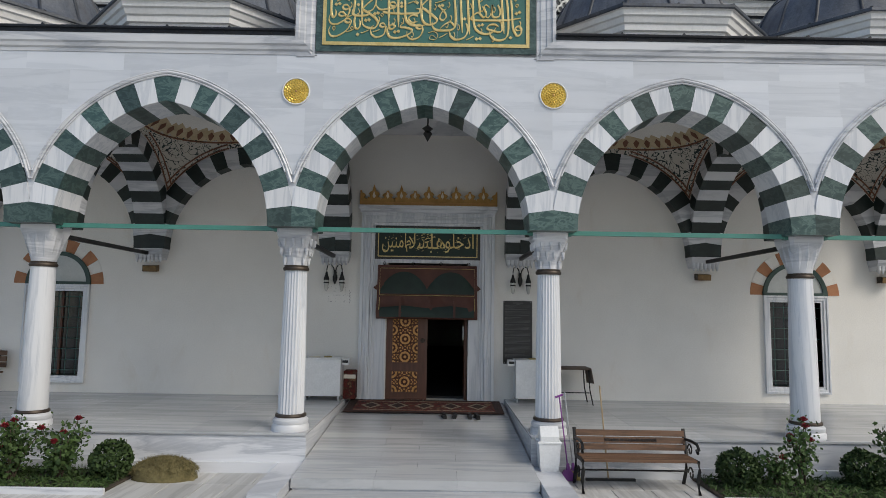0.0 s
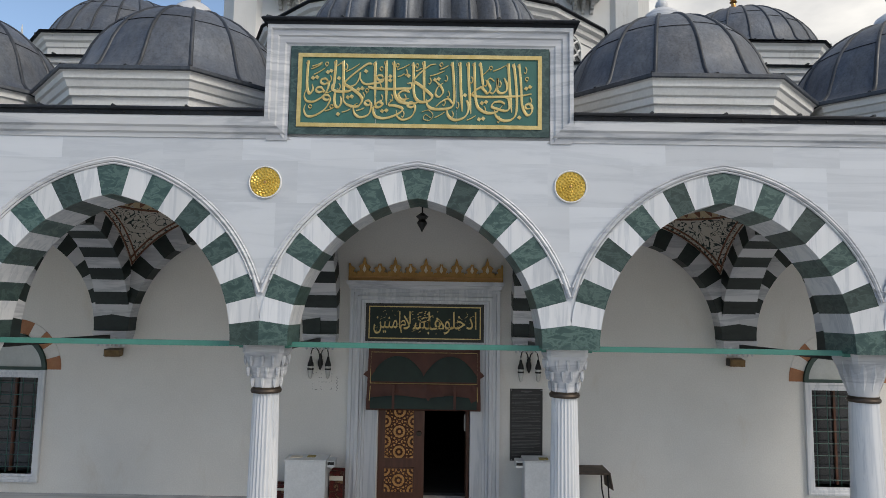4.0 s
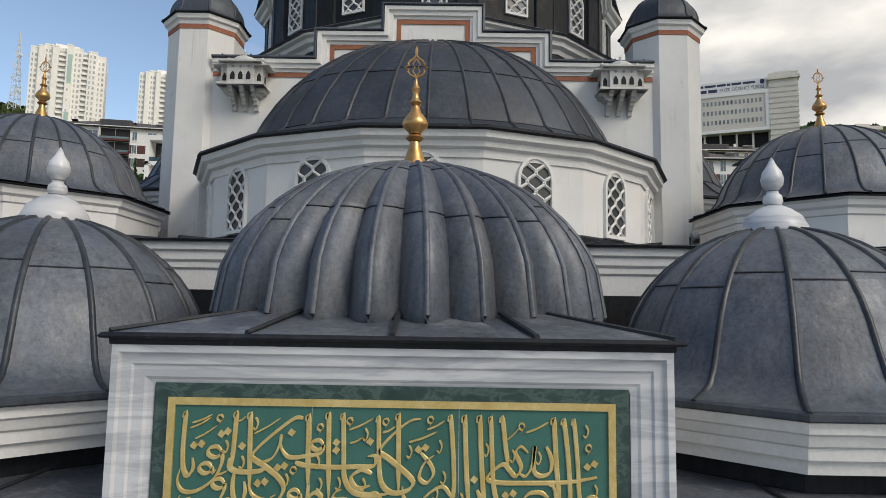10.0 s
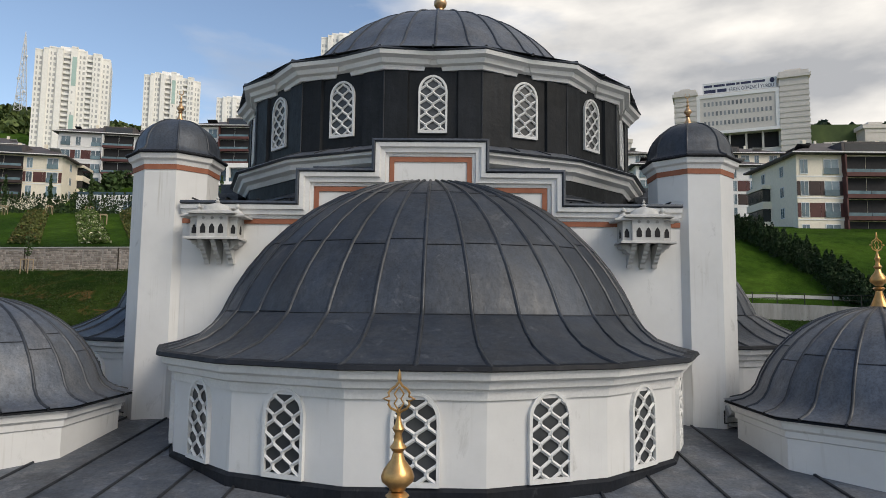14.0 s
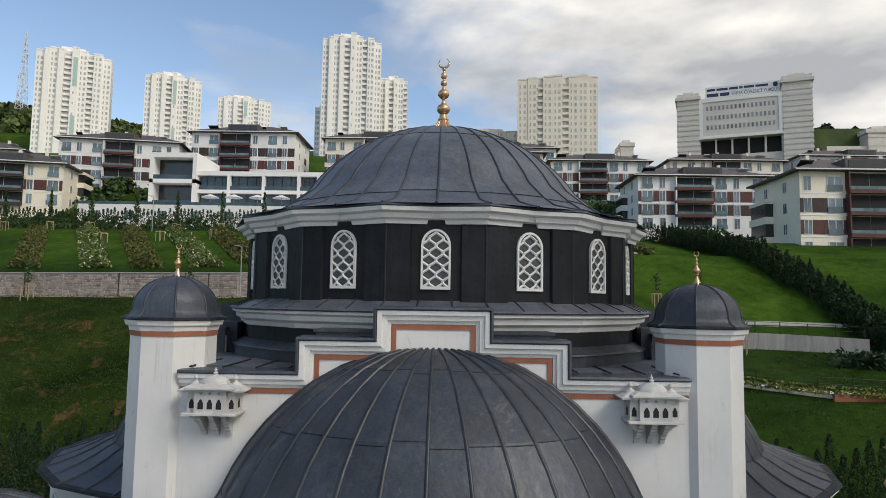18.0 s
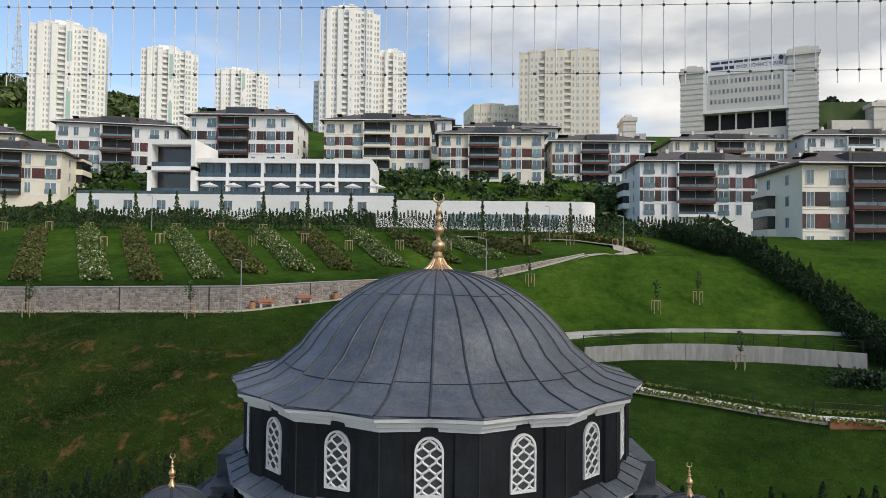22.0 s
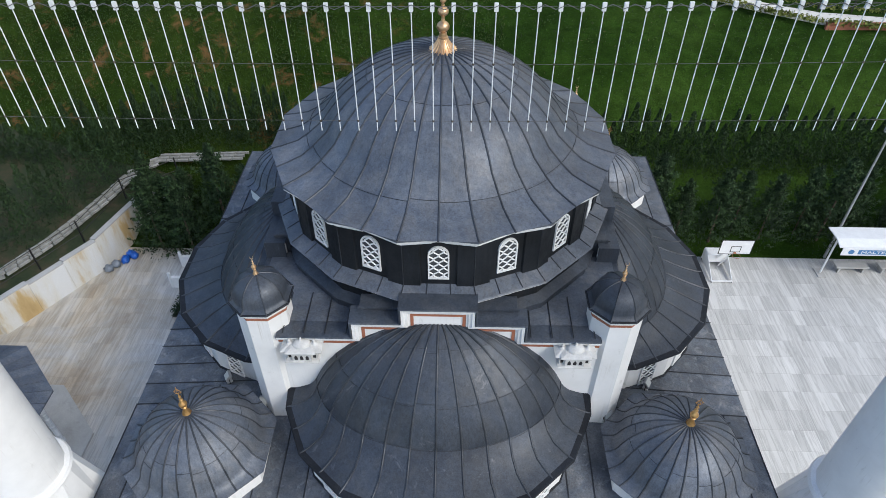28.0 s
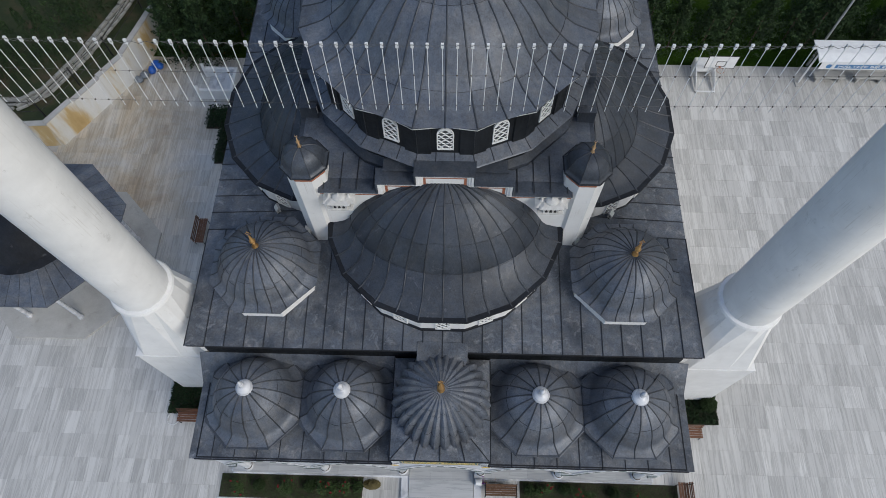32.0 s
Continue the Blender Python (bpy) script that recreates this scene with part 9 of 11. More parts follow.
# medallions on the spandrels
GOLD_ROSETTE = mottled("bright_gilding", [(0.3, (0.52, 0.34, 0.055)), (0.7, (0.80, 0.58, 0.14))], 9, 0.3, 0.6, fine=50, relief=0.2, local=True)
for x in (-1.915, 1.915):
    g = thing("gilt_medallion", "round gilded rosette with white rim on the marble spandrel", "medallion", "gilt medallions", "", pose(x, 0, 5.775, 90))
    part("rim", Mesh().lathe([(0.19, 0.0), (0.208, 0.0), (0.208, 0.02), (0.2, 0.028), (0.19, 0.024), (0.19, 0.0)], 48, caps=False), WHITE_TRIM, g, "white rim", 40)
    part("disc", Mesh().lathe([(0.0, 0.004), (0.187, 0.004), (0.187, 0.014), (0.0, 0.022)], 40), GOLD_ROSETTE, g)
    for k, (r, n, s) in enumerate(((0.168, 20, 0.026), (0.135, 20, 0.026), (0.10, 16, 0.022), (0.066, 12, 0.019), (0.036, 8, 0.015))):
        m = Mesh()
        for j in range(n):
            a = 2 * math.pi * (j + 0.5 * (k % 2)) / n
            c, t = Vector((math.cos(a), math.sin(a), 0)), Vector((-math.sin(a), math.cos(a), 0))
            o = c * r + Vector((0, 0, 0.014 + 0.002 * k))
            m.add([o - c * s * 0.8, o - t * s, o + c * s * 0.9, o + t * s, o + c * s * 0.2 + Vector((0, 0, 0.016))], [(0, 1, 4), (1, 2, 4), (2, 3, 4), (3, 0, 4)])
        part("petal_ring", m, GOLD_ROSETTE, g)
    part("boss", Mesh().lathe([(0.018, 0.02), (0.016, 0.034), (0.0, 0.04)], 12), GOLD, g, "", 40)

# ---- entrance ----
LEATHER = mottled("brown_leather", [(0.3, (0.060, 0.017, 0.010)), (0.7, (0.10, 0.032, 0.018))], 3, 0.6, fine=60, relief=0.2)
LEATHER_GREEN = mottled("dark_green_leather", [(0.3, (0.004, 0.014, 0.010)), (0.7, (0.009, 0.028, 0.020))], 3, 0.6, fine=50, relief=0.2)
CREAM = mottled("cream_painted_stone", [(0.3, (0.66, 0.60, 0.50)), (0.7, (0.74, 0.68, 0.58))], 3, 0.8, fine=30)
CARPET = mottled("red_patterned_carpet", [(0.36, (0.015, 0.008, 0.008)), (0.44, (0.13, 0.018, 0.012)), (0.54, (0.04, 0.010, 0.009)), (0.64, (0.20, 0.11, 0.055))], 9, 0.95, fine=120, relief=0.5)
RUG_CREAM = mottled("faded_cream_wool", [(0.36, (0.05, 0.03, 0.022)), (0.48, (0.26, 0.20, 0.14)), (0.7, (0.36, 0.30, 0.22))], 22, 0.95, fine=120, relief=0.2)
CARPET_RED = mottled("brick_red_wool", [(0.3, (0.12, 0.022, 0.014)), (0.7, (0.22, 0.05, 0.03))], 18, 0.95, fine=120, relief=0.2)
CARPET_DARK = mottled("dark_carpet_border", [(0.3, (0.02, 0.012, 0.010)), (0.7, (0.05, 0.02, 0.016))], 14, 0.95, fine=120, relief=0.5)
TABLECLOTH = mottled("brown_table_cover", [(0.3, (0.07, 0.05, 0.04)), (0.7, (0.13, 0.095, 0.07))], 5, 0.8, fine=60)
SILVER_INK = mottled("pale_engraved_text", [(0.3, (0.10, 0.10, 0.10)), (0.7, (0.16, 0.16, 0.16))], 5, 0.6)
CLEAR = mottled("milky_lamp_glass", [(0.3, (0.42, 0.42, 0.40)), (0.7, (0.55, 0.55, 0.53))], 5, 0.15, spec=0.8)
FY = WALL_Y


def portal(m, half, z0, z1, rows):
    """Upright, over, down: rows of (inwards, y)."""
    loops = []
    for (x, z, sx, sz) in ((-half, z0, 1, 0), (-half, z1, 1, -1), (half, z1, -1, -1), (half, z0, -1, 0)):
        loops.append([(x + sx * o, y, z + sz * o) for o, y in rows])
    w = len(rows)
    return m.add([p for lp in loops for p in lp], [(i * w + j, i * w + j + 1, (i + 1) * w + j + 1, (i + 1) * w + j) for i in range(3) for j in range(w - 1)])


door = thing("door_1", "tall entrance portal in stepped grey marble with walnut door, one leaf open", "door", "", "structure")
part("stepped_frame", portal(Mesh(), 1.40, 0.68, 4.60, [(0.0, FY), (0.0, FY - 0.10), (0.06, FY - 0.11), (0.075, FY - 0.085), (0.13, FY - 0.085), (0.14, FY - 0.12), (0.20, FY - 0.12), (0.215, FY - 0.075), (0.26, FY - 0.07), (0.27, FY - 0.045), (0.31, FY - 0.045), (0.31, FY)]), MARBLE_V, door, "stepped grey-veined marble frame")
for sx in (-1, 1):
    part("jamb", Mesh().box(*sorted((sx * 0.86, sx * 1.088)), FY - 0.028, FY + 0.5, 0.68, 3.55), MARBLE_V, door, "plain veined marble jamb")
part("lintel", Mesh().box(-1.088, 1.088, FY - 0.028, FY - 0.002, 3.552, 4.288), MARBLE_V, door)
part("frame_cornice", Mesh().add([(x * (1.40 + o), FY - d, z) for o, d, z in ((0.0, 0.10, 4.60), (0.02, 0.14, 4.61), (0.03, 0.15, 4.66), (0.06, 0.20, 4.68), (0.07, 0.21, 4.745), (0.07, 0.0, 4.75)) for x in (-1, 1)], [(2 * i, 2 * i + 1, 2 * i + 3, 2 * i + 2) for i in range(5)] + [(0, 2, 4, 6, 8, 10), (1, 11, 9, 7, 5, 3)]), MARBLE, door, "moulded marble ledge")
# leaf with star panels
leaf = part("door_leaf", Mesh().box(-0.86, 0.02, FY + 0.10, FY + 0.16, 0.715, 3.5), WOOD_DOOR, door, "closed walnut leaf with amber star panels")
for z0, z1 in ((0.87, 1.29), (1.48, 2.44), (2.60, 3.3)):
    part("inlay_panel", Mesh().box(-0.71, -0.18, FY + 0.085, FY + 0.10, z0, z1), WOOD_INLAY, leaf, "amber inlaid star panel")
    m = Mesh()
    R = 0.20
    zc = (z0 + z1) / 2 - 2 * R * 0.92 * 3
    rows_c = []
    while zc < z1 + 0.3:
        rows_c.append(zc)
        zc += 2 * R * 0.92
    segs = []
    for k, zz in enumerate(rows_c):
        for cx, ph in ((-0.445, 0), (-0.71, 18), (-0.18, 18)):
            q = zz if cx == -0.445 else zz + R * 0.92
            pts = [(cx + R * 1.02 * math.cos(radians(90 + ph + 36 * i)), q + R * 1.02 * math.sin(radians(90 + ph + 36 * i))) for i in range(10)]
            segs += [(pts[i], pts[(i + 3) % 10]) for i in range(10)]
            inn = [(cx + R * 0.34 * math.cos(radians(108 + ph + 36 * i)), q + R * 0.34 * math.sin(radians(108 + ph + 36 * i))) for i in range(10)]
            segs += [(inn[i], inn[(i + 3) % 10]) for i in range(10)]
    for (ax, az), (bx, bz) in segs:
        # keep what lies in the panel
        t0, t1 = 0.0, 1.0
        for p, d, lo, hi in ((ax, bx - ax, -0.705, -0.185), (az, bz - az, z0 + 0.005, z1 - 0.005)):
            if abs(d) < 1e-9:
                if not lo <= p <= hi:
                    t1 = -1
                continue
            u, v = sorted(((lo - p) / d, (hi - p) / d))
            t0, t1 = max(t0, u), min(t1, v)
        if t1 - t0 > 0.02:
            m.tube([(ax + (bx - ax) * t, FY + 0.083, az + (bz - az) * t) for t in (t0, t1)], 0.010, 4)
    part("star_strips", m, WOOD_DOOR, leaf)
    part("panel_rim", border(Mesh(), -0.735, -0.155, z0 - 0.025, z1 + 0.025, 0.025, FY + 0.075, FY + 0.10), WOOD_DOOR, leaf)
m = Mesh().lathe([(0, 0), (0.05, 0), (0.045, 0.015), (0, 0.02)], 12, (0, 0, 0))
m.tube([(0.04 * math.cos(a), 0.04 * math.sin(a), 0.035) for a in [2 * math.pi * k / 12 for k in range(13)]], 0.009, 5)
part("knocker", m, BRONZE, leaf, "dark bronze ring knocker", 40, pose(-0.08, FY + 0.10, 1.93, 90))
part("open_leaf", Mesh().box(0.80, 0.85, FY + 0.15, FY + 1.0, 0.715, 3.5), WOOD_DOOR, door, "walnut leaf standing open inwards")
part("inner_handle", Mesh().box(0.76, 0.79, FY + 0.3, FY + 0.34, 1.95, 2.25), STEEL, door)

crest = thing("gilt_crest", "gilded openwork cresting of alternating palmettes above the portal", "crest", "", "")
part("crest_rail", Mesh().box(-1.45, 1.45, FY - 0.10, FY, 4.752, 4.83), WOOD_INLAY, crest)
CREST_GOLD = mottled("aged_gilt_paint", [(0.3, (0.36, 0.19, 0.045)), (0.7, (0.50, 0.28, 0.08))], 7, 0.55, 0.2, fine=40, relief=0.2)
for i in range(11):
    x = -1.45 + 2.9 * (i + 0.02) / 10.04
    tall = i % 2 == 1
    h = 0.33 if tall else 0.26
    half = [(0.145, 0.0), (0.15, 0.05), (0.125, 0.10), (0.085, 0.09), (0.09, 0.15), (0.115, 0.17), (0.085, 0.21), (0.04, 0.23), (0.022, 0.30), (0.0, h / 0.9)]
    half = [(a, b * (1 if tall else 0.82)) for a, b in half]
    out = [(a, b) for a, b in half] + [(-a, b) for a, b in reversed(half[:-1])]
    pal = part("palmette", Mesh().prism([(max(-1.45, min(1.45, x + a)), 4.832 + b) for a, b in out], FY - 0.085, FY - 0.02), CREST_GOLD, crest)
    if 0 < i < 10:
        m = Mesh().prism([(x, 4.90), (x + 0.035, 4.95), (x + 0.012, 5.02), (x, 5.05), (x - 0.012, 5.02), (x - 0.035, 4.95)], FY - 0.095, FY - 0.086)
        part("leaf_inlay", m, CREAM, pal, "cream leaf inlay")

sign = thing("door_sign", "black framed sign with gold calligraphy above the entrance", "sign", "", "", pose(0, 0, 0.045))
part("sign_board", Mesh().box(-1.11, 1.10, FY - 0.055, FY - 0.03, 3.58, 4.285), BLACK_PAINT, sign)
part("green_field", Mesh().box(-1.02, 1.01, FY - 0.060, FY - 0.056, 3.66, 4.205), LEATHER_GREEN, sign, "dark green field")
part("gold_border", border(Mesh(), -1.05, 1.04, 3.63, 4.235, 0.018, FY - 0.064, FY - 0.05), GOLD_LEAF, sign, "thin gold border")
for word, b in (("ادخلو", (0.36, 0.96, 3.72, 4.14)), ("ها", (0.06, 0.36, 3.80, 4.14)), ("بسلا", (-0.40, 0.10, 3.72, 4.14)), ("م", (-0.46, -0.36, 3.74, 3.98)), ("امنين", (-0.96, -0.46, 3.72, 4.14))):
    written(joined(word), b, FY - 0.064, sign, GOLD_LEAF, 0.008, 0.0)
m = Mesh()
strokes(m, -0.94, 0.94, 3.72, 4.16, FY - 0.060, 60, 8, 0.022)
part("vowel_marks", m, GOLD_LEAF, sign)
m = Mesh()
r0 = random.Random(3)
for k in range(26):
    a, q = r0.uniform(0, 6.28), 0.12 * math.sqrt(r0.random())
    x, z = 0.0 + q * 1.2 * math.cos(a), 4.05 + q * math.sin(a)
    m.prism([(x - 0.02, z), (x, z - 0.012), (x + 0.022, z + 0.008), (x, z + 0.014)], FY - 0.068, FY - 0.060)
part("roundel_script", m, GOLD_LEAF, sign)

curtain = thing("door_curtain", "rolled-up brown and dark green leather door curtain with gold piping", "curtain", "", "", pose(0, 0, 0.06))
loops = []
for x in [-1.03 + 2.06 * i / 24 for i in range(25)]:
    wv = 0.015 * math.sin(x * 9) + 0.01 * math.sin(x * 23)
    prof = [(0.08, 3.44), (0.11 + wv, 3.2), (0.13 - wv, 2.95), (0.15, 2.82), (0.125, 2.78), (0.17 + wv, 2.62), (0.22 + wv, 2.45), (0.20, 2.35), (0.13, 2.32), (0.07, 2.4), (0.06, 2.8), (0.05, 3.44)]
    loops.append([(x * (1 + 0.015 * (3.44 - z)), FY - d, z) for d, z in prof])
part("hide", Mesh().ring(loops), LEATHER, curtain, "brown leather hide", 50)


def swag(z0, z1, seed, top):
    loops = []
    for i in range(33):
        x = -0.97 + 1.94 * i / 32
        t = abs(((x + 0.97) / 0.97) % 1.0 - 0.5) * 2
        up = z0 + (z1 - z0) * (0.25 + 0.75 * (1 - t ** 2.2)) if top else z1 - 0.05 * t
        d0 = 0.165 if top else 0.245
        loops.append([(x, FY - d0 + 0.012, z0), (x, FY - d0 + (0.035 if top else 0.03) * ((z0 + up) / 2 - z0), (z0 + up) / 2), (x, FY - (0.125 if top else 0.20), up), (x, FY - 0.1, up), (x, FY - 0.1, z0)])
    return Mesh().ring(loops)


part("green_swag", swag(2.84, 3.30, 1, True), LEATHER_GREEN, curtain, "dark green leather swag", 50)
part("green_roll", swag(2.36, 2.60, 2, False), LEATHER_GREEN, curtain, "dark green rolled edge", 50)
m = Mesh()
m.tube([(-0.98, FY - 0.175, 2.81), (-0.98, FY - 0.12, 3.37), (0.98, FY - 0.12, 3.37), (0.98, FY - 0.175, 2.81), (-0.98, FY - 0.175, 2.81)], 0.006, 4)
for sx in (-1, 1):
    m.tube([(sx * 0.98, FY - 0.16, 2.76), (sx * 0.985, FY - 0.23, 2.5)], 0.006, 4)
part("piping", m, GOLD_LEAF, curtain, "gold piping")
for x in (-0.55, 0.57):
    part("strap", Mesh().box(x - 0.022, x + 0.022, FY - 0.262, FY - 0.235, 2.36, 2.78), LEATHER, curtain, "brown leather strap")
for x in (-0.9, -0.3, 0.28, 0.86):
    part("hanging_ring", Mesh().tube([(x + 0.03 * math.cos(a), FY - 0.075, 3.475 + 0.03 * math.sin(a)) for a in [2 * math.pi * k / 10 for k in range(11)]], 0.007, 5), IRON, curtain)
for sx in (-1, 1):
    part("end_hook", Mesh().prism([(sx * 1.03, 2.90), (sx * 1.12, 2.96), (sx * 1.03, 3.04)], FY - 0.12, FY - 0.06), LEATHER, curtain)

for x in (-1.93, 1.94):
    w = thing("wall_lantern", "black twin-arm wall lantern with tapering glass shades", "wall lamp", "twin wall lanterns", "", pose(x, FY, 3.22))
    part("back_plate", Mesh().ring([[(sx * r, y, z + dz) for sx, z in ((-1, -0.05), (1, -0.05), (1, 0.05), (-1, 0.05))] for r, y, dz in ((0.04, 0.0, 0.0), (0.04, -0.03, 0.0), (0.02, -0.05, 0.0))]), IRON, w)
    part("scroll_finial", Mesh().lathe([(0, -0.10), (0.02, -0.07), (0.045, 0.0), (0.05, 0.06), (0.03, 0.13), (0.035, 0.16), (0.0, 0.22)], 10, (0, -0.06, -0.05)), IRON, w, "", 40)
    for sx in (-1, 1):
        arm = part("arm", Mesh().tube([(0, -0.06, 0.05), (sx * 0.03, -0.09, 0.20), (sx * 0.08, -0.12, 0.27), (sx * 0.14, -0.14, 0.25), (sx * 0.16, -0.15, 0.16), (sx * 0.16, -0.15, 0.10)], 0.011, 6), IRON, w, "", 50)
        part("cap", Mesh().lathe([(0, 0.12), (0.02, 0.11), (0.03, 0.05), (0.055, -0.02), (0.06, -0.06), (0, -0.06)], 12, (sx * 0.16, -0.15, 0.0)), IRON, arm, "", 40)
        part("collar", Mesh().lathe([(0.045, -0.10), (0.058, -0.10), (0.058, -0.13), (0.045, -0.13)], 12, (sx * 0.16, -0.15, 0.0)), IRON, arm)
        part("shade", Mesh().lathe([(0.05, -0.06), (0.052, -0.13), (0.045, -0.18), (0.03, -0.27), (0.0, -0.30)], 12, (sx * 0.16, -0.15, 0.0)), CLEAR, arm, "tapering milky glass", 40)

board = thing("notice_board", "tall black engraved notice board with rows of pale text", "notice board", "", "", pose(1.9, FY, 2.14))
part("board", Mesh().slab(-0.30, 0.30, -0.65, 0.65, 0, 0.02, 0.004), BLACK_PAINT, board, "", None, pose(0, 0, 0, 90))
rr = random.Random(12)
m = Mesh()
for i in range(46):
    z = 0.545 - i * 0.0245
    if i in (4, 9, 15, 21, 26, 33, 40):
        continue
    x = -0.265
    end = 0.262 if rr.random() < 0.72 else rr.uniform(-0.05, 0.2)
    while x < end - 0.03:
        w = rr.uniform(0.02, 0.07)
        m.box(x, min(x + w, end), -0.0225, -0.0203, z, z + 0.0075)
        x += w + 0.01
m.box(-0.10, 0.11, -0.0225, -0.0203, 0.60, 0.615)
m.box(-0.03, 0.05, -0.0225, -0.0203, 0.575, 0.585)
part("text_bars", m, SILVER_INK, board, "rows of pale text")
for sx in (-1, 1):
    for sz in (-1, 1):
        part("screw", Mesh().lathe([(0, 0), (0.01, 0), (0.008, 0.006), (0, 0.007)], 8), STEEL, board, "", None, pose(sx * 0.275, -0.02, sz * 0.625, 90))

# worn traces of a removed notice
m = Mesh()
rr = random.Random(4)
for x in (-2.07, -1.92, -1.72):
    for k in range(7):
        if rr.random() < 0.75:
            m.box(x, x + 0.006, FY - 0.003, FY, 2.72 + k * 0.045, 2.72 + k * 0.045 + rr.uniform(0.01, 0.04))
for k in range(16):
    x, z = rr.uniform(-2.05, -1.6), rr.choice((2.71, 3.02, 2.85, 2.93))
    m.box(x, x + rr.uniform(0.01, 0.05), FY - 0.003, FY, z, z + 0.008)
for k in range(9):
    m.box(-1.63 + 0.015 * (k % 2), -1.615 + 0.015 * (k % 2), FY - 0.003, FY, 2.70 + k * 0.03, 2.715 + k * 0.03)
tagged(part("glue_traces", m, SILVER_INK), "faint grey glue traces of a removed notice on plaster", "stain")


def cabinet(x0, x1, y0, z1, items):
    c = thing("metal_cabinet", "small white painted metal cabinet on short legs", "cabinet", "white cabinets", "", pose((x0 + x1) / 2, y0 + 0.22, FLOOR))
    w = (x1 - x0) / 2
    h = z1 - FLOOR
    part("body", Mesh().slab(-w, w, -0.22, 0.22, 0.09, h - 0.02, 0.008), WHITE_STEEL, c)
    part("top", Mesh().slab(-w - 0.015, w + 0.015, -0.235, 0.23, h - 0.018, h, 0.005), WHITE_STEEL, c)
    part("front_panel", Mesh().box(-w + 0.02, w - 0.02, -0.226, -0.222, 0.11, h - 0.05), WHITE_STEEL, c)
    for sx in (-1, 1):
        for sy in (-1, 1):
            part("leg", Mesh().box(sx * (w - 0.03) - 0.015, sx * (w - 0.03) + 0.015, sy * 0.19 - 0.015, sy * 0.19 + 0.015, 0, 0.09), STEEL, c)
    part("side_tray", Mesh().box(items * (w + 0.016), items * (w + 0.15), -0.18, 0.1, h - 0.13, h - 0.02) if items > 0 else Mesh().box(-w - 0.15, -w - 0.016, -0.18, 0.1, h - 0.13, h - 0.02), PLASTIC, c, "white plastic side tray")
    part("tray_slot", Mesh().box(*sorted((items * (w + 0.03), items * (w + 0.14))), -0.184, -0.18, h - 0.09, h - 0.04), IRON, c)
    return c


cabinet(-2.36, -1.66, 3.45, 1.60, 1)
cabinet(1.80, 2.38, 3.55, 1.62, -1)
for x, y, s in ((-2.2, 3.62, 0.10), (-1.95, 3.7, 0.07), (2.15, 3.7, 0.08)):
    tagged(part("folded_paper", Mesh().slab(x - s, x + s, y - 0.06, y + 0.06, 1.601 if x < 0 else 1.621, 1.62 if x < 0 else 1.64, 0.004), STRAW if x > -2 else CREAM), "folded paper lying on the white cabinet", "paper")
for x0, x1, h in ((-2.86, -2.40, 0.30), (-1.64, -1.40, 0.56)):
    r = thing("folded_carpet", "folded patterned carpet standing against the hall wall", "carpet", "folded carpets", "", pose((x0 + x1) / 2, 3.93, FLOOR))
    w = (x1 - x0) / 2
    for k in range(3):
        part("fold", Mesh().slab(-w, w, -0.16 + 0.1 * k, -0.065 + 0.1 * k, 0, h - 0.03 * (k % 2), 0.02), CARPET if k != 1 else CARPET_DARK, r)
    part("border_stripe", Mesh().box(-w - 0.002, w + 0.002, -0.164, -0.1601, h * 0.72, h * 0.86), CREAM, r, "pale woven stripe")

ft = thing("folding_table", "small folding table under a brown hanging cover", "table", "", "", pose(2.86, 3.62, FLOOR))
part("tabletop", Mesh().slab(-0.42, 0.38, -0.28, 0.3, 0.68, 0.71, 0.006), TABLECLOTH, ft)
part("hanging_cover", Mesh().add([(0.38, -0.29, 0.715), (0.38, 0.3, 0.715), (0.40, -0.30, 0.60), (0.41, 0.3, 0.58), (0.44, -0.26, 0.42), (0.43, 0.28, 0.38), (0.37, -0.29, 0.715), (0.37, 0.3, 0.715), (0.385, -0.30, 0.60), (0.395, 0.3, 0.58), (0.425, -0.26, 0.42), (0.415, 0.28, 0.38)], [(0, 1, 3, 2), (2, 3, 5, 4), (6, 8, 9, 7), (8, 10, 11, 9), (4, 5, 11, 10), (0, 2, 8, 6), (2, 4, 10, 8), (1, 7, 9, 3), (3, 9, 11, 5), (0, 6, 7, 1)]), TABLECLOTH, ft, "brown cover hanging over the end")
for sx in (-1, 1):
    for sy in (-1, 1):
        part("leg", Mesh().tube([(sx * 0.34, sy * 0.24, 0.68), (sx * 0.36, sy * 0.24, 0.3), (sx * 0.42, sy * 0.25, 0.0)], 0.013, 6), IRON, ft, "black steel leg")
part("stretcher", Mesh().tube([(-0.36, -0.24, 0.24), (0.36, -0.24, 0.24)], 0.011, 6), IRON, ft)

rug = thing("entrance_rug", "worn red patterned rug laid before the door", "rug", "", "", pose(0, 3.50, ramp_z(3.50) + 0.03, math.degrees(math.atan(0.38 / 5.5))))
part("field", Mesh().slab(-1.36, 1.36, -0.44, 0.44, 0, 0.014, 0.004), CARPET, rug)
for y0, y1 in ((-0.55, -0.442), (0.442, 0.55)):
    part("border_strip", Mesh().slab(-1.52, 1.52, y0, y1, 0, 0.015, 0.004), CARPET_DARK, rug, "dark woven border")
for sx in (-1, 1):
    part("side_strip", Mesh().slab(*sorted((sx * 1.362, sx * 1.52)), -0.44, 0.44, 0, 0.015, 0.004), CARPET_DARK, rug, "dark woven border")
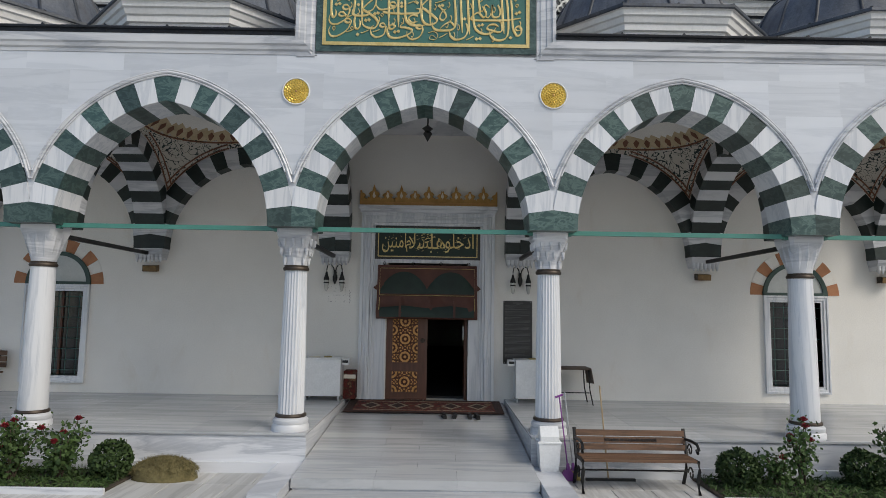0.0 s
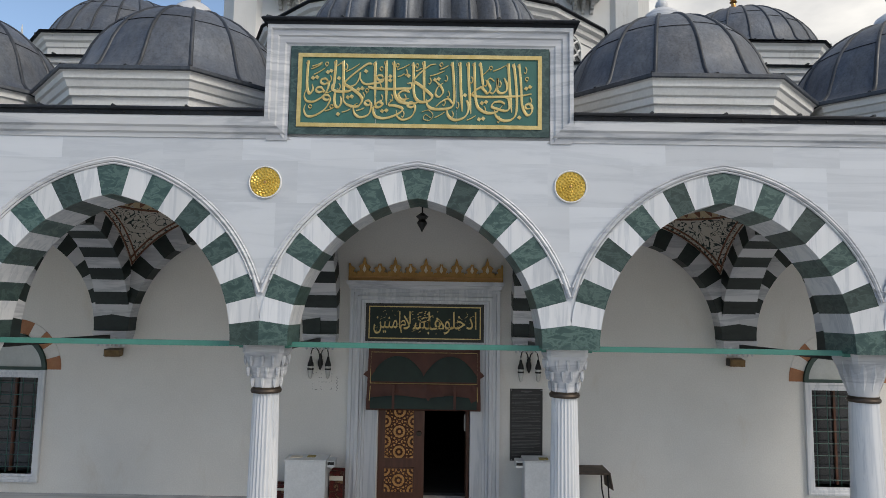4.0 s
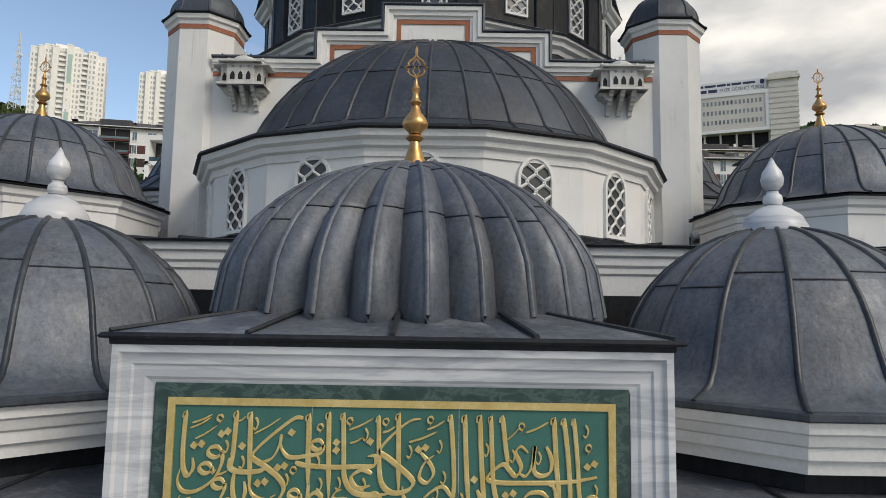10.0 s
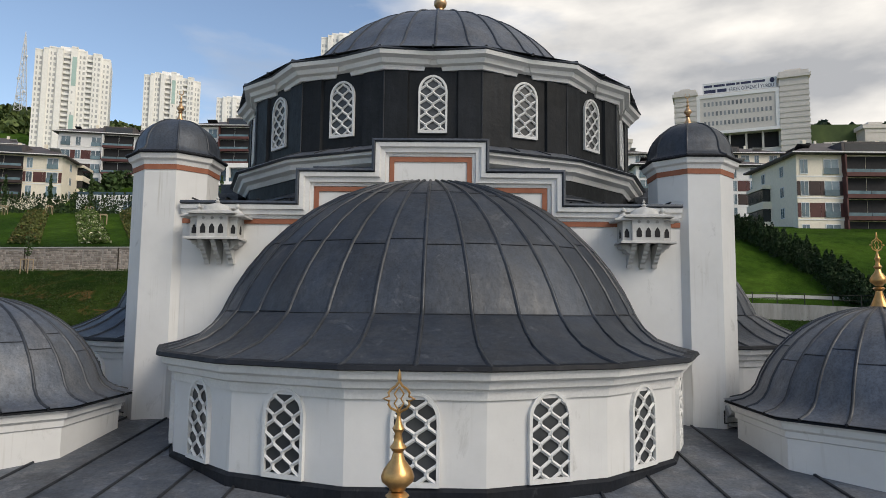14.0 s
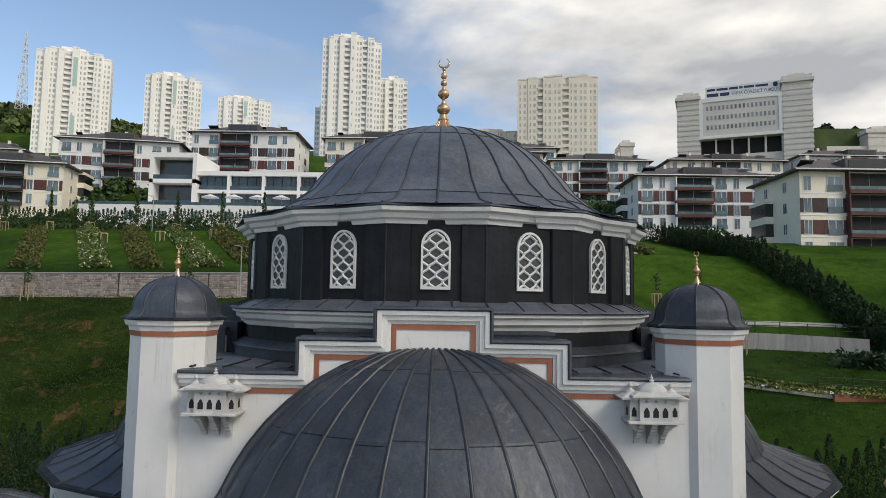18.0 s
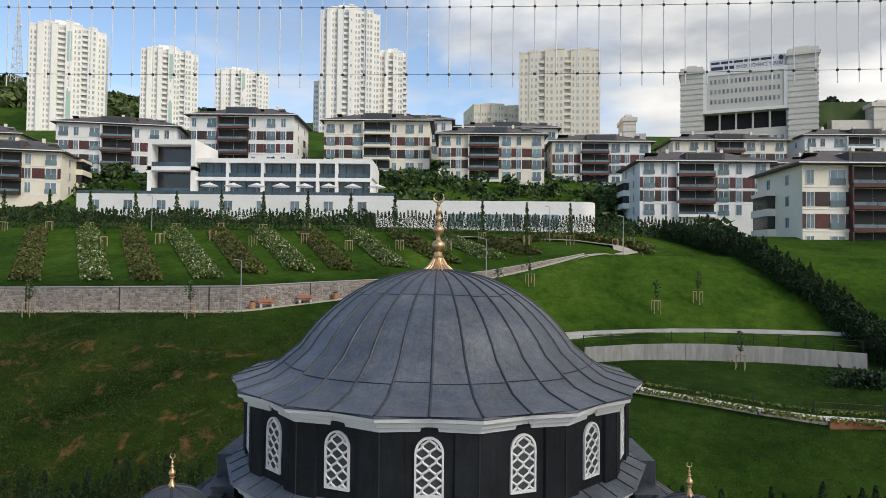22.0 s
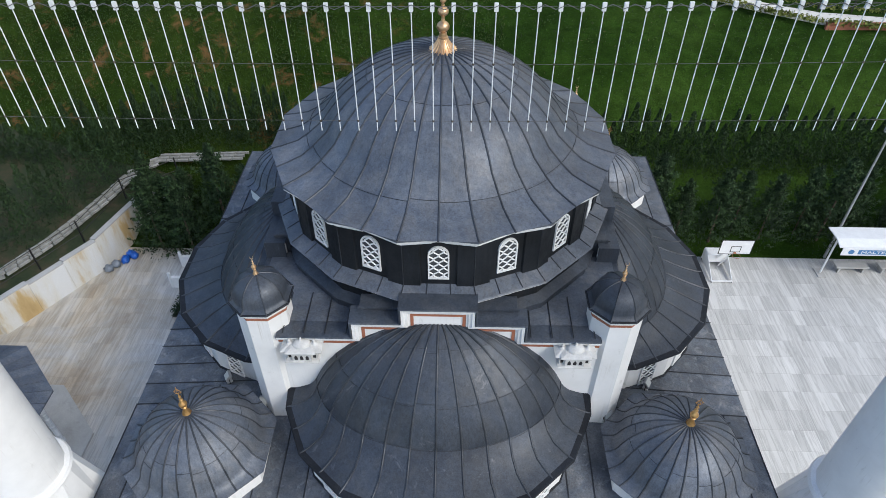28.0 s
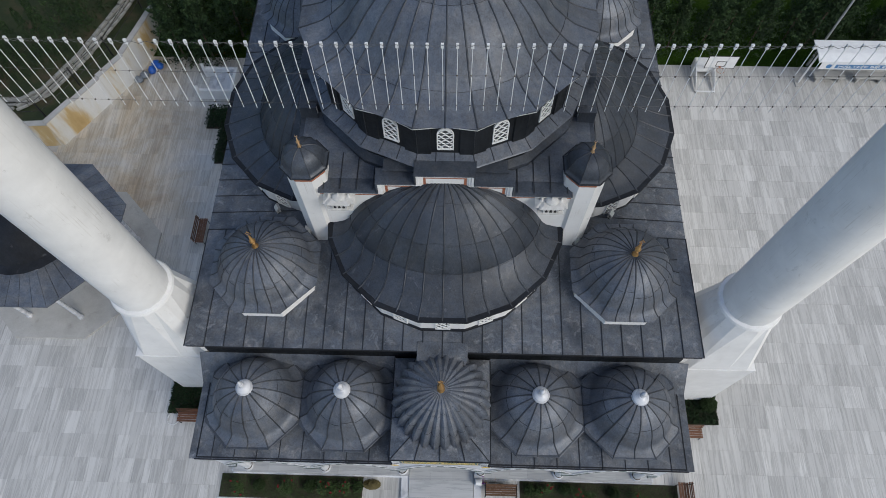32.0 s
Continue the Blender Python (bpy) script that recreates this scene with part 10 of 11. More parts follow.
for i in range(5):
    x = -1.04 + 0.52 * i
    lo = part("lozenge", Mesh().prism([(x - 0.20, 0.0), (x - 0.1, -0.14), (x, -0.28), (x + 0.1, -0.14), (x + 0.20, 0.0), (x + 0.1, 0.14), (x, 0.28), (x - 0.1, 0.14)], 0.0145, 0.018, "z"), RUG_CREAM, rug, "cream woven lozenge")
    part("lozenge_heart", Mesh().prism([(x - 0.13, 0.0), (x, -0.19), (x + 0.13, 0.0), (x, 0.19)], 0.0185, 0.021, "z"), CARPET_DARK, lo)
for sx in (-1, 1):
    part("cream_band", Mesh().box(-1.34, 1.34, *sorted((sx * 0.36, sx * 0.40)), 0.0145, 0.0175), RUG_CREAM, rug, "cream woven band")
    part("red_band", Mesh().box(-1.34, 1.34, *sorted((sx * 0.405, sx * 0.425)), 0.0145, 0.0175), CARPET_RED, rug, "red woven band")
for k, (x, y, rz) in enumerate(((0.38, 2.72, 8), (0.57, 2.74, -4), (0.85, 2.72, 0), (0.98, 2.70, 12))):
    s = thing("shoe", "black leather shoe taken off beside the rug", "shoe", "shoes at the door", "", pose(x, y, ramp_z(y) + 0.005, 3.9, 0, rz))
    part("sole", Mesh().prism([(-0.03, -0.13), (0.035, -0.13), (0.045, -0.02), (0.05, 0.08), (0.03, 0.14), (-0.02, 0.14), (-0.042, 0.08), (-0.036, -0.02)], 0, 0.02, "z"), RUBBER, s)
    part("upper", Mesh().ring([[(c * w, y0 + sy * 0.0, z) for c, y0, sy in ((-0.035, -0.12, 0), (0.035, -0.12, 0), (0.045, 0.07, 0), (0.0, 0.135, 0), (-0.04, 0.07, 0))] for w, z in ((1, 0.021), (0.95, 0.05), (0.6, 0.075))]), IRON, s, "", 60)

GRILLE = mottled("dark_teal_iron", [(0.3, (0.025, 0.075, 0.065)), (0.7, (0.04, 0.105, 0.09))], 4, 0.5, fine=30)
# side windows
for sx in (-1, 1):
    wc = sx * 7.71
    w = thing("window_1" if sx < 0 else "window_2", "marble-framed window with green iron grille and brick-arched lunette", "window", "porch windows", "structure")
    part("marble_frame", frame_rect(Mesh(), wc - 0.67, wc + 0.67, 0.97, 2.99, [(0.0, FY), (0.0, FY - 0.06), (0.035, FY - 0.065), (0.045, FY - 0.045), (0.09, FY - 0.045), (0.1, FY - 0.02), (0.14, FY - 0.02), (0.14, FY + 0.3)]), MARBLE_V, w, "stepped veined marble frame")
    part("glass", Mesh().box(wc - 0.53, wc + 0.53, FY + 0.22, FY + 0.23, 1.11, 2.85), GLASS_DARK, w, "dark glass")
    for q in (-0.51, 0.0, 0.51):
        part("casement_bar", Mesh().box(wc + q - 0.02, wc + q + 0.02, FY + 0.18, FY + 0.22, 1.11, 2.85), WOOD_DOOR, w, "brown casement bar")
    for i in range(5):
        x = wc - 0.53 + 1.06 * (i + 0.5) / 5
        part("upright_bar", Mesh().tube([(x, FY + 0.06, 1.10), (x, FY + 0.06, 2.86)], 0.008, 6), GRILLE, w)
    for i in range(8):
        z = 1.11 + 1.74 * (i + 0.5) / 8
        part("cross_bar", Mesh().tube([(wc - 0.54, FY + 0.06, z), (wc + 0.54, FY + 0.06, z)], 0.008, 6), GRILLE, w)
    m = Mesh()
    for i in range(5):
        for j in range(8):
            m.blob((wc - 0.53 + 1.06 * (i + 0.5) / 5, FY + 0.06, 1.11 + 1.74 * (j + 0.5) / 8), (0.018, 0.018, 0.018), i, 6, 4, 0)
    part("grille_knots", m, GRILLE, w)
    ang = [math.pi * i / 24 for i in range(25)]
    part("lunette", Mesh().prism([(wc + 0.60 * math.cos(a), 3.0 + 0.60 * math.sin(a)) for a in ang], FY - 0.012, FY - 0.002), GREY_PANE, w, "pale grey lunette pane")
    m = Mesh()
    ro = [(wc + 0.675 * math.cos(a), 3.0 + 0.675 * math.sin(a)) for a in ang]
    ri = [(wc + 0.59 * math.cos(a), 3.0 + 0.59 * math.sin(a)) for a in ang]
    m.ring([[(a[0], FY - 0.05, a[1]), (b[0], FY - 0.04, b[1]), (b[0], FY, b[1]), (a[0], FY, a[1])] for a, b in zip(ro, ri)])
    m.box(wc - 0.675, wc + 0.675, FY - 0.05, FY, 2.992, 3.05)
    part("green_rim", m, GREEN_RIM, w, "dark green lunette rim", 40)
    for i in range(11):
        a0, a1 = math.pi * i / 11 + 0.004, math.pi * (i + 1) / 11 - 0.004
        arc_o = [(wc + 0.935 * math.cos(a0 + (a1 - a0) * t / 3), 3.0 + 0.935 * math.sin(a0 + (a1 - a0) * t / 3)) for t in range(4)]
        arc_i = [(wc + 0.68 * math.cos(a1 + (a0 - a1) * t / 3), 3.0 + 0.68 * math.sin(a1 + (a0 - a1) * t / 3)) for t in range(4)]
        part("voussoir", Mesh().prism(arc_o + arc_i, FY - 0.012, FY - 0.001), BRICK_RED if i % 2 == 0 else PLASTER, w)

BRONZE_GOLD = mottled("dull_brass", [(0.3, (0.10, 0.06, 0.025)), (0.7, (0.22, 0.14, 0.06))], 8, 0.45, 0.5, fine=60)
# brass spotlights under the outer corbels, benches on the porch
for x in (-5.745, 5.745, -9.575, 9.575):
    s = thing("wall_spotlight", "small brass box spotlight under a wall corbel", "spotlight", "porch spotlights", "", pose(x, FY, 3.36))
    part("housing", Mesh().ring([[(-0.16 * k, y, z) for y, z in ((-0.05, -0.07), (-0.2, -0.09), (-0.22, 0.03), (-0.05, 0.06))] for k in (0.85, -0.85)]), BRONZE_GOLD, s, "brass housing")
    part("end_cap", Mesh().box(-0.15, -0.137, -0.2, -0.05, -0.08, 0.05), BRONZE, s)
    part("bracket", Mesh().box(-0.03, 0.03, -0.06, 0.0, -0.03, 0.03), IRON, s)
for sx in (-1,):
    b = thing("porch_bench", "dark wooden slatted bench against the porch wall", "bench", "porch benches", "", pose(sx * 9.3, 3.75, FLOOR))
    for i in range(3):
        part("seat_slat", Mesh().slab(-0.75, 0.75, -0.25 + 0.14 * i, -0.13 + 0.14 * i, 0.40, 0.43, 0.006), SLAT, b)
        part("back_slat", Mesh().slab(-0.75, 0.75, 0.2, 0.23, 0.5 + 0.12 * i, 0.6 + 0.12 * i, 0.006), SLAT, b)
    for k in (-0.6, 0.6):
        part("leg", Mesh().tube([(k, -0.22, 0), (k, -0.2, 0.39), (k, 0.18, 0.39), (k, 0.25, 0.85)], 0.02, 6), IRON, b)
        part("rear_leg", Mesh().tube([(k, 0.2, 0), (k, 0.18, 0.39)], 0.02, 6), IRON, b)

# lantern under the entrance arch
h = thing("hanging_lamp", "small dark iron lamp hanging at the arch crown", "lamp", "", "", pose(0.03, 0.9, 5.46) @ Matrix.Scale(1.5, 4))
part("rod", Mesh().tube([(0, 0, 0.0), (0, 0, 0.45)], 0.008, 5), IRON, h)
part("body", Mesh().lathe([(0, -0.12), (0.02, -0.08), (0.05, -0.03), (0.03, 0.0), (0.06, 0.03), (0.02, 0.06), (0, 0.07)], 10), IRON, h)

# ---- bench, bin and brooms before the porch ----
b = thing("park_bench", "cast-iron park bench with weathered brown wooden slats", "bench", "", "", pose(2.94, -0.42, GL))
for i, (y, z) in enumerate(((0.20, 0.49), (0.225, 0.58), (0.25, 0.67))):
    sl = part("back_slat", Mesh().slab(-0.75, 0.75, -0.018, 0.018, -0.040, 0.040, 0.005), SLAT, b, "", None, pose(0, y, z + 0.02, -14))
    if i == 1:
        lettering("lettering", "İSTANBUL BÜYÜKŞEHİR BELEDİYESİ", 0.05, INK_DARK, sl, pose(-0.36, -0.0215, -0.018, 90), 0.72)
for i in range(4):
    part("seat_slat", Mesh().slab(-0.75, 0.75, -0.24 + 0.105 * i, -0.15 + 0.105 * i, 0.40, 0.435, 0.006), SLAT, b)
for sx in (-0.76, 0.76):
    e = part("end_frame", Mesh().tube([(sx, 0.29, 0.75), (sx, 0.24, 0.60), (sx, 0.17, 0.42), (sx, 0.20, 0.2), (sx, 0.30, 0.0)], 0.026, 6), IRON, b, "black cast-iron end frame", 50)
    part("front_leg", Mesh().tube([(sx, 0.17, 0.40), (sx, -0.24, 0.41), (sx, -0.27, 0.3), (sx, -0.2, 0.15), (sx, -0.27, 0.0)], 0.024, 6), IRON, e, "", 50)
    part("arm_rest", Mesh().tube([(sx, 0.24, 0.62), (sx, 0.0, 0.64), (sx, -0.2, 0.63), (sx, -0.27, 0.57), (sx, -0.22, 0.52), (sx, -0.18, 0.56)], 0.02, 6), IRON, e, "", 50)
    part("scroll", Mesh().tube([(sx, 0.05 + 0.09 * math.cos(a) * (1 - a / 9), 0.51 + 0.09 * math.sin(a) * (1 - a / 9)) for a in [0.5 * k for k in range(15)]], 0.012, 5), IRON, e, "", 50)
    part("foot_scroll", Mesh().tube([(sx, 0.02 + 0.1 * math.cos(a) * (1 - a / 9), 0.2 + 0.1 * math.sin(a) * (1 - a / 9)) for a in [0.5 * k for k in range(15)]], 0.012, 5), IRON, e, "", 50)
part("tie_rod", Mesh().tube([(-0.76, 0.1, 0.22), (0.76, 0.1, 0.22)], 0.012, 6), IRON, b)

bn = thing("swing_bin", "white plastic swing-lid rubbish bin beside the ramp", "rubbish bin", "", "", pose(1.83, -0.06, 0.37) @ Matrix.Diagonal((1.0, 1.0, 0.82, 1)))
part("tub", Mesh().ring([[(-0.13 * k, -0.12 * k, z), (0.13 * k, -0.12 * k, z), (0.13 * k, 0.12 * k, z), (-0.13 * k, 0.12 * k, z)] for k, z in ((0.92, 0.0), (1.0, 0.06), (1.16, 0.46))]), PLASTIC, bn)
part("rim", Mesh().slab(-0.165, 0.165, -0.15, 0.15, 0.461, 0.50, 0.012), PLASTIC, bn)
part("swing_lid", Mesh().prism([(-0.14, 0.0), (0.14, 0.0), (0.14, 0.06), (0.05, 0.22), (-0.05, 0.24), (-0.14, 0.08)], -0.13, 0.13, "x"), PLASTIC, bn, "tilted swing lid", None, pose(0, 0, 0.50))
for k, (x, y, tx, ty, bristle) in enumerate(((2.10, -0.06, 2.02, 0.14, PURPLE), (2.18, -0.02, 2.10, 0.15, STRAW))):
    br = thing("broom", "long-handled broom with purple brush leaning on the plinth", "broom", "brooms", "", pose(0, 0, 0))
    part("handle", Mesh().tube([(x, y, GL + 0.2), (tx, ty, GL + 1.15 + 0.05 * k)], 0.011, 6), PURPLE if k == 0 else STEEL, br)
    part("socket", Mesh().tube([(x + 0.012, y - 0.01, GL + 0.14), (x, y, GL + 0.24)], [0.035, 0.018], 8), PURPLE, br)
    part("brush", Mesh().ring([[(x + c * w, y + d, z) for c, d in ((-1, -0.03), (1, -0.03), (1, 0.03), (-1, 0.03))] for w, z in ((0.11, GL + 0.005), (0.09, GL + 0.08), (0.05, GL + 0.15))]), PURPLE if k == 0 else STRAW, br)
    if k == 0:
        part("grip", Mesh().tube([(tx - 0.06, ty, GL + 1.12), (tx + 0.05, ty, GL + 1.16)], 0.016, 6), PURPLE, br)
sq = thing("squeegee_pole", "thin wooden pole of a floor squeegee leaning on the porch", "pole", "", "", pose(0, 0, 0))
part("shaft", Mesh().tube([(2.68, -0.02, GL + 0.03), (2.60, 0.12, GL + 1.3)], 0.012, 6), STAKE, sq)
part("blade", Mesh().box(2.36, 3.06, -0.04, 0.0, GL, GL + 0.035), RUBBER, sq)

# ---- planted beds before the porch ----
ROSE_RED = mottled("dark_red_petals", [(0.3, (0.16, 0.008, 0.015)), (0.7, (0.32, 0.02, 0.035))], 30, 0.7, fine=80)
for sx in (-1, 1):
    xa, xb = sorted((sx * 3.9, sx * (11.7 if sx > 0 else 11.0)))
    bed = thing("planting_bed", "narrow grassy planting bed along the porch plinth", "flower bed", "porch beds", "structure")
    part("soil", Mesh().slab(xa, xb, -1.02, 0.09, GL - 0.02, GL + 0.03, 0.01), SOIL, bed)
    g = np.random.default_rng(60 + sx)
    n = 9000
    p = np.stack([g.uniform(xa + 0.03, xb - 0.03, n), g.uniform(-0.98, 0.07, n), GL + 0.02 + 0.07 * g.random(n)], 1)
    tagged(part("grass", leaves(p, 0.05, 61 + sx, 0.12), LEAF, bed, "", None, None, False), kind="stuff")
    for y0 in (-1.07,):
        part("stone_kerb", Mesh().slab(xa - 0.04, xb + 0.04, y0, y0 + 0.05, GL - 0.02, GL + 0.08, 0.01), MARBLE, bed)


def ball_bush(x, y, r, seed):
    g = np.random.default_rng(seed)
    n = int(5200 * (r / 0.4) ** 2)
    u = g.normal(size=(n, 3))
    u /= np.linalg.norm(u, axis=1)[:, None]
    rad = r * (0.80 + 0.22 * g.random(n))[:, None] * (1 + 0.05 * np.sin(u[:, :1] * 7 + seed) + 0.05 * np.sin(u[:, 1:2] * 9))
    p = u * rad
    p[:, 2] = p[:, 2] * 0.95 + r * 0.85
    p = p[p[:, 2] > 0.02]
    t = thing("box_ball", "round clipped dark green box bush in the porch bed", "bush", "clipped box balls", "", pose(x, y, GL + 0.05))
    part("crown", leaves(p, 0.026, seed, 0.5), LEAF_BOX, t, "", None, None, False)
    part("stem", Mesh().tube([(0, 0, -0.03), (0, 0, r)], [0.03, 0.02], 6), BARK, t)


for k, (x, y, r) in enumerate(((-4.10, -0.42, 0.27), (-6.5, -0.45, 0.29), (-9.0, -0.45, 0.29), (4.36, -0.36, 0.27), (6.1, -0.30, 0.27), (8.5, -0.4, 0.29))):
    ball_bush(x, y, r, 300 + k)


def rose_bush(x, y, h, w, seed, blooms):
    g = np.random.default_rng(seed)
    t = thing("rose_bush", "leafy red rose bush with open blooms in the porch bed", "rose bush", "porch rose bushes", "", pose(x, y, GL + 0.05))
    pts, tips = [], []
    m = Mesh()
    for k in range(9):
        a, q = g.random() * 6.28, w * (0.25 + 0.75 * g.random())
        hh = h * (0.55 + 0.45 * g.random())
        c = [(0.03 * math.cos(a), 0.03 * math.sin(a), 0), (q * 0.45 * math.cos(a), q * 0.45 * math.sin(a), hh * 0.55), (q * math.cos(a), q * math.sin(a), hh)]
        m.tube(c, [0.012, 0.009, 0.005], 5)
        tips.append(c[2])
        for _ in range(int(130 * min(1, (w / 0.4) ** 1.3))):
            s = 0.25 + 0.75 * g.random()
            i = 0 if s < 0.5 else 1
            f = (s - 0.5 * i) * 2
            pts.append(np.array(c[i]) + (np.array(c[i + 1]) - np.array(c[i])) * f + g.normal(size=3) * 0.075)
    part("cane", m, BARK, t)
    part("foliage", leaves(pts, 0.031, seed, 0.5), LEAF, t, "", None, None, False)
    for k in range(blooms):
        p = tips[k % len(tips)]
        bm = Mesh()
        for ring_r, n, zz in ((0.045, 6, 0.0), (0.032, 5, 0.018), (0.017, 4, 0.03)):
            for j in range(n):
                a = 2 * math.pi * j / n + zz * 40
                c, s = Vector((math.cos(a), math.sin(a), 0)), Vector((-math.sin(a), math.cos(a), 0))
                o = Vector(p) + c * ring_r + Vector((0, 0, zz))
                bm.add([o - c * ring_r * 0.8 - Vector((0, 0, 0.02)), o - s * 0.028, o + c * 0.012 + Vector((0, 0, 0.022)), o + s * 0.028], [(0, 1, 2, 3)])
        part("bloom", bm, ROSE_RED, t, "dark red bloom", None, None, False)


for k, (x, y, h, w, n) in enumerate(((-4.75, -0.50, 0.74, 0.36, 4), (-5.35, -0.55, 0.76, 0.38, 4), (-5.9, -0.55, 0.74, 0.34, 3), (-7.5, -0.6, 0.9, 0.42, 4), (-9.9, -0.6, 0.9, 0.42, 4), (4.86, -0.40, 0.45, 0.2, 1), (5.26, -0.30, 0.88, 0.22, 5), (6.6, -0.42, 0.88, 0.3, 5), (7.2, -0.6, 0.85, 0.36, 3), (9.7, -0.6, 0.9, 0.42, 4))):
    rose_bush(x, y, h, w, 400 + k, n)
g = np.random.default_rng(77)
hp = thing("hay_heap", "small rounded heap of dry cut grass by the plinth", "heap", "", "", pose(-3.44, -0.26, GL) @ Matrix.Diagonal((0.84, 0.62, 0.92, 1)))
part("mound", Mesh().blob((0, 0, 0.05), (0.52, 0.38, 0.26), 5, 22, 12, 0.16), HAY, hp, "", 60)
n = 2600
a, q = g.random(n) * 6.28, np.sqrt(g.random(n))
p = np.stack([0.55 * q * np.cos(a), 0.41 * q * np.sin(a), 0.05 + 0.26 * np.sqrt(np.maximum(0, 1 - q ** 2)) + 0.01 * g.random(n)], 1)
tagged(part("loose_straw", leaves(p, 0.05, 78, 0.06), HAY, hp, "", None, None, False), kind="stuff")


# ---- beside the mosque ----
OCHRE_WALL = mottled("stained_white_retaining_wall", [(0.38, (0.66, 0.665, 0.67)), (0.48, (0.62, 0.60, 0.55)), (0.57, (0.50, 0.36, 0.17)), (0.72, (0.36, 0.24, 0.10))], 0.55, 0.85, fine=20, relief=0.1, stretchy=(1, 1, 0.22))
BIRD_STONE = mottled("grey_weathered_marble", [(0.3, (0.44, 0.435, 0.42)), (0.7, (0.62, 0.615, 0.60))], 4, 0.8, fine=30, relief=0.1)
WHITE_KERB = mottled("white_concrete_kerbstone", [(0.3, (0.19, 0.19, 0.175)), (0.7, (0.33, 0.33, 0.31))], 3, 0.85, fine=25, relief=0.2, piece=0.15)
WALL_RUN = [(-42.0, 18.6), (-24.75, 19.78), (-21.38, 25.34), (-20.3, 29.6), (-17.5, 30.6)]
BANK_EARTH = mottled("rough_earthy_grass", [(0.3, (0.008, 0.017, 0.005)), (0.5, (0.020, 0.030, 0.009)), (0.7, (0.055, 0.040, 0.022))], 0.8, 0.95, fine=8, relief=1.0)
rw = thing("retaining_wall", "white plastered retaining wall with ochre water stains beside the court", "wall", "", "structure")
for i, (p, q) in enumerate(zip(WALL_RUN, WALL_RUN[1:])):
    P, Q = Vector((*p, 0)), Vector((*q, 0))
    d = (Q - P).normalized()
    n = Vector((-d.y, d.x, 0)) * 0.32
    cut = 3 if i in (0, 1) else 1
    for k in range(cut):
        A, B = P + (Q - P) * (k / cut) + d * 0.006, P + (Q - P) * ((k + 1) / cut) - d * 0.006
        top = 2.30 + 0.12 * ((i + k) % 2) + (0.25 if i > 1 else 0)
        up = Vector((0, 0, 1))
        part("wall_bay", Mesh().ring([[A, A + n, A + n + up * top, A + up * top], [B, B + n, B + n + up * top, B + up * top]]), OCHRE_WALL, rw)
        part("coping", Mesh().ring([[A - n * 0.08 + up * top, A + n * 1.1 + up * top, A + n * 1.1 + up * (top + 0.06), A - n * 0.08 + up * (top + 0.06)], [B - n * 0.08 + up * top, B + n * 1.1 + up * top, B + n * 1.1 + up * (top + 0.06), B - n * 0.08 + up * (top + 0.06)]]), CONCRETE, rw)
# earth bank behind it
rows = []
for i, (x, y) in enumerate(WALL_RUN):
    out = Vector(((0.05, 1, 0), (-0.55, 0.83, 0), (-0.86, 0.5, 0), (-0.55, 0.85, 0), (-0.1, 1, 0))[i])
    rows.append([Vector((x, y, 0)) + out * t + Vector((0, 0, 2.26 + 0.13 * t)) for t in (0.2, 1.2, 2.5, 4, 7, 11, 16)])
fine = []
for a, b in zip(rows, rows[1:]):
    for k in range(6):
        fine.append([p.lerp(q, k / 6) for p, q in zip(a, b)])
fine.append(rows[-1])
rnd = random.Random(9)
structure("earth_bank", Mesh().ring([[p + Vector((0, 0, rnd.uniform(-0.05, 0.05))) for p in r] for r in fine], False), BANK_EARTH, "rough grass bank behind the white retaining wall", "ground", 50)
# stacked kerb stones along the bank
ks = thing("kerbstone_stack", "long rows of stacked white kerb stones along the grass bank", "kerb stones", "", "")
line = [Vector((-31.0, 20.9, 2.45)), Vector((-26.6, 21.0, 2.5)), Vector((-25.2, 22.0, 2.55)), Vector((-23.6, 25.0, 2.6)), Vector((-22.2, 28.6, 2.75)), Vector((-21.2, 31.4, 3.0)), Vector((-19.6, 32.9, 3.3)), Vector((-14.0, 33.2, 3.4))]
STONE_ME = Mesh().slab(-0.34, 0.34, -0.075, 0.075, 0, 0.15, 0.02).mesh("kerbstone", WHITE_KERB)
for lane in range(4):
    s, i = 0.0, 0
    pos = 0.1 * lane
    for p, q in zip(line, line[1:]):
        d = q - p
        L = d.length
        u = d / L
        nrm = Vector((-u.y, u.x, 0)).normalized()
        while pos < L - 0.2:
            c = p + u * pos + nrm * (0.24 * lane - 0.2)
            if not (3 < lane and rnd.random() < 0.5):
                part("kerbstone", STONE_ME, None, ks, "", None, pose(c.x, c.y, c.z + 0.06 + 0.07 * (lane % 3), rnd.uniform(-4, 4), 0, math.degrees(math.atan2(u.y, u.x)) + rnd.uniform(-3, 3)))
            pos += 0.74
        pos -= L
fence("bank_fence", [(-30.0, 19.9, 2.4), (-25.0, 20.4, 2.4), (-22.1, 25.4, 2.5), (-20.9, 29.2, 2.9), (-18.0, 31.2, 3.2)], 1.5, "dark fence posts with wire on the grass bank", 2.8, (0.9, 0.35))
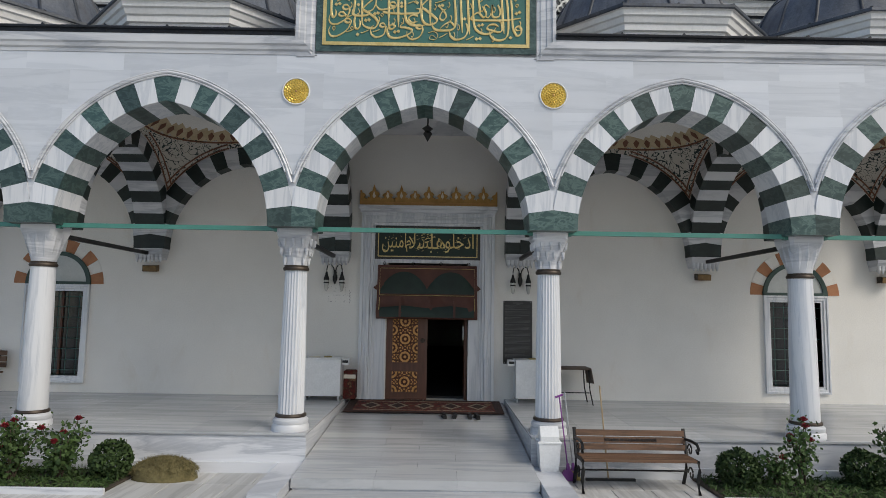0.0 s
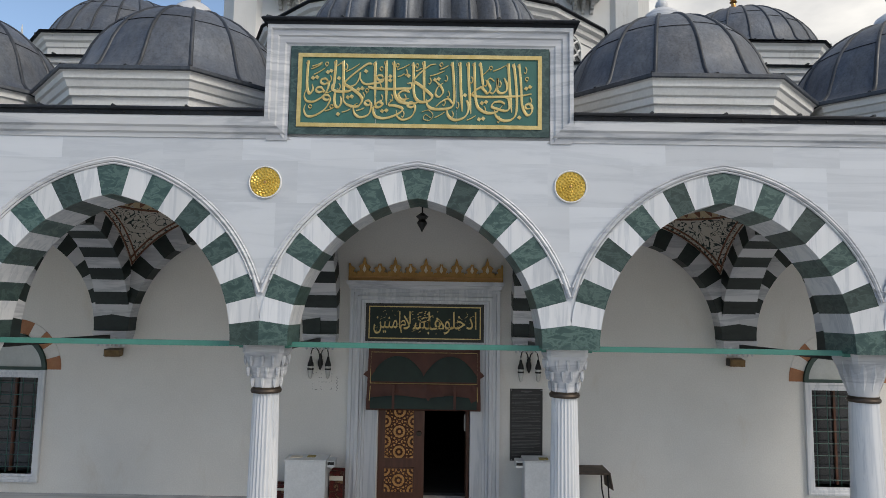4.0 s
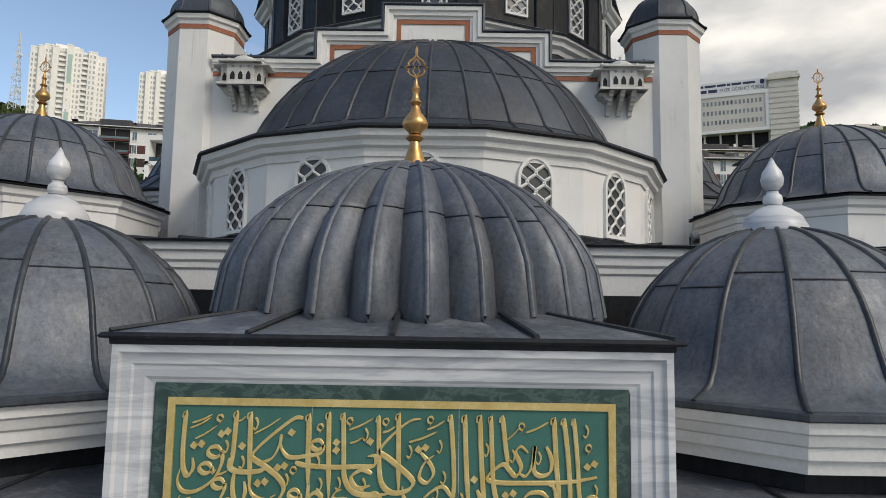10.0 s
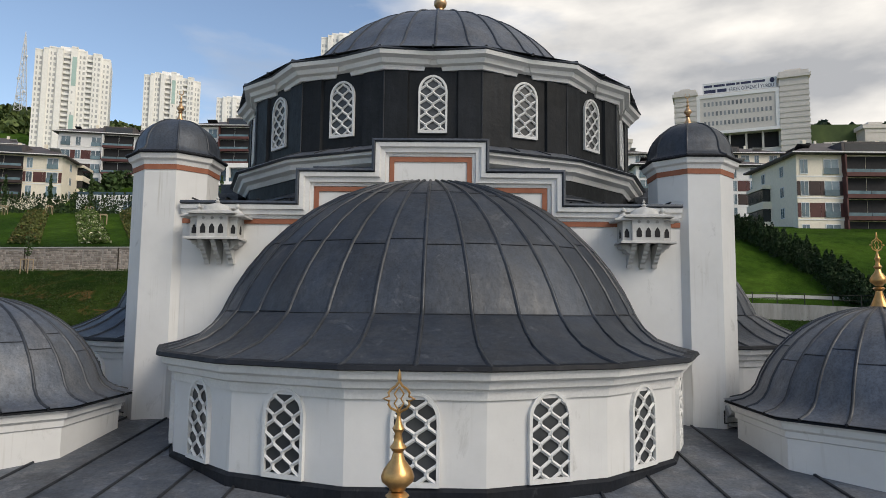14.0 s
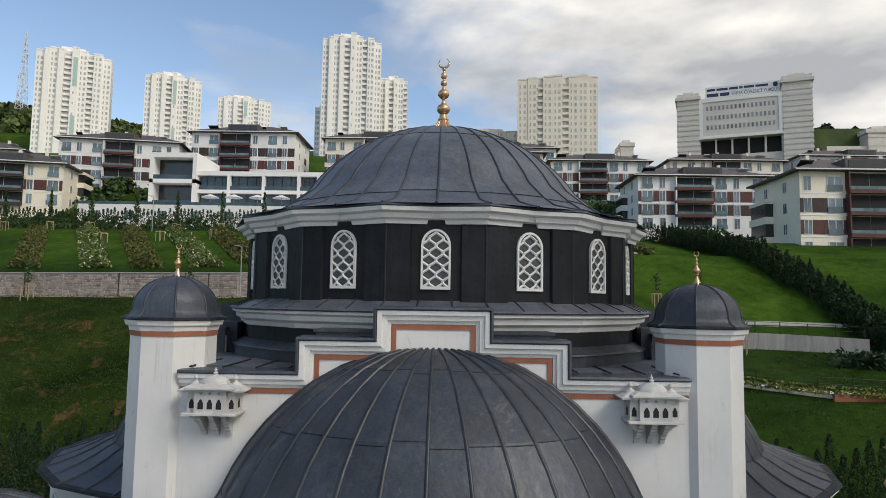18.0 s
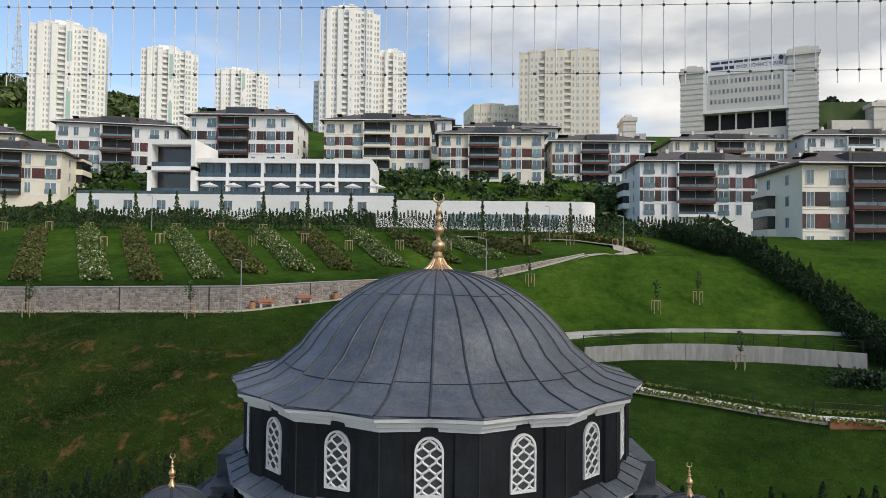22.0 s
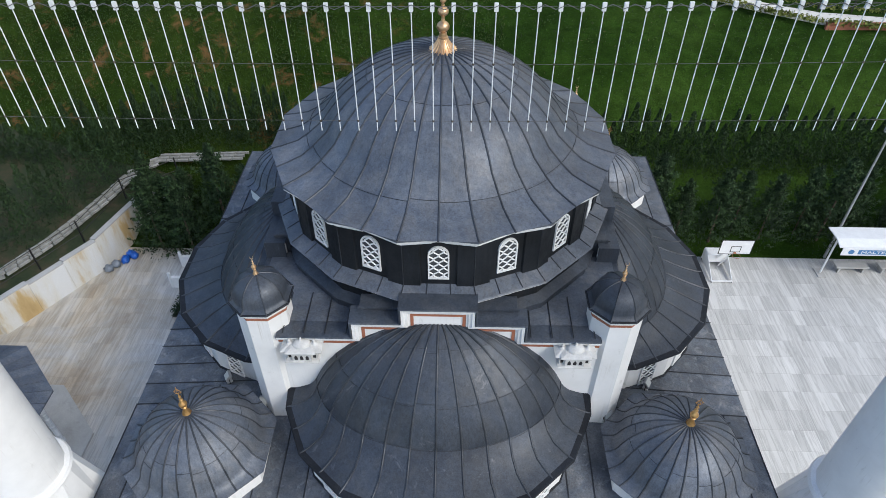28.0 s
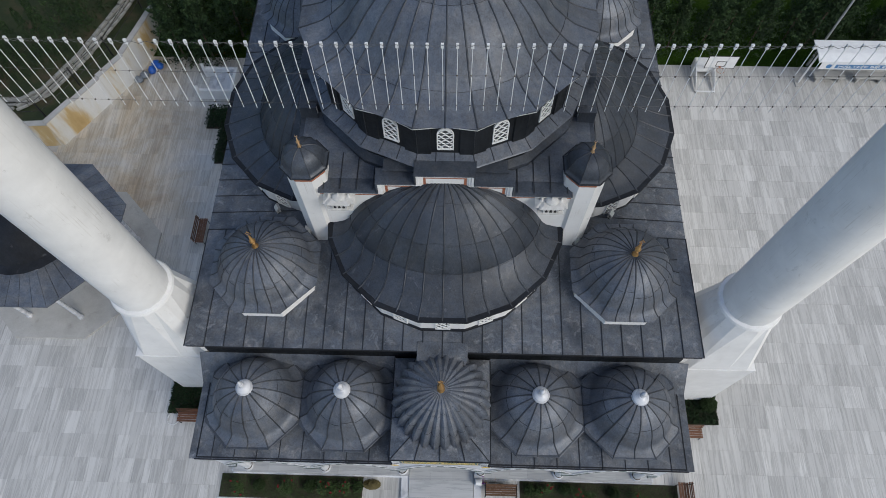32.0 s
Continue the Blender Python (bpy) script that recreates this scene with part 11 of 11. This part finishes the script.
for k, (x, y, mat, nm) in enumerate(((-21.15, 25.1, GREY_BAG, "grey"), (-20.85, 25.5, GREY_BAG, "grey"), (-20.45, 25.95, BLUE_BAG, "blue"), (-20.05, 26.35, BLUE_BAG, "blue"), (-20.3, 26.5, BLUE_BAG, "blue"))):
    s = thing("rubbish_sack", "full %s plastic rubbish sack by the retaining wall" % nm, "sack", "rubbish sacks", "", pose(x, y, GL, 0, 0, 50 * k))
    part("bag", Mesh().blob((0, 0, 0.22), (0.30, 0.26, 0.24), 20 + k, 14, 9, 0.3), mat, s, "", 50)
    part("knot", Mesh().lathe([(0.05, 0.42), (0.03, 0.47), (0.07, 0.54), (0, 0.52)], 8), mat, s)

# ablution kiosk with lead roof
ki = thing("ablution_kiosk", "octagonal open fountain kiosk with wide dark lead roof on white columns", "kiosk", "", "", pose(-21.8, 11.6, GL))
part("plinth", Mesh().prism(ngon(8, 5.1, (0, 0), 22.5), 0, 0.14, "z"), CONCRETE, ki, "grey octagonal stone step")
part("basin", Mesh().prism(ngon(8, 1.6, (0, 0), 22.5), 0.141, 1.2, "z"), MARBLE, ki)
for i in range(8):
    a0, a1 = radians(22.5 + 45 * i), radians(67.5 + 45 * i)
    for k in range(5):
        t0, t1 = k / 5, (k + 1) / 5
        def at(r, t, z):
            x = r * (math.cos(a0) * (1 - t) + math.cos(a1) * t)
            y = r * (math.sin(a0) * (1 - t) + math.sin(a1) * t)
            return (x, y, z)
        part("roof_sheet", Mesh().add([at(4.65, t0 + 0.004, 3.78), at(4.65, t1 - 0.004, 3.78), at(2.7, t1 - 0.004, 4.35), at(2.7, t0 + 0.004, 4.35), at(4.65, t0, 3.70), at(4.65, t1, 3.70), at(2.7, t1, 4.25), at(2.7, t0, 4.25)], [(0, 1, 2, 3), (4, 7, 6, 5), (0, 4, 5, 1), (1, 5, 6, 2), (2, 6, 7, 3), (3, 7, 4, 0)]), LEAD, ki)
    part("column", Mesh().lathe([(0, 0.14), (0.16, 0.14), (0.16, 0.3), (0.12, 0.34), (0.11, 3.3), (0.19, 3.5), (0.19, 3.69), (0, 3.69)], 14, (3.75 * math.cos(a0), 3.75 * math.sin(a0), 0)), MARBLE, ki, "white marble column", 40)
part("upper_drum", Mesh().prism(ngon(8, 2.72, (0, 0), 22.5), 4.2, 4.75, "z"), WHITEWASH, ki)
part("upper_roof", Mesh().ring([[(x, y, z) for x, y in ngon(24, r, (0, 0), 0)] for r, z in ((3.0, 4.76), (2.6, 4.95), (2.4, 5.4), (2.0, 6.0), (1.4, 6.45), (0.7, 6.7), (0.05, 6.78))]), LEAD_DARK, ki, "dark lead dome", 30)

# benches, beds and other things on the court
def court_bench(x, y, rz):
    b = thing("court_bench", "reddish brown slatted wooden bench on the court paving", "bench", "court benches", "", pose(x, y, GL, 0, 0, rz))
    for i in range(4):
        part("seat_slat", Mesh().slab(-0.8, 0.8, -0.25 + 0.125 * i, -0.145 + 0.125 * i, 0.41, 0.445, 0.006), BENCH_SLAT, b)
    for i in range(3):
        part("back_slat", Mesh().slab(-0.8, 0.8, 0.24 + 0.03 * i, 0.27 + 0.03 * i, 0.5 + 0.13 * i, 0.6 + 0.13 * i, 0.006), BENCH_SLAT, b)
    for k in (-0.7, 0.7):
        part("leg_frame", Mesh().tube([(k, -0.24, 0), (k, -0.22, 0.4), (k, 0.22, 0.4), (k, 0.33, 0.88)], 0.025, 6), IRON, b)
        part("rear_leg", Mesh().tube([(k, 0.22, 0.4), (k, 0.30, 0)], 0.025, 6), IRON, b)


BENCH_SLAT = mottled("reddish_brown_bench_slat", [(0.3, (0.11, 0.045, 0.022)), (0.7, (0.19, 0.085, 0.045))], 3, 0.6, stretchy=(0.8, 9, 9), fine=40, piece=0.2)
for x, y, rz in ((-14.6, 13.6, 90), (-12.9, 2.75, 0), (12.4, 2.6, 0), (11.9, -0.6, 270)):
    court_bench(x, y, rz)
hs = Mesh()
for r in (0.30, 0.33):
    hs.tube([(r * math.cos(a), r * math.sin(a), 0.02 + 0.02 * (r > 0.31)) for a in [2 * math.pi * k / 24 for k in range(25)]], 0.014, 6)
tagged(part("hose_ring", hs, WHITE_STEEL, None, "", 60, pose(-14.05, 2.72, GL)), "coiled white hose lying beside the bench", "hose")
for nm, x0, x1, y0, y1, seed in (("side_bed", -14.4, -11.0, 2.98, 4.95, 1), ("side_bed", 11.0, 14.25, 3.1, 4.6, 2), ("side_bed", -15.9, -14.6, 21.3, 22.9, 3), ("side_bed", -14.9, -14.3, 18.6, 21.3, 4)):
    bed = thing(nm, "dark planted bed of low grass beside the mosque", "flower bed", "side beds", "structure")
    part("soil", Mesh().slab(x0, x1, y0, y1, GL - 0.02, GL + 0.05, 0.02), SOIL, bed)
    g = np.random.default_rng(500 + seed)
    n = int(900 * (x1 - x0) * (y1 - y0))
    p = np.stack([g.uniform(x0, x1, n), g.uniform(y0, y1, n), GL + 0.05 + (0.12 if seed < 3 else 0.5) * g.random(n)], 1)
    tagged(part("plants", leaves(p, 0.07, 510 + seed, 0.25), LEAF_DARK, bed, "", None, None, False), kind="stuff")
ball_bush(13.75, 4.1, 0.42, 333)
sw = thing("stair_pit", "white-walled stairwell with marble steps beside the hall", "stairs", "", "structure")
for x0, x1, y0, y1 in ((-16.6, -14.4, 23.72, 23.92), (-16.6, -14.4, 25.6, 25.8), (-14.6, -14.4, 23.92, 25.6)):
    part("parapet", Mesh().slab(x0, x1, y0, y1, GL, GL + 0.85, 0.02), WHITE_TRIM, sw)
for i in range(6):
    part("step", Mesh().slab(-16.4 + 0.30 * i, -16.1 + 0.30 * i, 23.93, 25.59, GL, GL + 0.08 + 0.11 * i, 0.01), MARBLE, sw)
for y in (23.82, 25.7):
    part("rail_post", Mesh().lathe([(0, 0), (0.10, 0), (0.10, 1.0), (0.07, 1.03), (0.11, 1.12), (0, 1.2)], 12, (-16.7, y, GL)), WHITE_TRIM, sw, "", 40)

# basketball hoop on its trolley
bh = thing("basketball_hoop", "portable white basketball hoop with backboard on a wheeled base", "basketball hoop", "", "", pose(16.9, 24.9, GL))
part("backboard", Mesh().slab(-0.93, 0.93, -0.52, 0.52, 0, 0.04, 0.005), WHITE_STEEL, bh, "white backboard", None, pose(0, 0.04, 2.97, 90))
part("board_edge", border(Mesh(), -0.94, 0.94, 2.44, 3.50, 0.035, -0.004, 0.045), IRON, bh, "black board edge")
part("target_square", border(Mesh(), -0.30, 0.30, 2.60, 3.05, 0.04, -0.006, 0.004), IRON, bh, "black target square")
part("rim", Mesh().tube([(0.23 * math.cos(a), -0.32 + 0.23 * math.sin(a), 2.58) for a in [2 * math.pi * k / 20 for k in range(21)]], 0.012, 6), BENCH_RED, bh, "orange rim")
part("rim_bracket", Mesh().box(-0.06, 0.06, -0.1, 0.0, 2.54, 2.62), BENCH_RED, bh)
part("boom", Mesh().tube([(0, 1.75, 0.5), (0, 0.9, 1.9), (0, 0.1, 2.9)], 0.07, 8), WHITE_STEEL, bh)
part("brace", Mesh().tube([(0, 1.2, 0.4), (0, 0.1, 2.6)], 0.04, 6), WHITE_STEEL, bh)
for sx in (-1, 1):
    part("base_plate", Mesh().prism([(0.0, 0.10), (2.3, 0.10), (2.3, 0.9), (1.6, 0.9)], sx * 0.62 - 0.02, sx * 0.62 + 0.02, "x"), WHITE_STEEL, bh, "triangular white side plate")
    for y in (0.1, 2.2):
        part("castor", Mesh().lathe([(0, -0.025), (0.05, -0.025), (0.05, 0.025), (0, 0.025)], 12), RUBBER, bh, "", None, pose(sx * 0.62, y, 0.05, 0, 90))
part("counterweight", Mesh().slab(-0.6, 0.6, 1.6, 2.3, 0.35, 0.95, 0.02), WHITE_STEEL, bh)
part("base_bar", Mesh().box(-0.6, 0.6, 0.05, 0.13, 0.08, 0.16), WHITE_STEEL, bh)

# shelter with benches
du = thing("team_shelter", "white metal shelter with slim roof and blue lettered fascia", "shelter", "", "", pose(23.3, 26.0, GL))
for x in (0.0, 6.2):
    ps = part("post", Mesh().tube([(x, 0, 0), (x, -0.05, 3.1)], 0.06, 8), WHITE_STEEL, du)
    part("foot_plate", Mesh().slab(x - 0.25, x + 0.25, -0.4, 0.4, 0, 0.06, 0.01), CONCRETE, ps)
part("canopy", Mesh().ring([[(x, -0.9, 2.95), (x, -0.3, 3.12), (x, 0.8, 3.08), (x, 0.8, 3.02), (x, -0.3, 3.05), (x, -0.9, 2.88)] for x in (-0.3, 6.5)]), WHITE_STEEL, du, "thin white canopy")
part("fascia", Mesh().box(-0.1, 6.4, -0.95, -0.91, 2.35, 2.9), WHITE_STEEL, du)
part("blue_strip", Mesh().box(0.85, 5.6, -0.956, -0.951, 2.45, 2.78), BLUE_PAINT, du, "blue sign strip")
lettering("lettering", "MALTEPE BELEDİYESİ", 0.26, WHITE_PAINT, du, pose(1.0, -0.958, 2.52, 90), 4.4)
part("emblem", Mesh().lathe([(0, 0), (0.17, 0), (0.17, 0.01), (0, 0.012)], 18), BLUE_PAINT, du, "round blue emblem", None, pose(0.45, -0.951, 2.62, 90))
for x in (24.2, 26.9, 29.6):
    b = thing("shelter_bench", "plain grey slab bench under the white shelter", "bench", "shelter benches", "", pose(x + 1.0, 26.3, GL))
    part("seat", Mesh().slab(-1.0, 1.0, -0.3, 0.3, 0.42, 0.5, 0.015), CONCRETE, b)
    for sx in (-0.75, 0.75):
        part("leg", Mesh().box(sx - 0.06, sx + 0.06, -0.26, 0.26, 0, 0.42), CONCRETE, b)
fp = thing("floodlight_mast", "tall slim grey floodlight mast behind the shelter", "mast", "", "", pose(24.3, 27.6, terrain(24.3, 27.6)))
part("pole", Mesh().tube([(0, 0, -0.2), (0, 0, 9.5)], [0.09, 0.05], 10), STEEL, fp, "", 40)
part("lamp_head", Mesh().box(-0.4, 0.4, -0.12, 0.05, 9.3, 9.6), STEEL, fp)

# ---- on the mosque roofs ----
for x, y, rz in ((-7.44, 10.15, -60), (-5.9, 9.05, -20), (7.2, 10.2, 60), (5.6, 8.75, 20)):
    f = thing("roof_floodlight", "small grey box floodlight on a bracket on the lead roof", "floodlight", "roof floodlights", "", pose(x, y, roof_z(x, y) + 0.02, 0, 0, rz))
    part("bracket", Mesh().tube([(-0.17, 0, 0.28), (-0.17, 0, 0.05), (0.17, 0, 0.05), (0.17, 0, 0.28)], 0.015, 5), IRON, f)
    part("foot", Mesh().slab(-0.1, 0.1, -0.1, 0.1, 0, 0.05, 0.01), STEEL, f)
    part("housing", Mesh().slab(-0.155, 0.155, -0.14, 0.14, -0.05, 0.05, 0.015), STEEL, f, "", None, pose(0, 0, 0.3, 50))
    part("glass", Mesh().box(-0.13, 0.13, -0.115, 0.115, 0.051, 0.056), GREY_PANE, f, "pale glass front", None, pose(0, 0, 0.3, 50))
lk = thing("roof_link", "small lead-covered box between the fluted dome and hall roof", "roof box", "", "structure")
part("box", Mesh().slab(-0.95, 0.95, 3.2, 3.78, 7.9, 9.02, 0.03), LEAD_ROOF, lk)
part("cover_sheet", Mesh().slab(-1.02, 1.02, 3.55, 4.35, 9.03, 9.08, 0.01), LEAD_ROOF, lk)
part("seam", Mesh().tube([(0, 3.5, 9.09), (0, 4.35, 9.09)], 0.02, 5), SEAM, lk)


def arched(cx, w, z0, z1):
    """Outline of a small opening with a pointed, lobed head."""
    h = z1 - z0
    return [(cx - w, z0), (cx + w, z0), (cx + w, z0 + 0.62 * h), (cx + 0.6 * w, z0 + 0.74 * h), (cx + 0.6 * w, z0 + 0.84 * h), (cx, z1), (cx - 0.6 * w, z0 + 0.84 * h), (cx - 0.6 * w, z0 + 0.74 * h), (cx - w, z0 + 0.62 * h)]


def birdhouse(x):
    b = thing("birdhouse", "ornate white stone birdhouse with curved roofs on stepped brackets", "birdhouse", "stone birdhouses", "", pose(x, 8.82, 12.33))
    for k in (-0.235, 0.0, 0.235):
        steps = [(0.0, -0.01), (-0.07, -0.01)]
        for i in range(5):
            y0, z0 = -0.07 - 0.075 * i, 0.05 + 0.072 * i
            steps += [(y0 - 0.012, z0 - 0.02), (y0 - 0.022, z0 + 0.02), (y0 - 0.06, z0 + 0.035)]
        part("bracket", Mesh().prism(steps + [(-0.47, 0.415), (0.0, 0.415)], k - 0.045, k + 0.045, "x"), BIRD_STONE, b, "stepped scroll bracket")
    for sx in (-1, 1):
        part("side_corbel", Mesh().prism([(sx * 0.28, 0.25), (sx * 0.34, 0.27), (sx * 0.36, 0.32), (sx * 0.43, 0.34), (sx * 0.45, 0.39), (sx * 0.49, 0.415), (sx * 0.28, 0.415)], -0.30, 0.0), BIRD_STONE, b)
    part("floor_slab", Mesh().slab(-0.50, 0.50, -0.53, 0.0, 0.416, 0.462, 0.012), BIRD_STONE, b)
    mb = part("main_house", Mesh().box(-0.285, 0.285, -0.49, 0.0, 0.463, 0.885), BIRD_STONE, b)
    for k in (-0.165, 0.0, 0.165):
        # Openings are near-black plates on the wall; their inner shade is painted.
        part("opening", Mesh().prism(arched(k, 0.048, 0.53, 0.71), -0.497, -0.4901), DARK, mb, "arched opening, a near-black plate painting its inner shade")
        # Discs sit proud; their darker tone paints the shade of sunk roundels.
        part("roundel", Mesh().prism([(k + 0.03 * p, 0.81 + 0.03 * q) for p, q in ngon(8, 1.0)], -0.496, -0.4901), STONE_SHADE, mb)
    for sx in (-1, 1):
        w = part("wing", Mesh().box(*sorted((sx * 0.286, sx * 0.44)), -0.40, 0.0, 0.463, 0.845), BIRD_STONE, b)
        part("opening", Mesh().prism(arched(sx * 0.365, 0.042, 0.53, 0.70), -0.407, -0.4001), DARK, w, "arched opening, a near-black plate painting its inner shade")
        part("side_opening", Mesh().prism(arched(-0.22, 0.045, 0.53, 0.70), *sorted((sx * 0.4401, sx * 0.447)), "x"), DARK, w, "arched opening, a near-black plate painting its inner shade")
        part("wing_eave", Mesh().ring([[(sx * 0.20, -0.50, 0.846), (sx * 0.60, -0.50, 0.834), (sx * 0.60, 0.0, 0.834), (sx * 0.20, 0.0, 0.846)], [(sx * 0.20, -0.50, 0.875), (sx * 0.605, -0.505, 0.862), (sx * 0.605, 0.0, 0.862), (sx * 0.20, 0.0, 0.875)], [(sx * 0.20, -0.32, 0.95), (sx * 0.44, -0.32, 0.94), (sx * 0.44, 0.0, 0.94), (sx * 0.20, 0.0, 0.95)]]), BIRD_STONE, w)
        part("wing_finial", Mesh().lathe([(0.10, 0.93), (0.085, 0.965), (0.03, 1.0), (0.02, 1.02), (0.048, 1.05), (0.045, 1.075), (0.015, 1.10), (0, 1.13)], 12, (sx * 0.37, -0.20, 0)), BIRD_STONE, w, "", 40)
    part("eave", Mesh().ring([[(u * 0.44, v, z) for u, v in ((-1, -0.60), (1, -0.60), (1, 0.0), (-1, 0.0))] for z in (0.886, 0.915)] + [[(-0.30, -0.46, 0.965), (0.30, -0.46, 0.965), (0.30, 0.0, 0.965), (-0.30, 0.0, 0.965)]]), BIRD_STONE, mb)
    part("dome", Mesh().ring([[(x2, y2 * 0.85 - 0.25, z) for x2, y2 in ngon(8, r, (0, 0), 22.5)] for r, z in ((0.27, 0.96), (0.265, 1.0), (0.235, 1.05), (0.16, 1.09), (0.06, 1.115), (0.03, 1.13))]), BIRD_STONE, mb, "", 40)
    part("finial", Mesh().lathe([(0.03, 1.12), (0.05, 1.15), (0.018, 1.18), (0.034, 1.21), (0.012, 1.23), (0, 1.28)], 10, (0, -0.25, 0)), BIRD_STONE, mb, "", 40)


STONE_SHADE = mottled("painted_roundel_shade", [(0.3, (0.24, 0.235, 0.225)), (0.7, (0.34, 0.335, 0.32))], 6, 0.8)
for x in (-4.0, 4.0):
    birdhouse(x)
